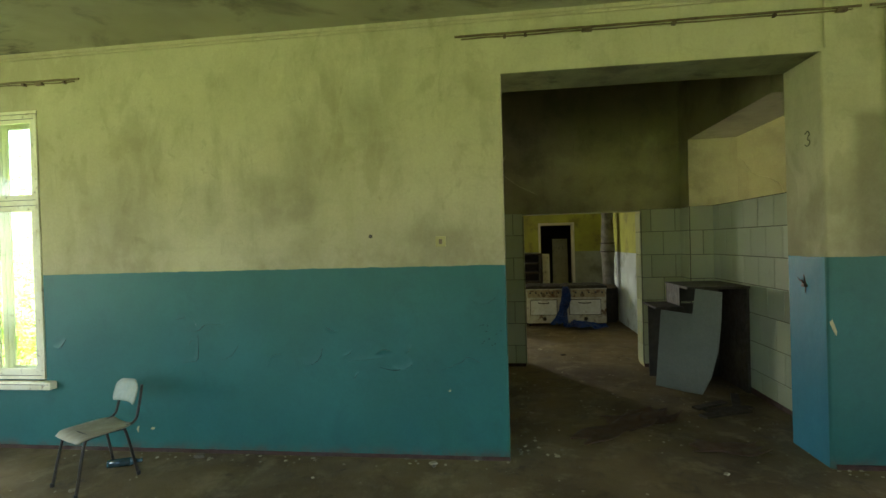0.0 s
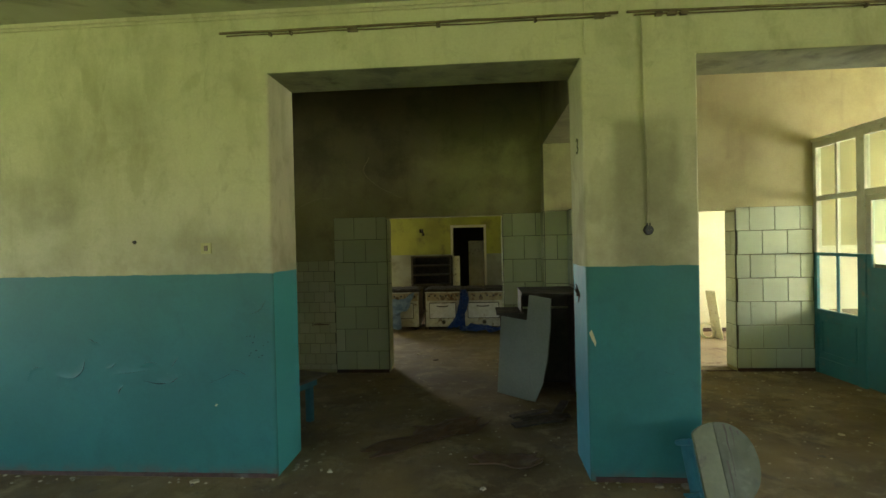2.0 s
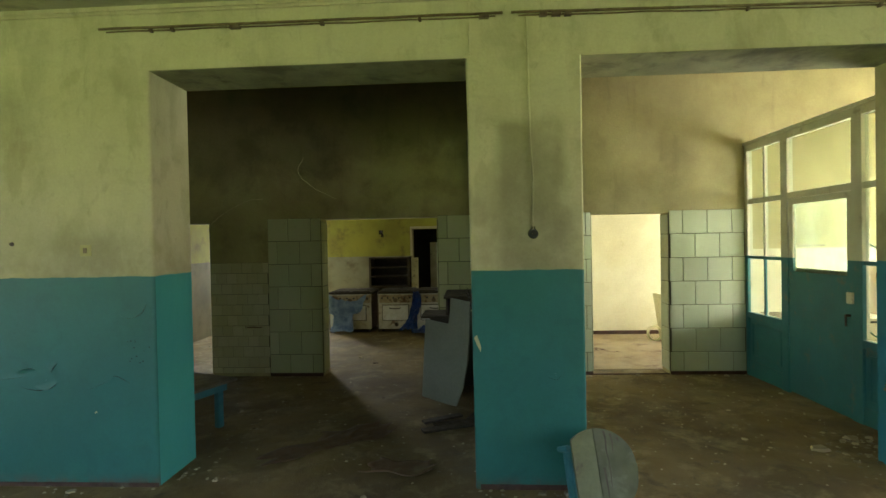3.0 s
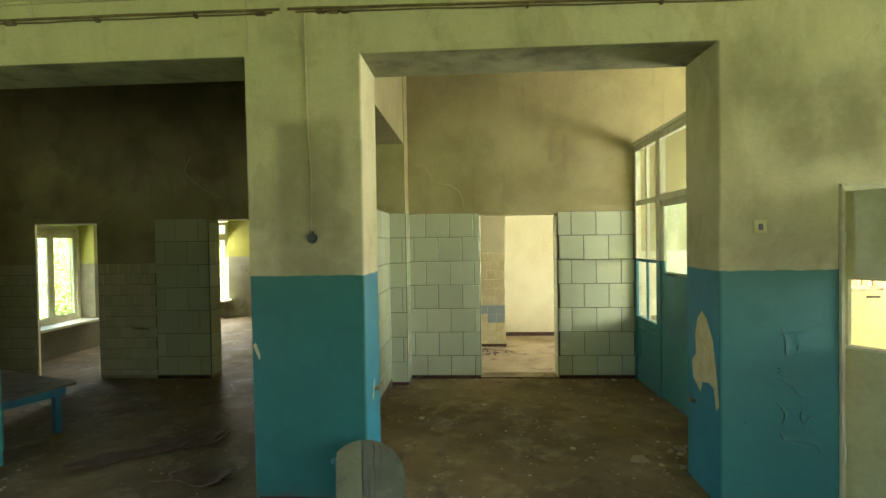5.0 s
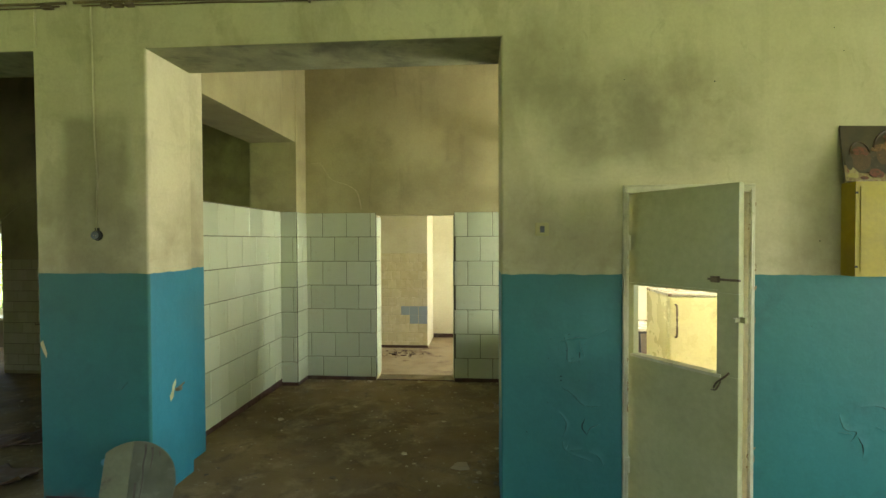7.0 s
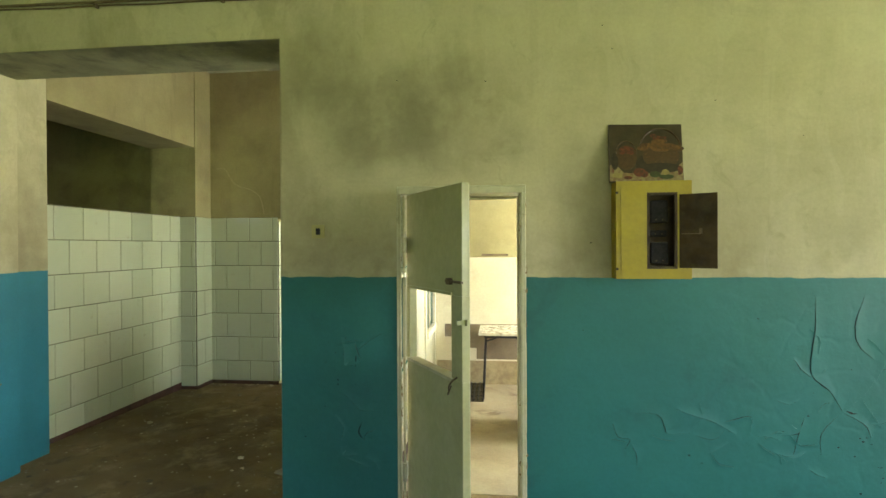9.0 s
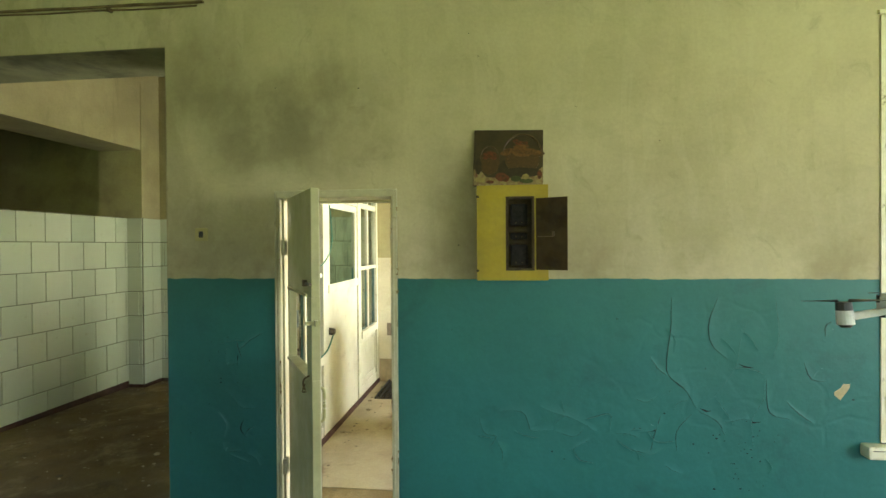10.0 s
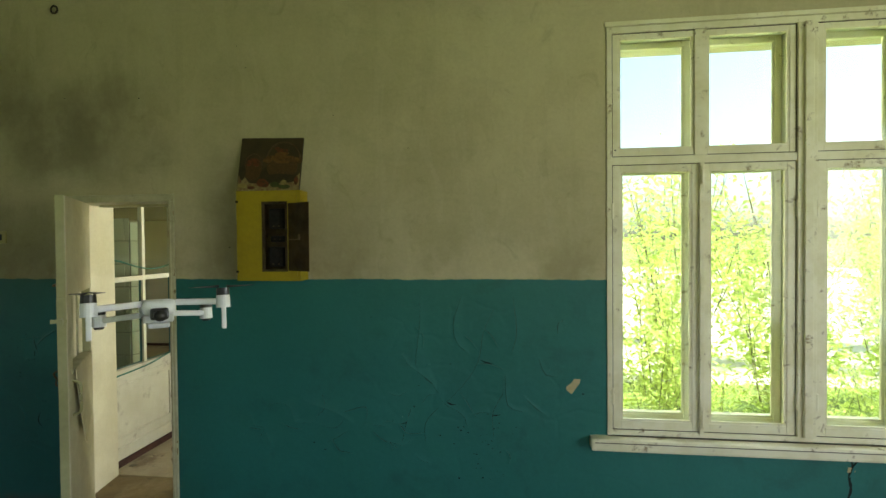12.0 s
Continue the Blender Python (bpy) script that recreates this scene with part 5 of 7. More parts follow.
for side, lift, width, points in (
    (1, 0.016, 0.06, [(-4.03, 0.91), (-3.95, 0.91), (-3.89, 0.98)]), (-1, 0.008, 0.06, [(-3.20, 0.25), (-3.21, 0.42), (-3.17, 0.57), (-3.11, 0.66)]),
    (1, 0.018, 0.06, [(5.85, 1.18), (5.87, 1.09), (5.88, 1.01), (5.97, 1.02)]), (-1, 0.010, 0.04, [(5.94, 1.18), (5.95, 1.11), (5.97, 1.05)]),
    (1, 0.012, 0.07, [(5.82, 0.86), (5.90, 0.81), (5.97, 0.74), (6.07, 0.73)]), (1, 0.016, 0.05, [(5.84, 0.51), (5.86, 0.45), (5.96, 0.46)]),
    (-1, 0.010, 0.05, [(5.99, 0.54), (6.01, 0.59), (6.07, 0.62)]), (1, 0.014, 0.04, [(2.85, 0.80), (2.92, 0.78), (2.97, 0.83)])):
    paint_crack(points, side, lift, width)
for side, lift, width, points in (
    (1, 0.016, 0.08, [(8.59, 1.45), (8.58, 1.26), (8.56, 1.02), (8.66, 0.92), (8.72, 0.81)]), (-1, 0.014, 0.09, [(9.04, 1.39), (8.97, 1.24), (8.93, 1.06), (8.85, 0.92), (8.73, 0.80)]),
    (-1, 0.010, 0.06, [(8.93, 1.05), (9.0, 1.05), (9.09, 1.02)]), (1, 0.012, 0.07, [(8.84, 1.46), (8.79, 1.30), (8.81, 1.18), (8.89, 1.10)]),
    (-1, 0.010, 0.06, [(9.09, 0.99), (9.08, 0.88), (9.02, 0.76), (9.03, 0.60)]), (1, 0.012, 0.06, [(8.87, 0.74), (8.96, 0.76), (9.02, 0.76)]),
    (1, 0.016, 0.06, [(7.60, 0.76), (7.68, 0.77), (7.75, 0.75), (7.77, 0.69), (7.80, 0.65), (7.92, 0.66)]), (1, 0.024, 0.06, [(7.84, 0.80), (7.92, 0.77), (8.04, 0.73), (8.16, 0.66)]),
    (1, 0.012, 0.05, [(8.36, 0.66), (8.49, 0.68), (8.51, 0.74)])):
    paint_crack(points, side, lift, width)
for side, lift, width, points in (
    (1, 0.012, 0.06, [(7.48, 0.71), (7.51, 0.63), (7.58, 0.61), (7.55, 0.55)]), (-1, 0.008, 0.06, [(8.46, 0.53), (8.50, 0.67), (8.53, 0.77)]), (-1, 0.010, 0.05, [(8.06, 0.72), (8.14, 0.74), (8.24, 0.76), (8.24, 0.66)]),
    (1, 0.008, 0.06, [(8.73, 0.80), (8.84, 0.74), (8.87, 0.67)]), (1, 0.010, 0.04, [(9.44, 1.32), (9.41, 1.29), (9.41, 1.23)]), (1, 0.010, 0.05, [(7.92, 0.65), (8.04, 0.63), (8.10, 0.68)]),
    (-1, 0.008, 0.05, [(8.28, 0.62), (8.33, 0.57), (8.44, 0.52)]), (-1, 0.006, 0.06, [(8.61, 0.56), (8.62, 0.68), (8.70, 0.79)]), (1, 0.008, 0.06, [(9.10, 1.0), (9.11, 0.81), (9.22, 0.77)]),
    (1, 0.006, 0.06, [(9.29, 1.09), (9.33, 1.0), (9.41, 0.98)]), (-1, 0.010, 0.06, [(9.14, 1.48), (9.16, 1.25), (9.13, 1.10)])):
    paint_crack(points, side, lift, width)


def fine_cracks(x0, x1, z0, z1, count, seed):
    """Short curved cracks branching through the peeling paint."""
    rng = random.Random(seed)
    for _ in range(count):
        x, z, a, l = rng.uniform(x0, x1), rng.uniform(z0, z1), rng.uniform(-1.2, 1.2), rng.uniform(0.035, 0.10)
        b = a + rng.uniform(-0.9, 0.9)
        paint_crack([(x, z), (x + l * math.cos(a), z + l * math.sin(a)), (x + l * (math.cos(a) + math.cos(b)), z + l * (math.sin(a) + math.sin(b)))], rng.choice((-1, 1)), rng.uniform(0.006, 0.018), rng.uniform(0.02, 0.05), rng.uniform(0.002, 0.004))


fine_cracks(7.45, 8.45, 0.48, 0.78, 10, 3)
fine_cracks(8.35, 9.25, 0.45, 1.30, 12, 8)
fine_cracks(5.6, 6.05, 0.4, 1.2, 5, 9)
fine_cracks(-2.9, -0.2, 0.6, 1.15, 8, 10)


def chipped_paint(x0, x1, z0, z1, count, seed, size=1.0):
    """A scatter of small dark chips in the paint."""
    rng = random.Random(seed)
    bm = bmesh.new()
    for _ in range(count):
        cx, cz, r = rng.gauss((x0 + x1) / 2, (x1 - x0) / 4), rng.uniform(z0, z1), rng.uniform(0.004, 0.011) * size
        ring = [bm.verts.new((cx + r * rng.uniform(0.6, 1.6) * math.cos(a), W - 0.0012, cz + r * rng.uniform(0.3, 0.9) * math.sin(a))) for a in [i * math.pi / 3.5 for i in range(7)]]
        bm.faces.new(ring)
    return part("chipped_paint", bm, CRACK_GAP, main_wall)


chipped_paint(8.72, 9.15, 0.33, 0.70, 30, 4, 0.6)
chipped_paint(-0.22, -0.06, 0.88, 1.13, 12, 5, 0.6)
chipped_paint(7.2, 9.4, 0.4, 1.45, 12, 6, 0.55)
chipped_paint(5.55, 6.05, 0.5, 1.5, 10, 7, 0.6)
chipped_paint(5.2, 9.2, 1.75, 3.1, 10, 8, 0.55)



def wall_crack(points, width):
    """A dark open crack in the wall, tapering at both ends."""
    line = bend([(x, W - 0.0018, z) for x, z in points], 5)
    n = len(line) - 1
    bm = bmesh.new()
    rows = []
    for i, q in enumerate(line):
        d = (line[min(i + 1, n)] - line[max(i - 1, 0)]).normalized()
        w = width * (0.15 + math.sin(math.pi * i / n)) * (1 + 0.6 * noise.noise(q * 40))
        rows.append((bm.verts.new(q + Vector((-d.z, 0, d.x)) * w), bm.verts.new(q + Vector((d.z, 0, -d.x)) * w)))
    for p, q in zip(rows, rows[1:]):
        bm.faces.new((p[0], q[0], q[1], p[1]))
    return part("crack", bm, CRACK_GAP, main_wall, "dark open crack")


for width, points in (
    (0.007, [(10.975, 0.575), (10.985, 0.53), (10.970, 0.47), (10.978, 0.40), (10.955, 0.31), (10.962, 0.22)]), (0.0035, [(8.95, 1.075), (8.985, 1.058), (9.03, 1.055)]),
    (0.004, [(8.74, 0.815), (8.775, 0.80), (8.80, 0.80)]), (0.0035, [(8.985, 0.75), (9.03, 0.742), (9.07, 0.748)]), (0.003, [(7.70, 0.775), (7.75, 0.752), (7.76, 0.72)]),
    (0.0035, [(7.95, 0.79), (8.03, 0.755), (8.12, 0.70)]), (0.003, [(8.40, 0.69), (8.46, 0.675), (8.52, 0.68)]), (0.003, [(8.56, 1.03), (8.60, 0.97), (8.66, 0.92)]),
    (0.003, [(5.93, 1.16), (5.945, 1.08), (5.94, 1.0)]), (0.003, [(5.98, 0.66), (5.96, 0.60), (5.99, 0.55)]), (0.0025, [(-2.64, 1.02), (-2.64, 0.90), (-2.66, 0.80)]), (0.0025, [(-1.05, 0.74), (-0.92, 0.715), (-0.80, 0.735)])):
    wall_crack(points, width)

# seams of fresh lime over old cracks in the rear wall
SEAM = surface("lime_seam", (0.46, 0.40, 0.22), (0.36, 0.31, 0.16), 15, 0.95)
for points in ([(0.03, 2.98), (-0.05, 2.77), (0.14, 2.58), (0.47, 2.39)], [(-0.55, 2.41), (-0.82, 2.38), (-1.21, 2.17), (-1.37, 1.99)], [(3.10, 2.79), (3.23, 2.76), (3.35, 2.58), (3.58, 2.50), (3.70, 2.41), (3.76, 2.18)]):
    bm = bmesh.new()
    line = bend([(a, R, b) for a, b in points], 5)
    tube(bm, [q + Vector((0.012 * noise.noise(q * 13), 0.0, 0.012 * noise.noise(q * 11))) for q in line], 0.006, 5)
    part("lime_seam", bm, SEAM, rear_wall)


def bare_patch(outline, place, label, wall=None):
    """A spot where the paint is gone and the plaster shows, 2 mm proud of the wall to keep the faces apart."""
    ob = slab("bare_patch", outline, 0.002, PLASTER_BARE, wall or main_wall, label)
    ob.matrix_world = place
    return ob


bare_patch([(-0.03, -0.02), (0.0, -0.045), (0.02, -0.015), (0.045, 0.02), (0.05, 0.045), (0.015, 0.045), (0.0, 0.02), (-0.03, 0.0)], pose(9.483, W - 0.0025, 0.928), "chip of bare plaster")
bare_patch([(-0.02, -0.005), (0.0, -0.012), (0.022, -0.004), (0.016, 0.01), (-0.01, 0.01)], pose(-3.08, W - 0.0025, 0.20), "chip of bare plaster")
bare_patch([(-0.012, -0.004), (-0.002, -0.012), (0.012, -0.003), (0.006, 0.008), (-0.004, 0.004)], pose(-0.47, W - 0.0025, 0.553), "chip of bare plaster")
bare_patch([(-0.014, -0.008), (0.0, -0.04), (0.008, -0.01), (0.012, 0.022), (-0.004, 0.012)], pose(-3.22, W - 0.0025, 0.20), "chip of bare plaster")
bare_patch([(-0.02, -0.015), (0.02, -0.01), (0.02, 0.012), (-0.015, 0.015)], pose(10.98, W - 0.0025, 0.51), "chip of bare plaster")
# long strip of bare plaster on the opening's right reveal
bare_patch([(0.0, -0.1), (0.09, -0.02), (0.10, 0.10), (0.05, 0.16), (0.06, 0.30), (0.03, 0.42), (-0.02, 0.48), (-0.07, 0.44), (-0.14, 0.30), (-0.17, 0.12), (-0.20, -0.12), (-0.17, -0.16), (-0.15, -0.02), (-0.10, 0.0), (-0.02, -0.02)],
           pose(5.4575, 4.322, 0.78, 0, 0, -90) @ Matrix.Diagonal((-1.32, 1, 1, 1)), "long strip where the teal paint has come away")


def reveal_knob(place, label, splinters=False):
    bm = bmesh.new()
    box(bm, -0.02, 0.02, -0.035, 0, -0.012, 0.012, 0.006)
    rod(bm, (0, -0.02, 0.01), (0.02, -0.05, 0.045), 0.009, 0.004, 7)
    if splinters:
        rod(bm, (0.0, -0.012, 0.0), (-0.075, -0.030, 0.055), 0.007, 0.003, 6)
        rod(bm, (0.0, -0.012, 0.0), (0.030, -0.040, 0.085), 0.008, 0.003, 6)
        rod(bm, (0.0, -0.010, 0.01), (0.010, -0.020, -0.060), 0.007, 0.003, 6)
    ob = part("wall_peg", bm, DARK_METAL if splinters else GRIME)
    ob.matrix_world = place
    return tagged(ob, label, "peg")


reveal_knob(pose(3.124, 4.33, 0.70, 0, 0, 90), "rusty peg stump in torn paint on the reveal")
reveal_knob(pose(2.336, 4.30, 1.33, 0, 0, -90), "splintered dark peg in torn paint on the reveal", True)
reveal_knob(pose(5.458, 4.42, 0.59, 0, 0, -90), "white broken peg on the reveal")

bare_patch([(-0.03, -0.07), (0.0, -0.045), (0.012, 0.0), (0.035, 0.05), (0.03, 0.075), (-0.005, 0.045), (-0.015, 0.0), (-0.04, -0.03)], pose(3.1265, 4.29, 0.70, 0, 0, 90), "torn chip of bare plaster round the peg")

# faded brown lettering on the small tiles, no longer legible
boxes("faded_mark", surface("faded_brown_paint", (0.13, 0.075, 0.045), (0.17, 0.11, 0.07), 30, 0.8), rear_wall, (-0.845, -0.835, R - 0.0135, R - 0.0125, 0.605, 0.655), (-0.825, -0.61, R - 0.0135, R - 0.0125, 0.615, 0.632), (-0.80, -0.70, R - 0.0135, R - 0.0125, 0.640, 0.648))

# ---- the bay behind the wide opening ----


def blue_bench():
    b = thing("bench", pose(-0.67, 5.25, ground_at(5.25), 0, 0, -20.7), "low blue painted bench with a bare worn top", "bench")
    boxes("top", WORN_TOP, b, (-0.75, 0.60, -0.36, 0.30, 0.455, 0.482), bevel=0.005, label="worn brown board top")
    boxes("apron", BLUE_PAINT, b, (-0.70, 0.50, -0.32, -0.297, 0.36, 0.455), (-0.70, 0.50, 0.237, 0.26, 0.36, 0.455), (0.477, 0.50, -0.297, 0.237, 0.36, 0.455), (-0.70, -0.677, -0.297, 0.237, 0.36, 0.455))
    for x in (-0.675, 0.415):
        for y in (-0.295, 0.175):
            boxes("leg", BLUE_PAINT, b, (x, x + 0.06, y, y + 0.06, 0, 0.454), bevel=0.005)
    return b


blue_bench()


def serving_unit():
    s = thing("counter_unit", pose(0, 0, ground_at(6.5)), "broken serving counter, grey-white side panel under dark boards", "counter")
    u = slab("side_panel", [(0.04, 0.02), (0.557, 0.0), (0.66, 0.22), (0.73, 0.5), (0.77, 0.85), (0.785, 1.165), (0.51, 1.19), (0.475, 0.90), (0.12, 0.925)], 0.022, GREY_WHITE, s, "grey-white panel with a notched corner", 0.002)
    u.matrix_world = pose(1.70, 6.3, ground_at(6.3), 0, 0, -39.3)
    boxes("top_board", DARK_WOOD, s, (2.02, 2.685, 6.0, 6.80, 1.185, 1.212), bevel=0.003, label="dark top board")
    boxes("step_board", DARK_WOOD, s, (1.74, 2.06, 6.24, 6.80, 0.935, 0.958), bevel=0.003, label="dark lower board")
    boxes("back_board", DARK_WOOD, s, (1.80, 2.66, 6.78, 6.80, 0.0, 0.934), (2.03, 2.66, 6.78, 6.80, 0.96, 1.184), label="dark back board")
    boxes("inner_board", DARK_WOOD, s, (2.03, 2.05, 6.30, 6.775, 0.96, 1.184))
    boxes("end_board", DARK_WOOD, s, (2.655, 2.68, 6.02, 6.775, 0.0, 1.183))
    return s


serving_unit()


def planks():
    for i, (x, y, r, w, l) in enumerate(((2.10, 5.25, 22, 0.10, 0.55), (2.18, 5.38, 14, 0.09, 0.5), (2.02, 5.43, 30, 0.08, 0.42), (2.35, 5.62, 70, 0.08, 0.6))):
        bm = bmesh.new()
        box(bm, -l / 2, l / 2, -w / 2, w / 2, 0, 0.022, 0.002)
        ob = part("plank", bm, DARK_WOOD)
        ob.matrix_world = pose(x, y, ground_at(y) + 0.004 + 0.024 * (i == 2), 0, 0, r)
        tagged(ob, "short dirty wooden plank lying on the floor", "plank", "planks on the floor")


planks()


def torn_linoleum(x, y, w, d, turn, seed, label):
    """A curled scrap of floor covering."""
    r = random.Random(seed)
    bm = bmesh.new()
    n = 12
    ph = r.uniform(0, 6)
    g = [[bm.verts.new(((i / n - 0.5) * w * (1 + 0.15 * math.sin(j * 0.9 + ph)), (j / n - 0.5) * d * (1 + 0.2 * math.sin(i * 0.8 + ph)), 0.006 + 0.035 * max(0, (i / n - 0.72) / 0.28) ** 2 * (1 + 0.5 * math.sin(j + ph)) + 0.03 * max(0, (0.2 - j / n) / 0.2) ** 2)) for j in range(n + 1)] for i in range(n + 1)]
    for i in range(n):
        for j in range(n):
            bm.faces.new((g[i][j], g[i + 1][j], g[i + 1][j + 1], g[i][j + 1]))
    ob = part("linoleum_scrap", bm, surface("brown_linoleum", (0.115, 0.062, 0.030), (0.075, 0.042, 0.022), 4, 0.7, dirt=(0.17, 0.13, 0.07)), None, "", True)
    ob.matrix_world = pose(x, y, ground_at(y), 0, 0, turn)
    m = ob.modifiers.new("thick", "SOLIDIFY")
    m.thickness = 0.004
    return tagged(ob, label, "floor covering")


torn_linoleum(1.25, 5.05, 0.62, 0.42, 30, 3, "curled scrap of brown linoleum on the floor")
torn_linoleum(0.95, 4.75, 0.85, 0.3, 38, 22, "long torn strip of brown linoleum")
torn_linoleum(1.75, 4.35, 0.5, 0.28, -10, 8, "flat torn scrap of brown linoleum")

# ---- the kitchen ----


def range_cooker(x0, x1, seed):
    w = x1 - x0
    s = thing("electric_range", pose(x0, 10.75, DROP), "old white enamel electric range, rusty and grimy", "cooker", "row of kitchen ranges")
    boxes("body", GRIME, s, (0.0, w, 0.03, 0.78, 0.06, 0.78), bevel=0.008)
    boxes("hob", HOB, s, (-0.02, w + 0.02, 0.0, 0.80, 0.781, 0.835), bevel=0.006, label="black cast-iron hob")
    for i in range(2):
        for j in range(2):
            boxes("hotplate", HOB, s, (0.04 + i * w / 2, w / 2 - 0.03 + i * w / 2, 0.05 + j * 0.37, 0.38 + j * 0.37, 0.836, 0.852), bevel=0.008)
    boxes("rail", ENAMEL, s, (-0.01, w + 0.01, -0.030, -0.001, 0.770, 0.790), bevel=0.004)
    boxes("front", ENAMEL, s, (0.0, w, 0.012, 0.029, 0.065, 0.77), bevel=0.004, label="chipped cream enamel front")
    boxes("control_panel", DIRTY_CREAM, s, (0.02, w - 0.02, 0.002, 0.0115, 0.605, 0.765), bevel=0.004, label="rust-stained control panel")
    for k in range(6):
        bm = bmesh.new()
        x = 0.08 + k * (w - 0.16) / 5
        rod(bm, (x, 0.0015, 0.705), (x, -0.022, 0.705), 0.020, 0.016, 12)
        part("knob", bm, BLACK, s, "black control knob")
    bm = bmesh.new()
    x = w * (0.48 if seed != 3 else 0.42)
    rod(bm, (x, 0.0015, 0.655), (x, -0.02, 0.655), 0.046, 0.040, 16)
    part("timer_dial", bm, GRIME, s, "large rusty dial")
    boxes("ledge", ENAMEL, s, (0.015, w - 0.015, -0.020, 0.0115, 0.580, 0.598), bevel=0.004)
    boxes("door_rim", HOB, s, (0.075, w - 0.105, 0.004, 0.0115, 0.235, 0.565), bevel=0.003, label="blackened oven opening")
    d = boxes("oven_door", CLEAN_ENAMEL, s, (0.088, w - 0.118, -0.014, 0.0035, 0.248, 0.552), bevel=0.008, label="white enamel oven door")
    bm = bmesh.new()
    tube(bm, bend([(w * 0.33, -0.015, 0.50), (w * 0.34, -0.045, 0.495), (w * 0.47, -0.048, 0.488), (w * 0.6, -0.045, 0.495), (w * 0.61, -0.015, 0.50)]), 0.010)
    part("handle", bm, DARK_METAL, d, "dark bow handle")
    lo = boxes("lower_panel", ENAMEL, s, (0.03, w - 0.04, 0.004, 0.0115, 0.075, 0.215), bevel=0.005, label="rust-stained lower panel")
    bm = bmesh.new()
    rod(bm, (w * 0.50, 0.0035, 0.155), (w * 0.50, -0.02, 0.155), 0.042, 0.034, 14)
    part("knob", bm, DARK_METAL, lo, "round dark knob")
    boxes("side_rail", RUST_SHEET, s, (-0.018, -0.003, 0.02, 0.06, 0.0, 0.77), label="rusty upright beside the range")
    for fx in (0.05, w - 0.09):
        for fy in (0.08, 0.70):
            boxes("foot", DARK_METAL, s, (fx, fx + 0.04, fy, fy + 0.04, 0, 0.06))
    return s


range_cooker(-0.62, 0.25, 1)
range_cooker(0.40, 1.14, 2)
range_cooker(1.20, 2.03, 3)


def film_sheet(name, points, material, label, seed, ripple=0.03):
    """A crumpled plastic sheet through rows of points, hung or fallen."""
    r = random.Random(seed)
    bm = bmesh.new()
    rows = [bend(row, 10) for row in points]
    cols = [bend([row[i] for row in rows], 11) for i in range(len(rows[0]))]
    ph = [r.uniform(0, 6) for _ in range(4)]
    g = []
    for i, col in enumerate(cols):
        g.append([bm.verts.new(p + Vector((0.6 * ripple * noise.noise(p * 15 + Vector((0, seed, 0))), -abs(ripple * math.sin(i * 0.6 + ph[1]) * math.cos(j * 0.27 + ph[2])) - 0.004 - 1.3 * ripple * abs(noise.noise(p * 17)), 0.35 * ripple * math.sin(i * 0.5 + j * 0.4 + ph[3]) + 1.6 * ripple * max(noise.noise(p * 13 + Vector((seed, 0, 0))), -0.1)))) for j, p in enumerate(col)])
    for a, b in zip(g, g[1:]):
        for j in range(len(a) - 1):
            bm.faces.new((a[j], b[j], b[j + 1], a[j + 1]))
    ob = part(name, bm, material, None, "", True)
    ob.location.z = DROP
    return tagged(ob, label, "plastic sheet")


film_sheet("plastic_sheet", [[(-0.66, 10.68, 0.80), (-0.4, 10.68, 0.70), (-0.1, 10.68, 0.66), (0.18, 10.68, 0.80)], [(-0.66, 10.66, 0.62), (-0.4, 10.66, 0.52), (-0.1, 10.66, 0.50), (0.12, 10.66, 0.62)], [(-0.6, 10.64, 0.42), (-0.4, 10.62, 0.36), (-0.15, 10.62, 0.36), (0.06, 10.66, 0.46)]], PALE_FILM, "pale bluish plastic sheet hung over the range", 2)
film_sheet("plastic_sheet", [[(-0.50, 10.66, 0.40), (-0.3, 10.66, 0.36), (-0.12, 10.66, 0.38)], [(-0.52, 10.60, 0.2), (-0.3, 10.6, 0.2), (-0.1, 10.62, 0.2)], [(-0.56, 10.5, 0.06), (-0.3, 10.48, 0.07), (-0.08, 10.52, 0.06)]], PALE_FILM, "torn end of a pale plastic sheet", 4)
film_sheet("plastic_sheet", [[(1.13, 10.70, 0.83), (1.20, 10.69, 0.84), (1.29, 10.70, 0.80)], [(1.10, 10.68, 0.55), (1.18, 10.66, 0.55), (1.30, 10.68, 0.58)], [(1.02, 10.66, 0.3), (1.14, 10.62, 0.3), (1.22, 10.66, 0.3)], [(0.86, 10.55, 0.07), (1.05, 10.48, 0.09), (1.24, 10.55, 0.07)]], BLUE_FILM, "crumpled blue plastic sheet hanging to the floor", 6)
film_sheet("plastic_sheet", [[(1.15, 10.6, 0.06), (1.45, 10.58, 0.12), (1.72, 10.6, 0.06), (1.95, 10.62, 0.05)], [(1.12, 10.45, 0.07), (1.45, 10.42, 0.15), (1.74, 10.45, 0.10), (1.98, 10.45, 0.05)], [(1.18, 10.3, 0.05), (1.46, 10.28, 0.06), (1.74, 10.22, 0.06), (1.96, 10.3, 0.05)]], BLUE_FILM, "crumpled blue plastic sheet lying on the floor", 9, 0.045)


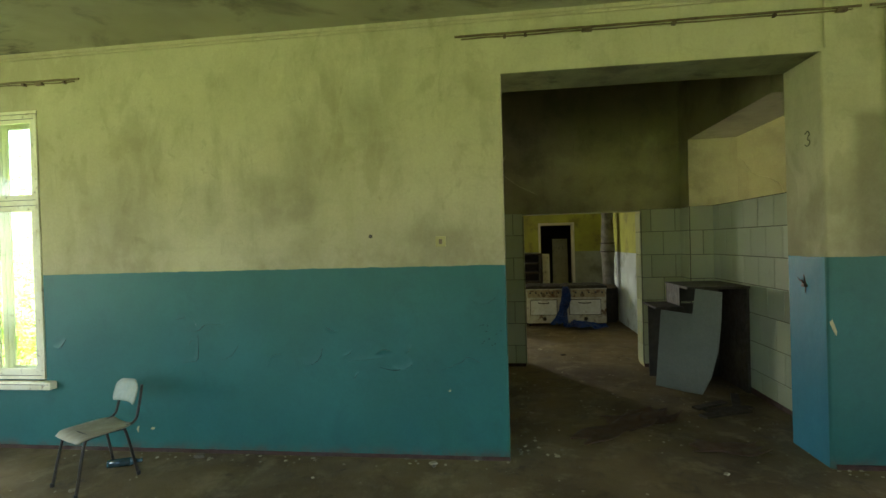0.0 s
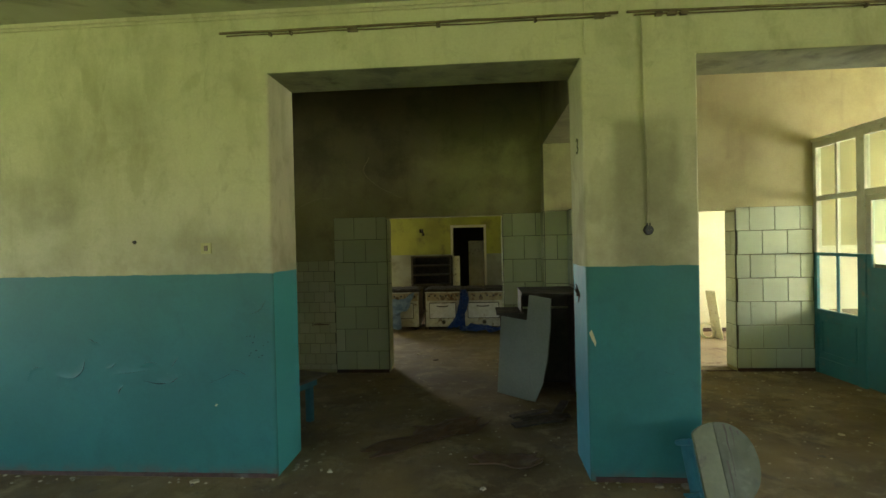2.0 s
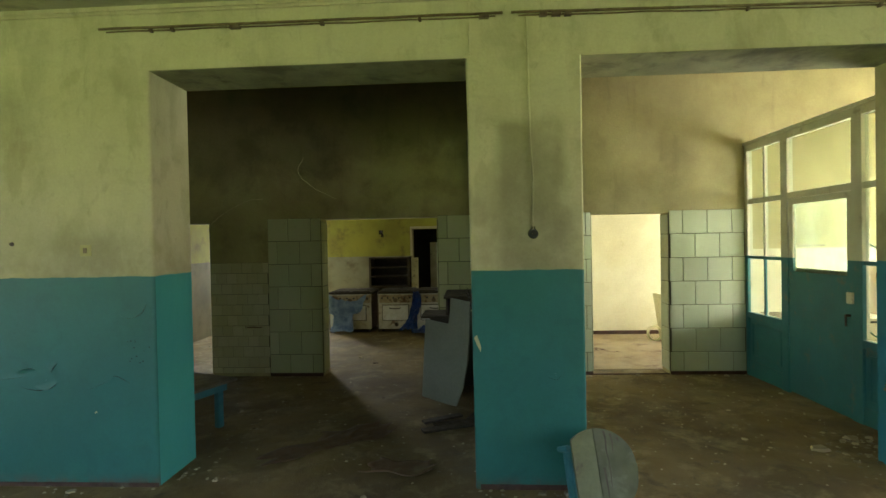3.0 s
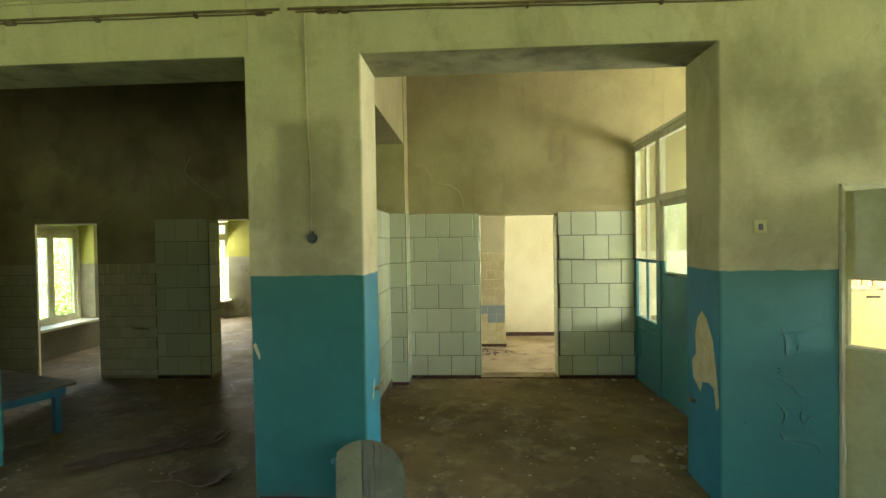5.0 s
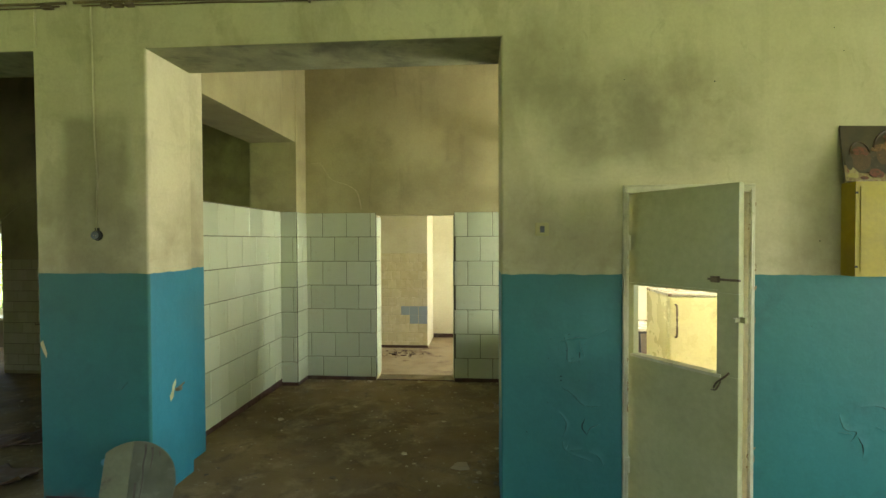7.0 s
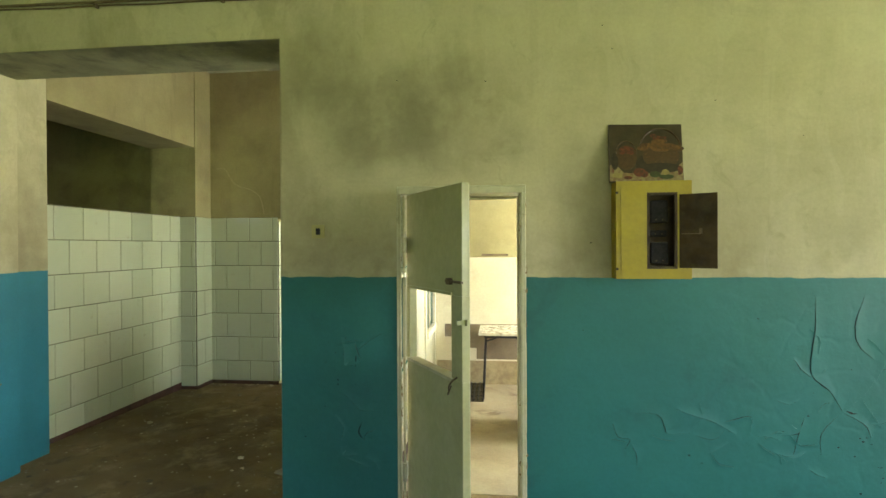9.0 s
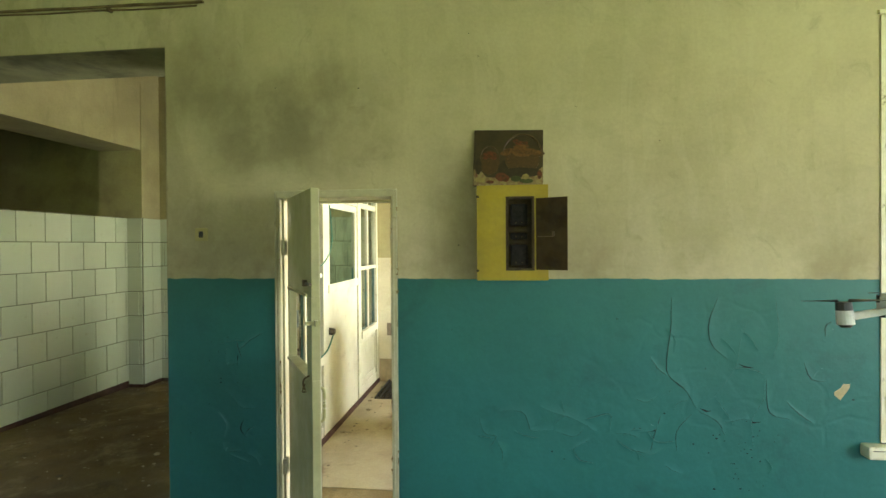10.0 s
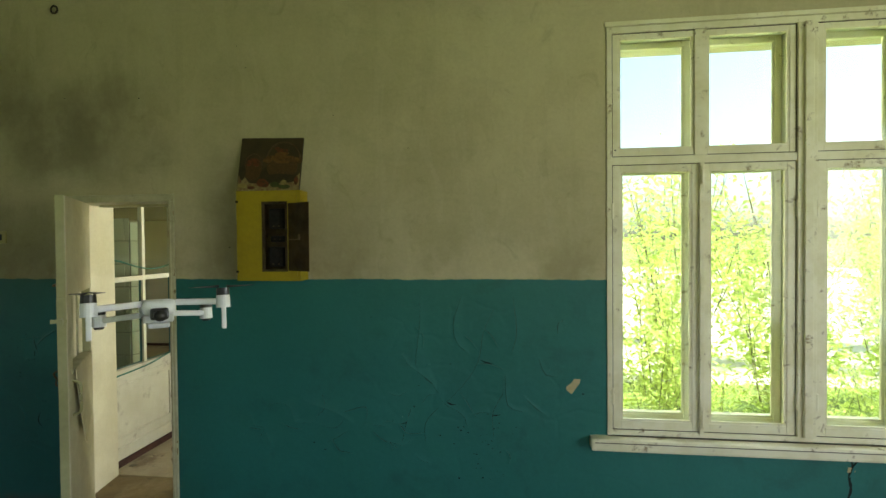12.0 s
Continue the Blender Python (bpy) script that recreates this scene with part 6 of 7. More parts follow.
def dark_rack():
    r = thing("shelf_rack", pose(-0.13, 12.45, DROP), "dark empty kitchen shelf rack against the wall", "shelf")
    w = 0.98
    for x in (0, w - 0.05):
        boxes("side", DARK_WOOD, r, (x, x + 0.05, 0, 0.50, 0, 1.50), bevel=0.004)
    for z in (0.1, 0.78, 1.02, 1.24, 1.46):
        boxes("shelf", DARK_WOOD, r, (0.05, w - 0.05, 0.0, 0.48, z, z + 0.03))
    boxes("back", HOB, r, (0.05, w - 0.05, 0.481, 0.50, 0.1, 1.49))
    bm = bmesh.new()
    box(bm, 0.0, 0.17, 0, 0.03, 0, 1.48, 0.004)
    ob = part("board", bm, WINDOW_PAINT)
    ob.matrix_world = pose(0.88, 12.55, DROP, -3, 0, 0)
    tagged(ob, "cream painted board leaning beside the rack", "board")
    return r


dark_rack()


def end_door():
    d = tagged(new("door_2"), "cream door half open beyond the kitchen doorway", "door", kind="structure")
    boxes("door_frame", CREAM, d, (0.82, 0.875, 12.985, 13.29, DROP, 2.12), (1.655, 1.71, 12.985, 13.29, DROP, 2.12), (0.82, 1.71, 12.985, 13.29, 2.12, 2.18))
    boxes("leaf", WINDOW_PAINT, d, (1.24, 1.64, 13.9, 13.94, DROP, 1.78), bevel=0.004)
    return d


end_door()


def flue_boiler():
    b = thing("boiler", pose(2.20, 11.35, DROP), "dark sooty boiler with a flue lagged in grey cloth", "boiler")
    bm = bmesh.new()
    rod(bm, (0, 0, 0.04), (0, 0, 0.74), 0.19, 0.19, 24)
    rod(bm, (0, 0, 0.0), (0, 0, 0.04), 0.16, 0.16, 24)
    part("drum", bm, HOB, b)
    bm = bmesh.new()
    rod(bm, (0, 0, 0.74), (0, 0, 0.82), 0.19, 0.12, 24)
    part("shoulder", bm, GRIME, b)
    bm = bmesh.new()
    rings = []
    for i in range(34):
        z = 0.82 + 2.49 * i / 33
        swell = 0.128 + 0.020 * noise.noise(Vector((1.3, 0, z * 6))) + (0.03 if 1.50 < z < 1.72 else 0.0)
        rings.append([bm.verts.new((swell * (1 + 0.10 * noise.noise(Vector((math.cos(a) * 2, math.sin(a) * 2, z * 5)))) * math.cos(a), swell * math.sin(a), z)) for a in [2 * math.pi * k / 18 for k in range(18)]])
    for p, q in zip(rings, rings[1:]):
        for k in range(18):
            bm.faces.new((p[k], p[(k + 1) % 18], q[(k + 1) % 18], q[k]))
    f = part("flue", bm, surface("sooty_lagging", (0.20, 0.19, 0.155), (0.12, 0.11, 0.085), 6, 0.9, bump=0.6, depth=0.01, dirt=(0.05, 0.045, 0.03)), b, "flue pipe lagged with grey cloth", True)
    for z in (1.52, 1.70):
        bm = bmesh.new()
        rod(bm, (0, 0, z), (0, 0, z + 0.025), 0.162, 0.162, 18)
        part("tie", bm, DARK_METAL, f, "wire tie round the lagging")
    return b


flue_boiler()



def wall_lamp():
    l = thing("wall_lamp", pose(0.08, 13.0, 2.05), "dark broken lamp bracket on the yellow kitchen wall", "lamp")
    boxes("plate", MATTE, l, (-0.05, 0.05, -0.02, -0.001, -0.05, 0.05), bevel=0.006)
    bm = bmesh.new()
    tube(bm, bend([(0, -0.02, 0.0), (0.02, -0.09, 0.03), (0.05, -0.13, 0.0), (0.06, -0.14, -0.05)]), 0.014)
    part("arm", bm, DARK_METAL, l)
    bm = bmesh.new()
    rod(bm, (0.06, -0.14, -0.05), (0.06, -0.14, -0.12), 0.026, 0.034, 14)
    part("socket", bm, MATTE, l, "empty black bulb socket")
    return l


wall_lamp()

# ---- the side room behind the door ----


def refrigerator():
    f = thing("refrigerator", pose(7.01, 5.50, 0), "old cream refrigerator with a long bow handle", "refrigerator")
    boxes("body", FRIDGE, f, (0, 0.62, 0.045, 0.62, 0.07, 1.26), bevel=0.015)
    d = boxes("door", FRIDGE, f, (0.0, 0.62, -0.02, 0.043, 0.10, 1.255), bevel=0.014)
    bm = bmesh.new()
    tube(bm, bend([(0.05, -0.02, 1.19), (0.05, -0.055, 1.17), (0.05, -0.06, 1.05), (0.05, -0.055, 0.92), (0.05, -0.02, 0.90)]), 0.009)
    part("handle", bm, GRIME, d, "worn metal bow handle")
    boxes("badge", DARK_METAL, d, (0.44, 0.56, -0.026, -0.0205, 1.195, 1.215), label="dark name plate")
    boxes("lid", ENAMEL, f, (-0.005, 0.625, 0.0, 0.625, 1.261, 1.285), bevel=0.006, label="white top")
    for x in (0.05, 0.53):
        for y in (0.08, 0.54):
            boxes("foot", BLACK, f, (x, x + 0.04, y, y + 0.04, 0, 0.07))
    return f


refrigerator()


def slatted_crate():
    c = thing("slatted_screen", pose(7.55, 7.22, 0), "orange-brown slatted wooden screen against the wall", "screen")
    for i in range(11):
        boxes("slat", ORANGE_WOOD, c, (0.02 + i * 0.125, 0.085 + i * 0.125, -0.02, 0.0, 0.05, 1.42), bevel=0.003)
    for z in (0.2, 1.2):
        boxes("rail", ORANGE_WOOD, c, (0, 1.40, 0.001, 0.03, z, z + 0.06))
    for x in (0.03, 1.32):
        boxes("foot", ORANGE_WOOD, c, (x, x + 0.05, -0.05, 0.06, 0, 0.05))
    return c


slatted_crate()


def small_table():
    t = thing("table", pose(6.60, 6.66, 0), "small table with a chipped white top on black legs", "table")
    boxes("top", ENAMEL, t, (0, 0.75, 0, 0.6, 0.735, 0.765), bevel=0.006)
    for y in (0.06, 0.52):
        boxes("rail", BLACK, t, (0.06, 0.69, y, y + 0.02, 0.70, 0.735))
    for x, y, dx, dy in ((0.08, 0.07, -0.03, -0.02), (0.67, 0.07, 0.03, -0.02), (0.08, 0.53, -0.03, 0.02), (0.67, 0.53, 0.03, 0.02)):
        bm = bmesh.new()
        tube(bm, [(x, y, 0.70), (x + dx, y + dy, 0.0)], 0.012)
        part("leg", bm, BLACK, t)
    bm = bmesh.new()
    tube(bm, [(0.08, 0.07, 0.66), (0.2, 0.07, 0.70)], 0.008)
    part("brace", bm, BLACK, t)
    return t


small_table()


def floor_grate():
    g = thing("floor_grate", pose(6.16, 6.62, 0), "black metal grating lying on the floor", "grating")
    for i in range(10):
        boxes("bar", BLACK, g, (0.012 + i * 0.052, 0.022 + i * 0.052, 0.0, 0.74, 0.012, 0.034))
    for j in range(14):
        boxes("cross_bar", BLACK, g, (0.0, 0.50, 0.01 + j * 0.055, 0.022 + j * 0.055, 0.0, 0.0115))
    return g


floor_grate()
# broken-away tiling low on the side room's wall
ob = slab("bare_patch", [(0.22, 0.76), (1.6, 0.76), (1.6, 0.32), (0.62, 0.32), (0.62, 0.46), (0.33, 0.46), (0.33, 0.60), (0.22, 0.60)], 0.003, BROWN_TILE, rear_wall, "brown patch where the tiles have gone")
ob.matrix_world = pose(5.93, R - 0.0045, 0)
ob = slab("bare_patch", [(0.08, 0.30), (1.6, 0.30), (1.6, 0.0), (0.08, 0.0)], 0.003, surface("rough_footing", (0.36, 0.30, 0.17), (0.24, 0.19, 0.11), 6, 0.95, dirt=(0.14, 0.10, 0.05)), rear_wall, "rough stained footing")
ob.matrix_world = pose(5.97, R - 0.0045, 0)
bm = wall_mesh("x", 6.036, 9.1, R - 0.002, R + 0.0, 0.0, 1.6)
part("lime_coat", bm, CREAM, rear_wall, "cream limewash of the side room")
bm = wall_mesh("x", 7.055, 9.098, WB, WB + 0.003, 0.005, 4.0)
part("lime_coat", bm, CREAM, main_wall, "cream limewash of the side room")
boxes("rail", GRIME, None, (6.62, 6.95, R - 0.05, R - 0.03, 1.62, 1.645))["label"] = "short rusty towel rail on the wall"

# ---- the back room ----
bm = bmesh.new()
box(bm, -0.012, 0.012, -0.13, 0.13, 0, 0.86, 0.003)
ob = tagged(part("board", bm, WINDOW_PAINT), "pale painted board leaning in the corner of the back room", "board")
ob.matrix_world = pose(5.76, 9.62, DROP, 0, -9, 12)
bm = bmesh.new()
for i, (r, y) in enumerate(((0.125, 0.0), (0.118, 0.024), (0.128, 0.046))):
    tube(bm, [(r * math.cos(a), y + 0.006 * math.sin(3 * a), 0.137 + r * math.sin(a)) for a in [2 * math.pi * k / 26 for k in range(27)]], 0.012, 7)
ob = tagged(part("hose_coil", bm, WINDOW_PAINT, None, "", True), "coil of pale hose leaning by the board", "hose")
ob.matrix_world = pose(5.60, 9.60, DROP, -6, 0, 10)
boxes("ledge", CREAM, bpy.data.objects["wall_back_room"], (4.42, 7.6, 10.268, 10.2795, 1.50, 1.513), label="thin raised line along the wall")

# ---- last marks on the hall's walls ----
bm = bmesh.new()
tube(bm, bend([(0.0, -0.003, 0.075), (0.025, -0.004, 0.088), (0.042, -0.003, 0.07), (0.022, -0.003, 0.045), (0.046, -0.003, 0.024), (0.024, -0.004, 0.0), (-0.002, -0.003, 0.012)]), 0.0028, 5)
ob = part("painted_numeral", bm, surface("faded_ink", (0.09, 0.095, 0.05), (0.15, 0.15, 0.08), 40, 0.9), main_wall, "thin dark painted numeral")
ob.matrix_world = pose(2.3175, 4.25, 2.40, 0, 0, -90) @ Matrix.Scale(1.3, 4)
bare_patch([(-0.035, -0.05), (-0.005, -0.075), (0.03, -0.06), (0.012, 0.01), (0.02, 0.075), (-0.02, 0.03)], pose(2.339, 4.307, 1.328, 0, 0, -90), "torn chip of bare plaster round a peg")
paint_crack([(11.03, 0.575), (10.99, 0.53), (10.965, 0.47)], 1, 0.02, 0.04, 0.012)
paint_crack([(9.99, 0.575), (9.992, 0.555), (9.99, 0.54)], 1, 0.01, 0.03, 0.006)
bare_patch([(-0.02, 0.05), (0.0, 0.0), (0.025, -0.05), (0.03, -0.02), (0.015, 0.03), (0.0, 0.07)], pose(2.36, W - 0.0025, 1.03), "chip of bare plaster on the pier's edge")


def wall_ring(x, z):
    r = thing("wall_ring", pose(x, W, z), "small iron ring hanging from a wall hook", "ring")
    bm = bmesh.new()
    rod(bm, (0, -0.0005, 0.02), (0, -0.03, 0.025), 0.005, sides=8)
    part("pin", bm, DARK_METAL, r)
    bm = bmesh.new()
    tube(bm, [(0.024 * math.cos(a), -0.024, 0.024 * math.sin(a)) for a in [2 * math.pi * k / 20 for k in range(21)]], 0.0055, 7)
    part("ring", bm, DARK_METAL, r)


wall_ring(6.17, 3.33)

bm = bmesh.new()
rod(bm, (0, -0.0005, 0), (0, -0.006, 0), 0.016, 0.014, 14)
rod(bm, (0, -0.006, 0), (0.002, -0.024, 0.004), 0.006, 0.005, 8)
ob = tagged(part("nail", bm, DARK_METAL), "rusty nail stump with a washer in the plaster", "nail")
ob.matrix_world = pose(-1.087, W, 1.81)

# ---- the hovering quadcopter ----


def quadcopter():
    q = thing("drone", pose(8.380, 2.025, 1.652, 0, -5, -50) @ Matrix.Scale(0.91, 4), "white folding quadcopter drone hovering in the hall", "drone")
    bm = bmesh.new()
    v = box(bm, -0.072, 0.075, -0.036, 0.036, -0.012, 0.030, 0.011)
    for p in bm.verts:
        if p.co.x > 0.03:
            p.co.z -= 0.010 * ((p.co.x - 0.03) / 0.045) if p.co.z > 0 else 0
            p.co.y *= 1 - 0.12 * ((p.co.x - 0.03) / 0.045)
        if p.co.x < -0.05 and p.co.z > 0:
            p.co.z -= 0.008
    part("body", bm, SHELL, q, "", True)
    boxes("belly", surface("light_grey_plastic", (0.50, 0.52, 0.54), (0.44, 0.46, 0.48), 20, 0.4), q, (-0.066, 0.045, -0.031, 0.031, -0.030, -0.0125), bevel=0.005, label="light grey battery bay")
    for i in range(4):
        boxes("vent", BLACK, q, (-0.03 + i * 0.016, -0.022 + i * 0.016, -0.0318, -0.0312, -0.026, -0.016))
    boxes("belly_plate", bpy.data.materials["light_grey_plastic"], q, (0.012, 0.05, -0.022, 0.022, -0.042, -0.0305), bevel=0.004)
    for x in (-0.04, -0.01):
        bm = bmesh.new()
        rod(bm, (x, -0.012, -0.0305), (x, -0.012, -0.036), 0.006)
        part("sensor", bm, BLACK, q)
    for sy in (-1, 1):
        for front in (True, False):
            if front:
                root, tip, z = (0.045, sy * 0.034, 0.014), (0.102, sy * 0.126, 0.010), 0.010
            else:
                root, tip, z = (-0.055, sy * 0.030, -0.014), (-0.104, sy * 0.116, -0.022), -0.022
            bm = bmesh.new()
            a, b = Vector(root), Vector(tip)
            d = (b - a)
            turn = d.to_track_quat("X", "Z").to_matrix().to_4x4()
            box(bm, 0, d.length, -0.008, 0.008, -0.007, 0.007, 0.004, Matrix.Translation(a) @ turn)
            arm = part("arm", bm, SHELL, q)
            bm = bmesh.new()
            rod(bm, (b.x, b.y, z - 0.014), (b.x, b.y, z + 0.014), 0.0155, 0.0145, 18)
            part("motor_mount", bm, SHELL, arm)
            bm = bmesh.new()
            rod(bm, (b.x, b.y, z + 0.0142), (b.x, b.y, z + 0.031), 0.0145, 0.0135, 18)
            part("motor", bm, BLACK, arm, "black motor can")
            ang = radians(35 if front else 70) + sy
            for k in (0, math.pi):
                bm = bmesh.new()
                n = 10
                rows = []
                for i in range(n + 1):
                    s = i / n
                    r = 0.008 + 0.062 * s
                    ch = 0.0085 * (0.55 + 1.2 * s * (1 - s) * 1.6) * (1 - 0.75 * max(0, s - 0.75) / 0.25)
                    c, e = math.cos(ang + k), math.sin(ang + k)
                    tw = 0.0025 * (1 - s)
                    rows.append((bm.verts.new((b.x + c * r - e * ch, b.y + e * r + c * ch, z + 0.034 + tw)), bm.verts.new((b.x + c * r + e * ch, b.y + e * r - c * ch, z + 0.034 - tw))))
                for p0, p1 in zip(rows, rows[1:]):
                    bm.faces.new((p0[0], p1[0], p1[1], p0[1]))
                bl = part("propeller_blade", bm, BLACK, arm)
                m = bl.modifiers.new("thick", "SOLIDIFY")
                m.thickness = 0.001
            if front:
                bm = bmesh.new()
                box(bm, -0.005, 0.005, -0.005, 0.005, -0.050, 0.0, 0.003, Matrix.Translation((b.x + 0.004, b.y, z - 0.012)))
                part("landing_leg", bm, SHELL, arm)
                boxes("light_strip", DARK_METAL, arm, (b.x - 0.028, b.x - 0.014, b.y - sy * 0.022 - 0.002, b.y - sy * 0.022 + 0.002, z - 0.003, z + 0.004))
            else:
                bm = bmesh.new()
                rod(bm, (b.x, b.y, z - 0.0142), (b.x, b.y, z - 0.020), 0.012, 0.009, 14)
                part("foot", bm, BLACK, arm)
    bm = bmesh.new()
    box(bm, 0.066, 0.092, -0.018, 0.018, -0.022, 0.004, 0.006)
    g = part("gimbal", bm, BLACK, q, "black camera gimbal")
    bm = bmesh.new()
    rod(bm, (0.092, 0, -0.012), (0.112, 0, -0.012), 0.0125, 0.0125, 18)
    part("lens_barrel", bm, BLACK, g, "", True)
    return q


quadcopter()

# ---- dirt and rubble ----


def crumbs(name, count, place, size, material, label, seed):
    """Many small broken chips in one mesh."""
    r = random.Random(seed)
    verts, faces = [], []
    for _ in range(count):
        x, y = place(r)
        s = size * r.uniform(0.35, 1.0) * (1 + 1.4 * (r.random() < 0.06))
        a, h = r.uniform(0, 6.28), s * r.uniform(0.15, 0.5)
        k = len(verts)
        pts = [(math.cos(a + i * 1.26) * s * r.uniform(0.6, 1.1), math.sin(a + i * 1.26) * s * r.uniform(0.5, 1.0)) for i in range(5)]
        z = 0.0 if x > 6.04 and y < R else ground_at(y)
        verts += [(x + p, y + q, z + 0.001) for p, q in pts] + [(x + p * 0.8, y + q * 0.8, z + h * r.uniform(0.7, 1.2)) for p, q in pts]
        faces += [(k + i, k + (i + 1) % 5, k + 5 + (i + 1) % 5, k + 5 + i) for i in range(5)] + [(k + 5, k + 6, k + 7, k + 8, k + 9)]
    data = bpy.data.meshes.new(name)
    data.from_pydata(verts, [], faces)
    data.materials.append(material)
    return tagged(new(name, data), label, "rubble", kind="stuff")


def chip_mat():
    k = Mat("plaster_chip", 0.9)
    return k.done(k.mix(k.island(), (0.42, 0.37, 0.24), (0.10, 0.08, 0.05)))


CHIP = chip_mat()


def along_walls(r):
    x0, x1, y = r.choice(((-4, 0, W - 0.02), (-4, 0, W - 0.02), (2.36, 3.12, W - 0.02), (5.46, 6.2, W - 0.02), (3.0, 3.9, R - 0.03), (3.95, 5.0, R - 0.02), (5.0, 5.95, R - 0.03), (-0.5, 0.25, R - 0.03)))
    return r.uniform(x0, x1), y - abs(r.gauss(0, 0.06))


def bay_floor(r):
    return r.uniform(2.9, 5.9), r.uniform(4.1, 7.3)


def left_floor(r):
    return r.uniform(-1.2, 2.6), r.uniform(4.1, 7.2)


def heap(r):
    return 5.62 + r.gauss(0, 0.16), 4.75 + r.gauss(0, 0.22)


def side_room(r):
    return 6.12 + abs(r.gauss(0, 0.14)), r.uniform(4.6, 7.3)


def hall(r):
    return r.uniform(-4, 4.5), r.uniform(2.2, 4.0)


def kitchen_floor(r):
    return r.uniform(-2.5, 2.3), r.uniform(7.7, 10.6)


crumbs("wall_foot_crumbs", 180, along_walls, 0.022, CHIP, "plaster crumbs along the foot of the walls", 1)
crumbs("floor_crumbs", 420, bay_floor, 0.016, CHIP, "plaster crumbs scattered over the floor", 2)
crumbs("floor_crumbs", 330, left_floor, 0.018, CHIP, "plaster crumbs scattered over the floor", 3)
crumbs("plaster_heap", 80, heap, 0.036, CHIP, "broken plaster lumps beside the wall", 4)
crumbs("floor_crumbs", 160, side_room, 0.018, CHIP, "paint flakes fallen along the partition", 5)
crumbs("floor_crumbs", 200, hall, 0.014, CHIP, "plaster crumbs scattered over the floor", 6)
crumbs("floor_crumbs", 220, kitchen_floor, 0.022, CHIP, "dark litter on the kitchen floor", 7)
crumbs("rust_litter", 90, lambda r: (4.1 + r.gauss(0, 0.18), 8.9 + r.gauss(0, 0.12)), 0.03, SKIRT, "reddish brick crumbs on the floor", 8)
crumbs("threshold_crumbs", 16, lambda r: (0.05 + abs(r.gauss(0, 0.1)), 4.15 + abs(r.gauss(0, 0.12))), 0.028, CHIP, "pale plaster lumps at the foot of the opening", 9)

# a bottle under the chair
bm = bmesh.new()
rod(bm, (0, 0, 0.035), (0, 0.17, 0.035), 0.033, 0.033, 16)
rod(bm, (0, 0.17, 0.035), (0, 0.22, 0.035), 0.033, 0.013, 16)
rod(bm, (0, 0.22, 0.035), (0, 0.25, 0.035), 0.013, 0.013, 12)
k = Mat("blue_bottle", 0.15)
ob = tagged(part("bottle", bm, k.done((0.03, 0.07, 0.075)), None, "", True), "crushed bluish plastic bottle lying under the chair", "bottle")
ob.matrix_world = pose(-3.22, 3.70, 0, 0, 0, -68)

# ---- out of doors ----


def grass():
    k = Mat("grass", 0.9)
    c = k.mix(k.step(k.noise(0.5, 6), 0.35, 0.68), (0.12, 0.19, 0.03), (0.22, 0.26, 0.06))
    c = k.mix(k.step(k.noise(9, 5), 0.4, 0.7), c, (0.09, 0.14, 0.02))
    k.bump(k.noise(20, 5), 0.8, 0.05)
    return k.done(c)


bm = bmesh.new()
bmesh.ops.create_grid(bm, x_segments=40, y_segments=40, size=600)
for v in bm.verts:
    v.co.z = -0.55
tagged(part("ground", bm, grass()), "rough sunlit grass round the building", "ground", kind="structure")


bm = bmesh.new()
box(bm, 8.0, 34.0, 9.5, 44.0, -0.56, -0.545)
structure("yard", bm, surface("pale_gravel", (0.52, 0.49, 0.40), (0.44, 0.41, 0.32), 1.5, 0.95, grain=30, dirt=(0.36, 0.36, 0.20)), "pale sunlit gravel yard behind the shrubs", "ground")


def leaf_mat():
    k = Mat("leaf", 0.5)
    c = k.mix(k.island(), (0.32, 0.41, 0.09), (0.48, 0.54, 0.16))
    k.b.inputs["Transmission Weight"].default_value = 0.0
    nt = k.nt
    tr, mx = nt.nodes.new("ShaderNodeBsdfTranslucent"), nt.nodes.new("ShaderNodeMixShader")
    mx.inputs[0].default_value = 0.45
    nt.links.new(k.mix(k.island(), (0.58, 0.70, 0.18), (0.72, 0.80, 0.26)), tr.inputs[0])
    nt.links.new(k.b.outputs[0], mx.inputs[1])
    nt.links.new(tr.outputs[0], mx.inputs[2])
    nt.links.new(mx.outputs[0], nt.nodes["Material Output"].inputs[0])
    return k.done(c)


LEAF, BARK = leaf_mat(), surface("bark", (0.13, 0.10, 0.065), (0.09, 0.07, 0.045), 14, 0.9)


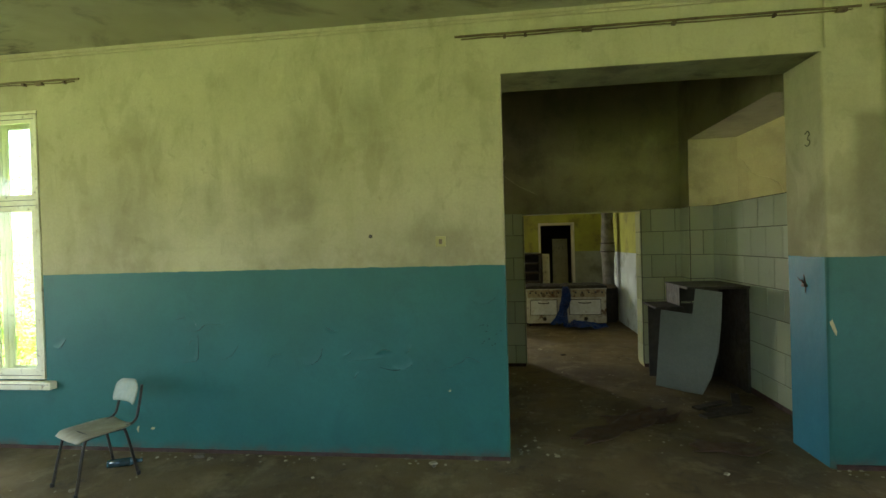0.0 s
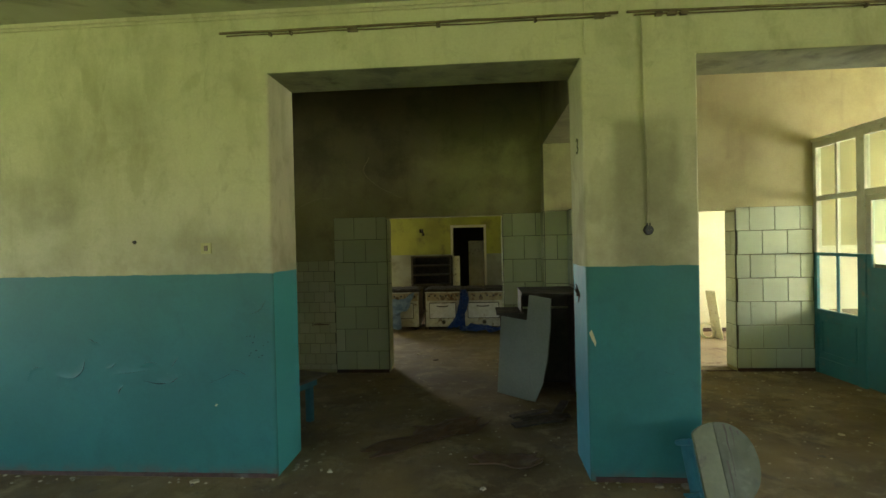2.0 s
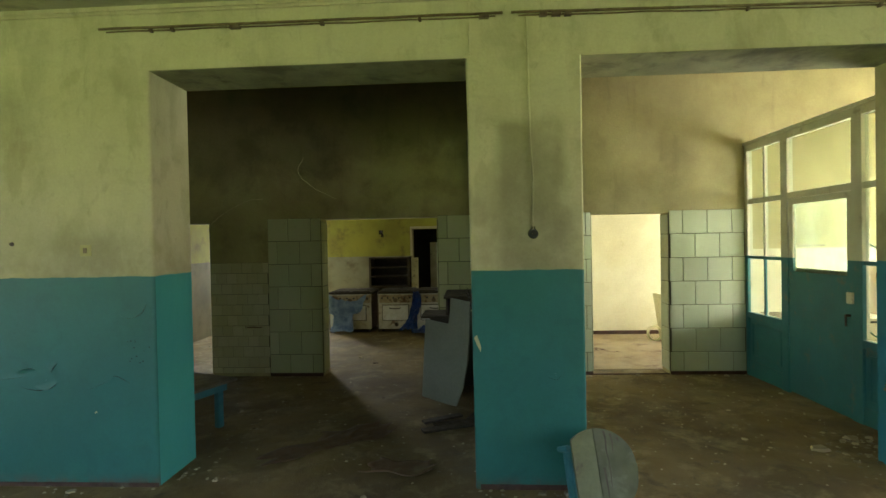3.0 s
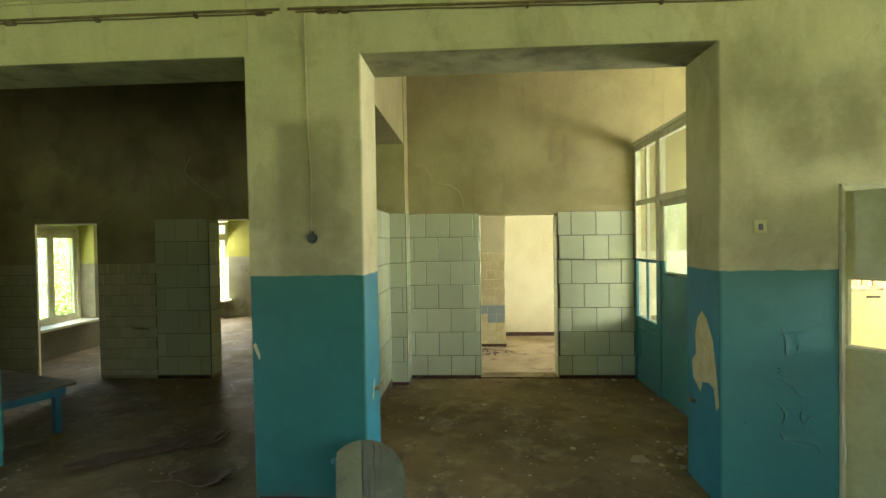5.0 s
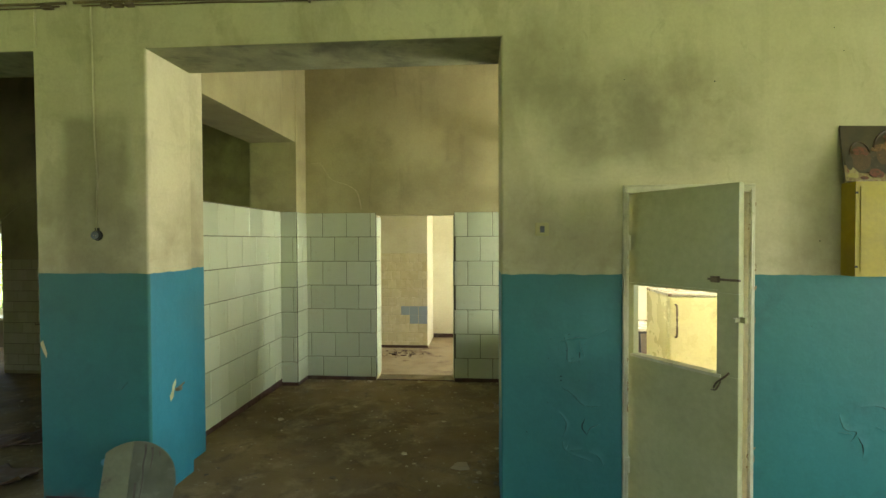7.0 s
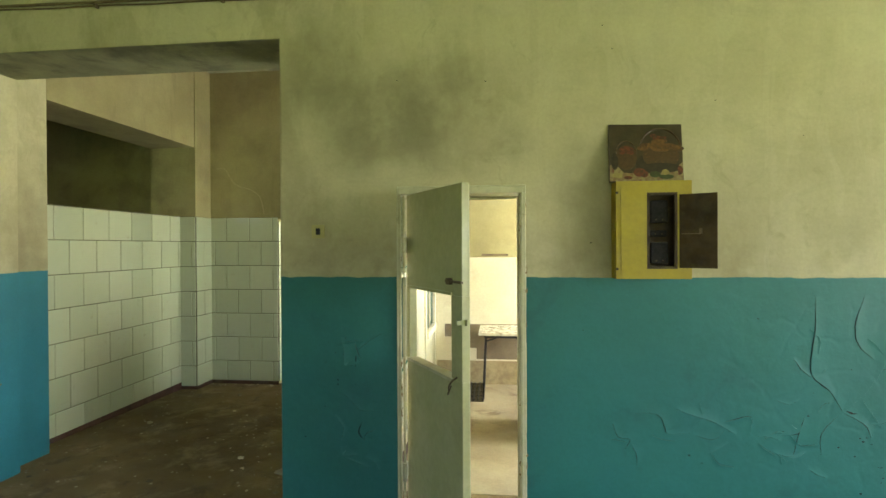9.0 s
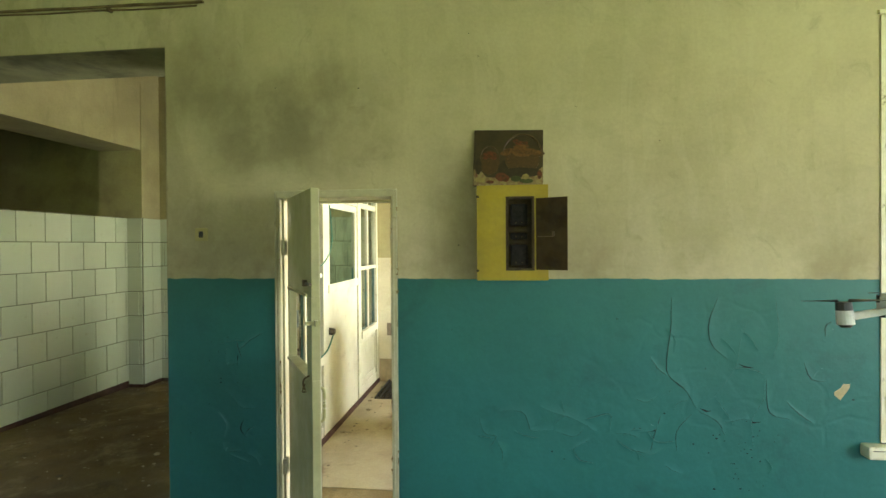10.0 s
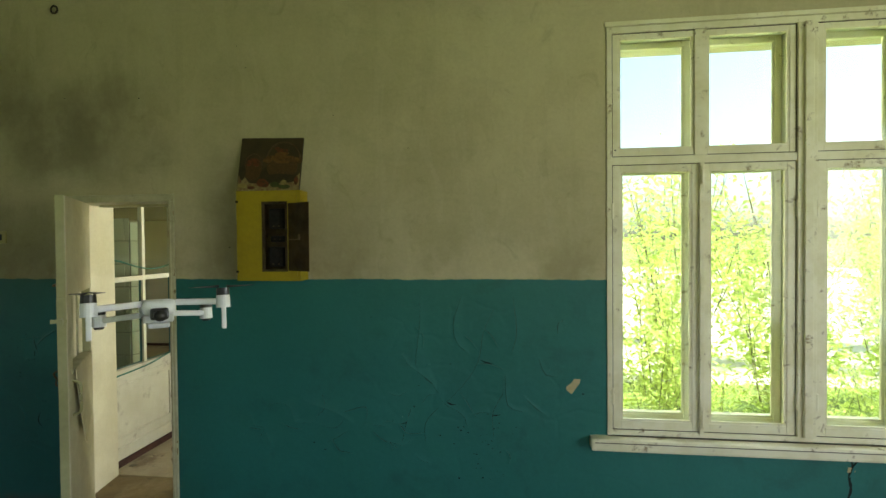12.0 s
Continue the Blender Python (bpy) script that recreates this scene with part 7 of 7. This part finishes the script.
def shrub(seed, m, tall, wide, label, leaves=1500):
    r = random.Random(seed)
    s = thing("shrub", m, label, "shrub", "shrubs outside the windows")
    bm = bmesh.new()
    tips = []
    for i in range(9):
        a, out = r.uniform(0, 6.28), wide * r.uniform(0.25, 0.9)
        top = Vector((math.cos(a) * out, math.sin(a) * out, tall * r.uniform(0.65, 1.0)))
        root = Vector((r.uniform(-0.12, 0.12), r.uniform(-0.12, 0.12), 0))
        mid = root.lerp(top, 0.5) + Vector((r.uniform(-0.12, 0.12), r.uniform(-0.12, 0.12), 0.08))
        line = bend([root, mid, top], 5)
        tube(bm, line, 0.0045, 5)
        tips += line[1:] + line[1:4]
        for _ in range(5):
            b = r.choice(line[2:])
            e = b + Vector((r.uniform(-0.4, 0.4), r.uniform(-0.4, 0.4), r.uniform(0.02, 0.4)))
            tube(bm, [b, b.lerp(e, 0.5) + Vector((0, 0, 0.03)), e], 0.003, 4)
            tips += [b.lerp(e, 0.4), b.lerp(e, 0.7), e]
    part("stems", bm, BARK, s)
    verts, faces = [], []
    for _ in range(leaves):
        c = r.choice(tips) + Vector((r.gauss(0, 0.15), r.gauss(0, 0.15), r.gauss(0, 0.13)))
        q = Euler((r.uniform(-0.9, 0.9), r.uniform(-0.9, 0.9), r.uniform(0, 6.28))).to_matrix()
        l = r.uniform(0.028, 0.062)
        k = len(verts)
        for p in ((-l, 0, 0), (-l * 0.1, l * 0.5, 0.012), (l, 0, -0.012), (-l * 0.1, -l * 0.5, 0.012)):
            verts.append(c + q @ Vector(p))
        faces.append((k, k + 1, k + 2, k + 3))
    data = bpy.data.meshes.new("crown")
    data.from_pydata(verts, [], faces)
    data.materials.append(LEAF)
    new("crown", data).parent = s
    return s


first = [shrub(11, pose(11.2, 7.4, -0.55), 3.1, 1.0, "sunlit green shrub with thin stems", 1500), shrub(12, pose(12.9, 7.9, -0.55), 3.4, 1.05, "sunlit green shrub with thin stems", 1500), shrub(13, pose(10.1, 8.0, -0.55), 2.7, 0.95, "low leafy green shrub", 1500)]
for i, (src, x, y, s, turn) in enumerate(((2, 10.2, 5.75, 0.42, 15), (0, 10.95, 5.85, 0.38, 110), (2, 11.75, 5.7, 0.44, 200), (1, 12.5, 6.0, 0.40, 320), (2, 11.9, 6.7, 0.85, 77), (2, 10.6, 6.4, 0.8, 140), (2, 13.3, 6.9, 0.9, 20), (1, 14.0, 7.6, 1.0, 170), (0, 14.4, 8.6, 1.0, 60), (1, 11.9, 9.6, 1.1, 130), (2, 13.6, 10.8, 1.2, 200), (0, 15.9, 10.4, 1.2, 300), (1, 10.3, 10.9, 1.0, 20), (2, 16.8, 12.5, 1.4, 90), (0, 12.4, 12.8, 1.3, 250),
                                            (0, -5.6, 6.6, 1.0, 80), (1, -7.2, 7.0, 1.1, 210), (2, -6.4, 8.4, 1.2, 10), (1, -8.8, 8.0, 1.2, 120), (2, -9.6, 6.6, 1.1, 300), (0, -5.6, 9.6, 1.1, 190), (1, -5.4, 11.4, 1.1, 310), (2, -4.0, 15.6, 1.2, 45), (0, -2.4, 15.9, 1.2, 150))):
    copy_thing(first[src], pose(x, y, -0.55, 0, 0, turn)).scale = (s, s, s)

# ---- wall tiles ----
ROWS_Z = [-0.022, 0.24, 0.555, 0.87, 1.185, 1.50, 1.82, 2.135]
tiling(rear_wall, (3.015, R, 0), 0, 0.935, ROWS_Z, 0.32, TILE, shift=0.3, seed=1)
tiling(rear_wall, (4.977, R, 0), 0, 0.985, ROWS_Z, 0.32, TILE, shift=0.45, seed=2)
tiling(rear_wall, (-0.50, R, 0), 0, 0.752, ROWS_Z, 0.32, WARM_DIRTY_TILE, shift=0.1, seed=3)
tiling(rear_wall, (1.883, R, 0), 0, 0.525, ROWS_Z, 0.32, WARM_DIRTY_TILE, shift=0.6, seed=4)
tiling(bpy.data.objects["pilaster"], (2.805, 7.01, 0), 0, 0.21, ROWS_Z, 0.32, TILE, shift=0.0, seed=5)
tiling(bpy.data.objects["pilaster"], (2.41, 7.01, 0), 0, 0.295, ROWS_Z, 0.32, WARM_DIRTY_TILE, shift=0.0, seed=6)
tiling(bpy.data.objects["pilaster"], (3.015, 7.012, 0), 90, 0.335, ROWS_Z, 0.34, TILE, shift=0.0, seed=7)
tiling(low_wall, (2.80, 4.925, 0), 90, 2.08, ROWS_Z, 0.325, TILE, shift=0.22, seed=8)
tiling(low_wall, (2.71, 7.005, 0), -90, 2.08, ROWS_Z, 0.325, TILE, shift=0.4, seed=9)
tiling(bpy.data.objects["pilaster"], (2.41, 7.345, 0), -90, 0.33, ROWS_Z, 0.34, WARM_DIRTY_TILE, seed=21)
for x, y, turn, glaze in ((4.975, RB, -90, TILE), (3.952, R, 90, TILE), (1.88, RB, -90, WARM_DIRTY_TILE), (0.255, R, 90, WARM_DIRTY_TILE), (-1.33, RB, -90, WARM_DIRTY_TILE)):
    tiling(rear_wall, (x, y, 0), turn, 0.27, ROWS_Z[:-1] + [2.085], 0.32, glaze, seed=20)
small = [-0.02] + [0.06 + 0.147 * i for i in range(11)]
tiling(rear_wall, (-1.328, R, 0), 0, 0.825, small, 0.148, SMALL_TILE, gap=0.005, seed=10)
tiling(rear_wall, (-3.03, R, 0), 0, 0.79, small, 0.148, SMALL_TILE, gap=0.005, seed=11)
pier = bpy.data.objects["wall_back_room_pier"]
tiling(pier, (3.35, 9.33, 0), 0, 1.058, [-0.10 + 0.15 * i for i in range(12)], 0.15, YELLOW_TILE, gap=0.004, seed=12, joint=surface("pale_grout", (0.44, 0.37, 0.22), (0.36, 0.29, 0.17), 8, 0.9))
for i, (x, z) in enumerate(((4.10, 0.425), (4.25, 0.425), (4.10, 0.575), (4.25, 0.575), (3.95, 0.575))):
    ob = new("tile", tile_mesh(0.147, 0.147, BLUE_TILE))
    ob.parent = pier
    ob.matrix_world = pose(x + 0.08, 9.33 - 0.006, z)
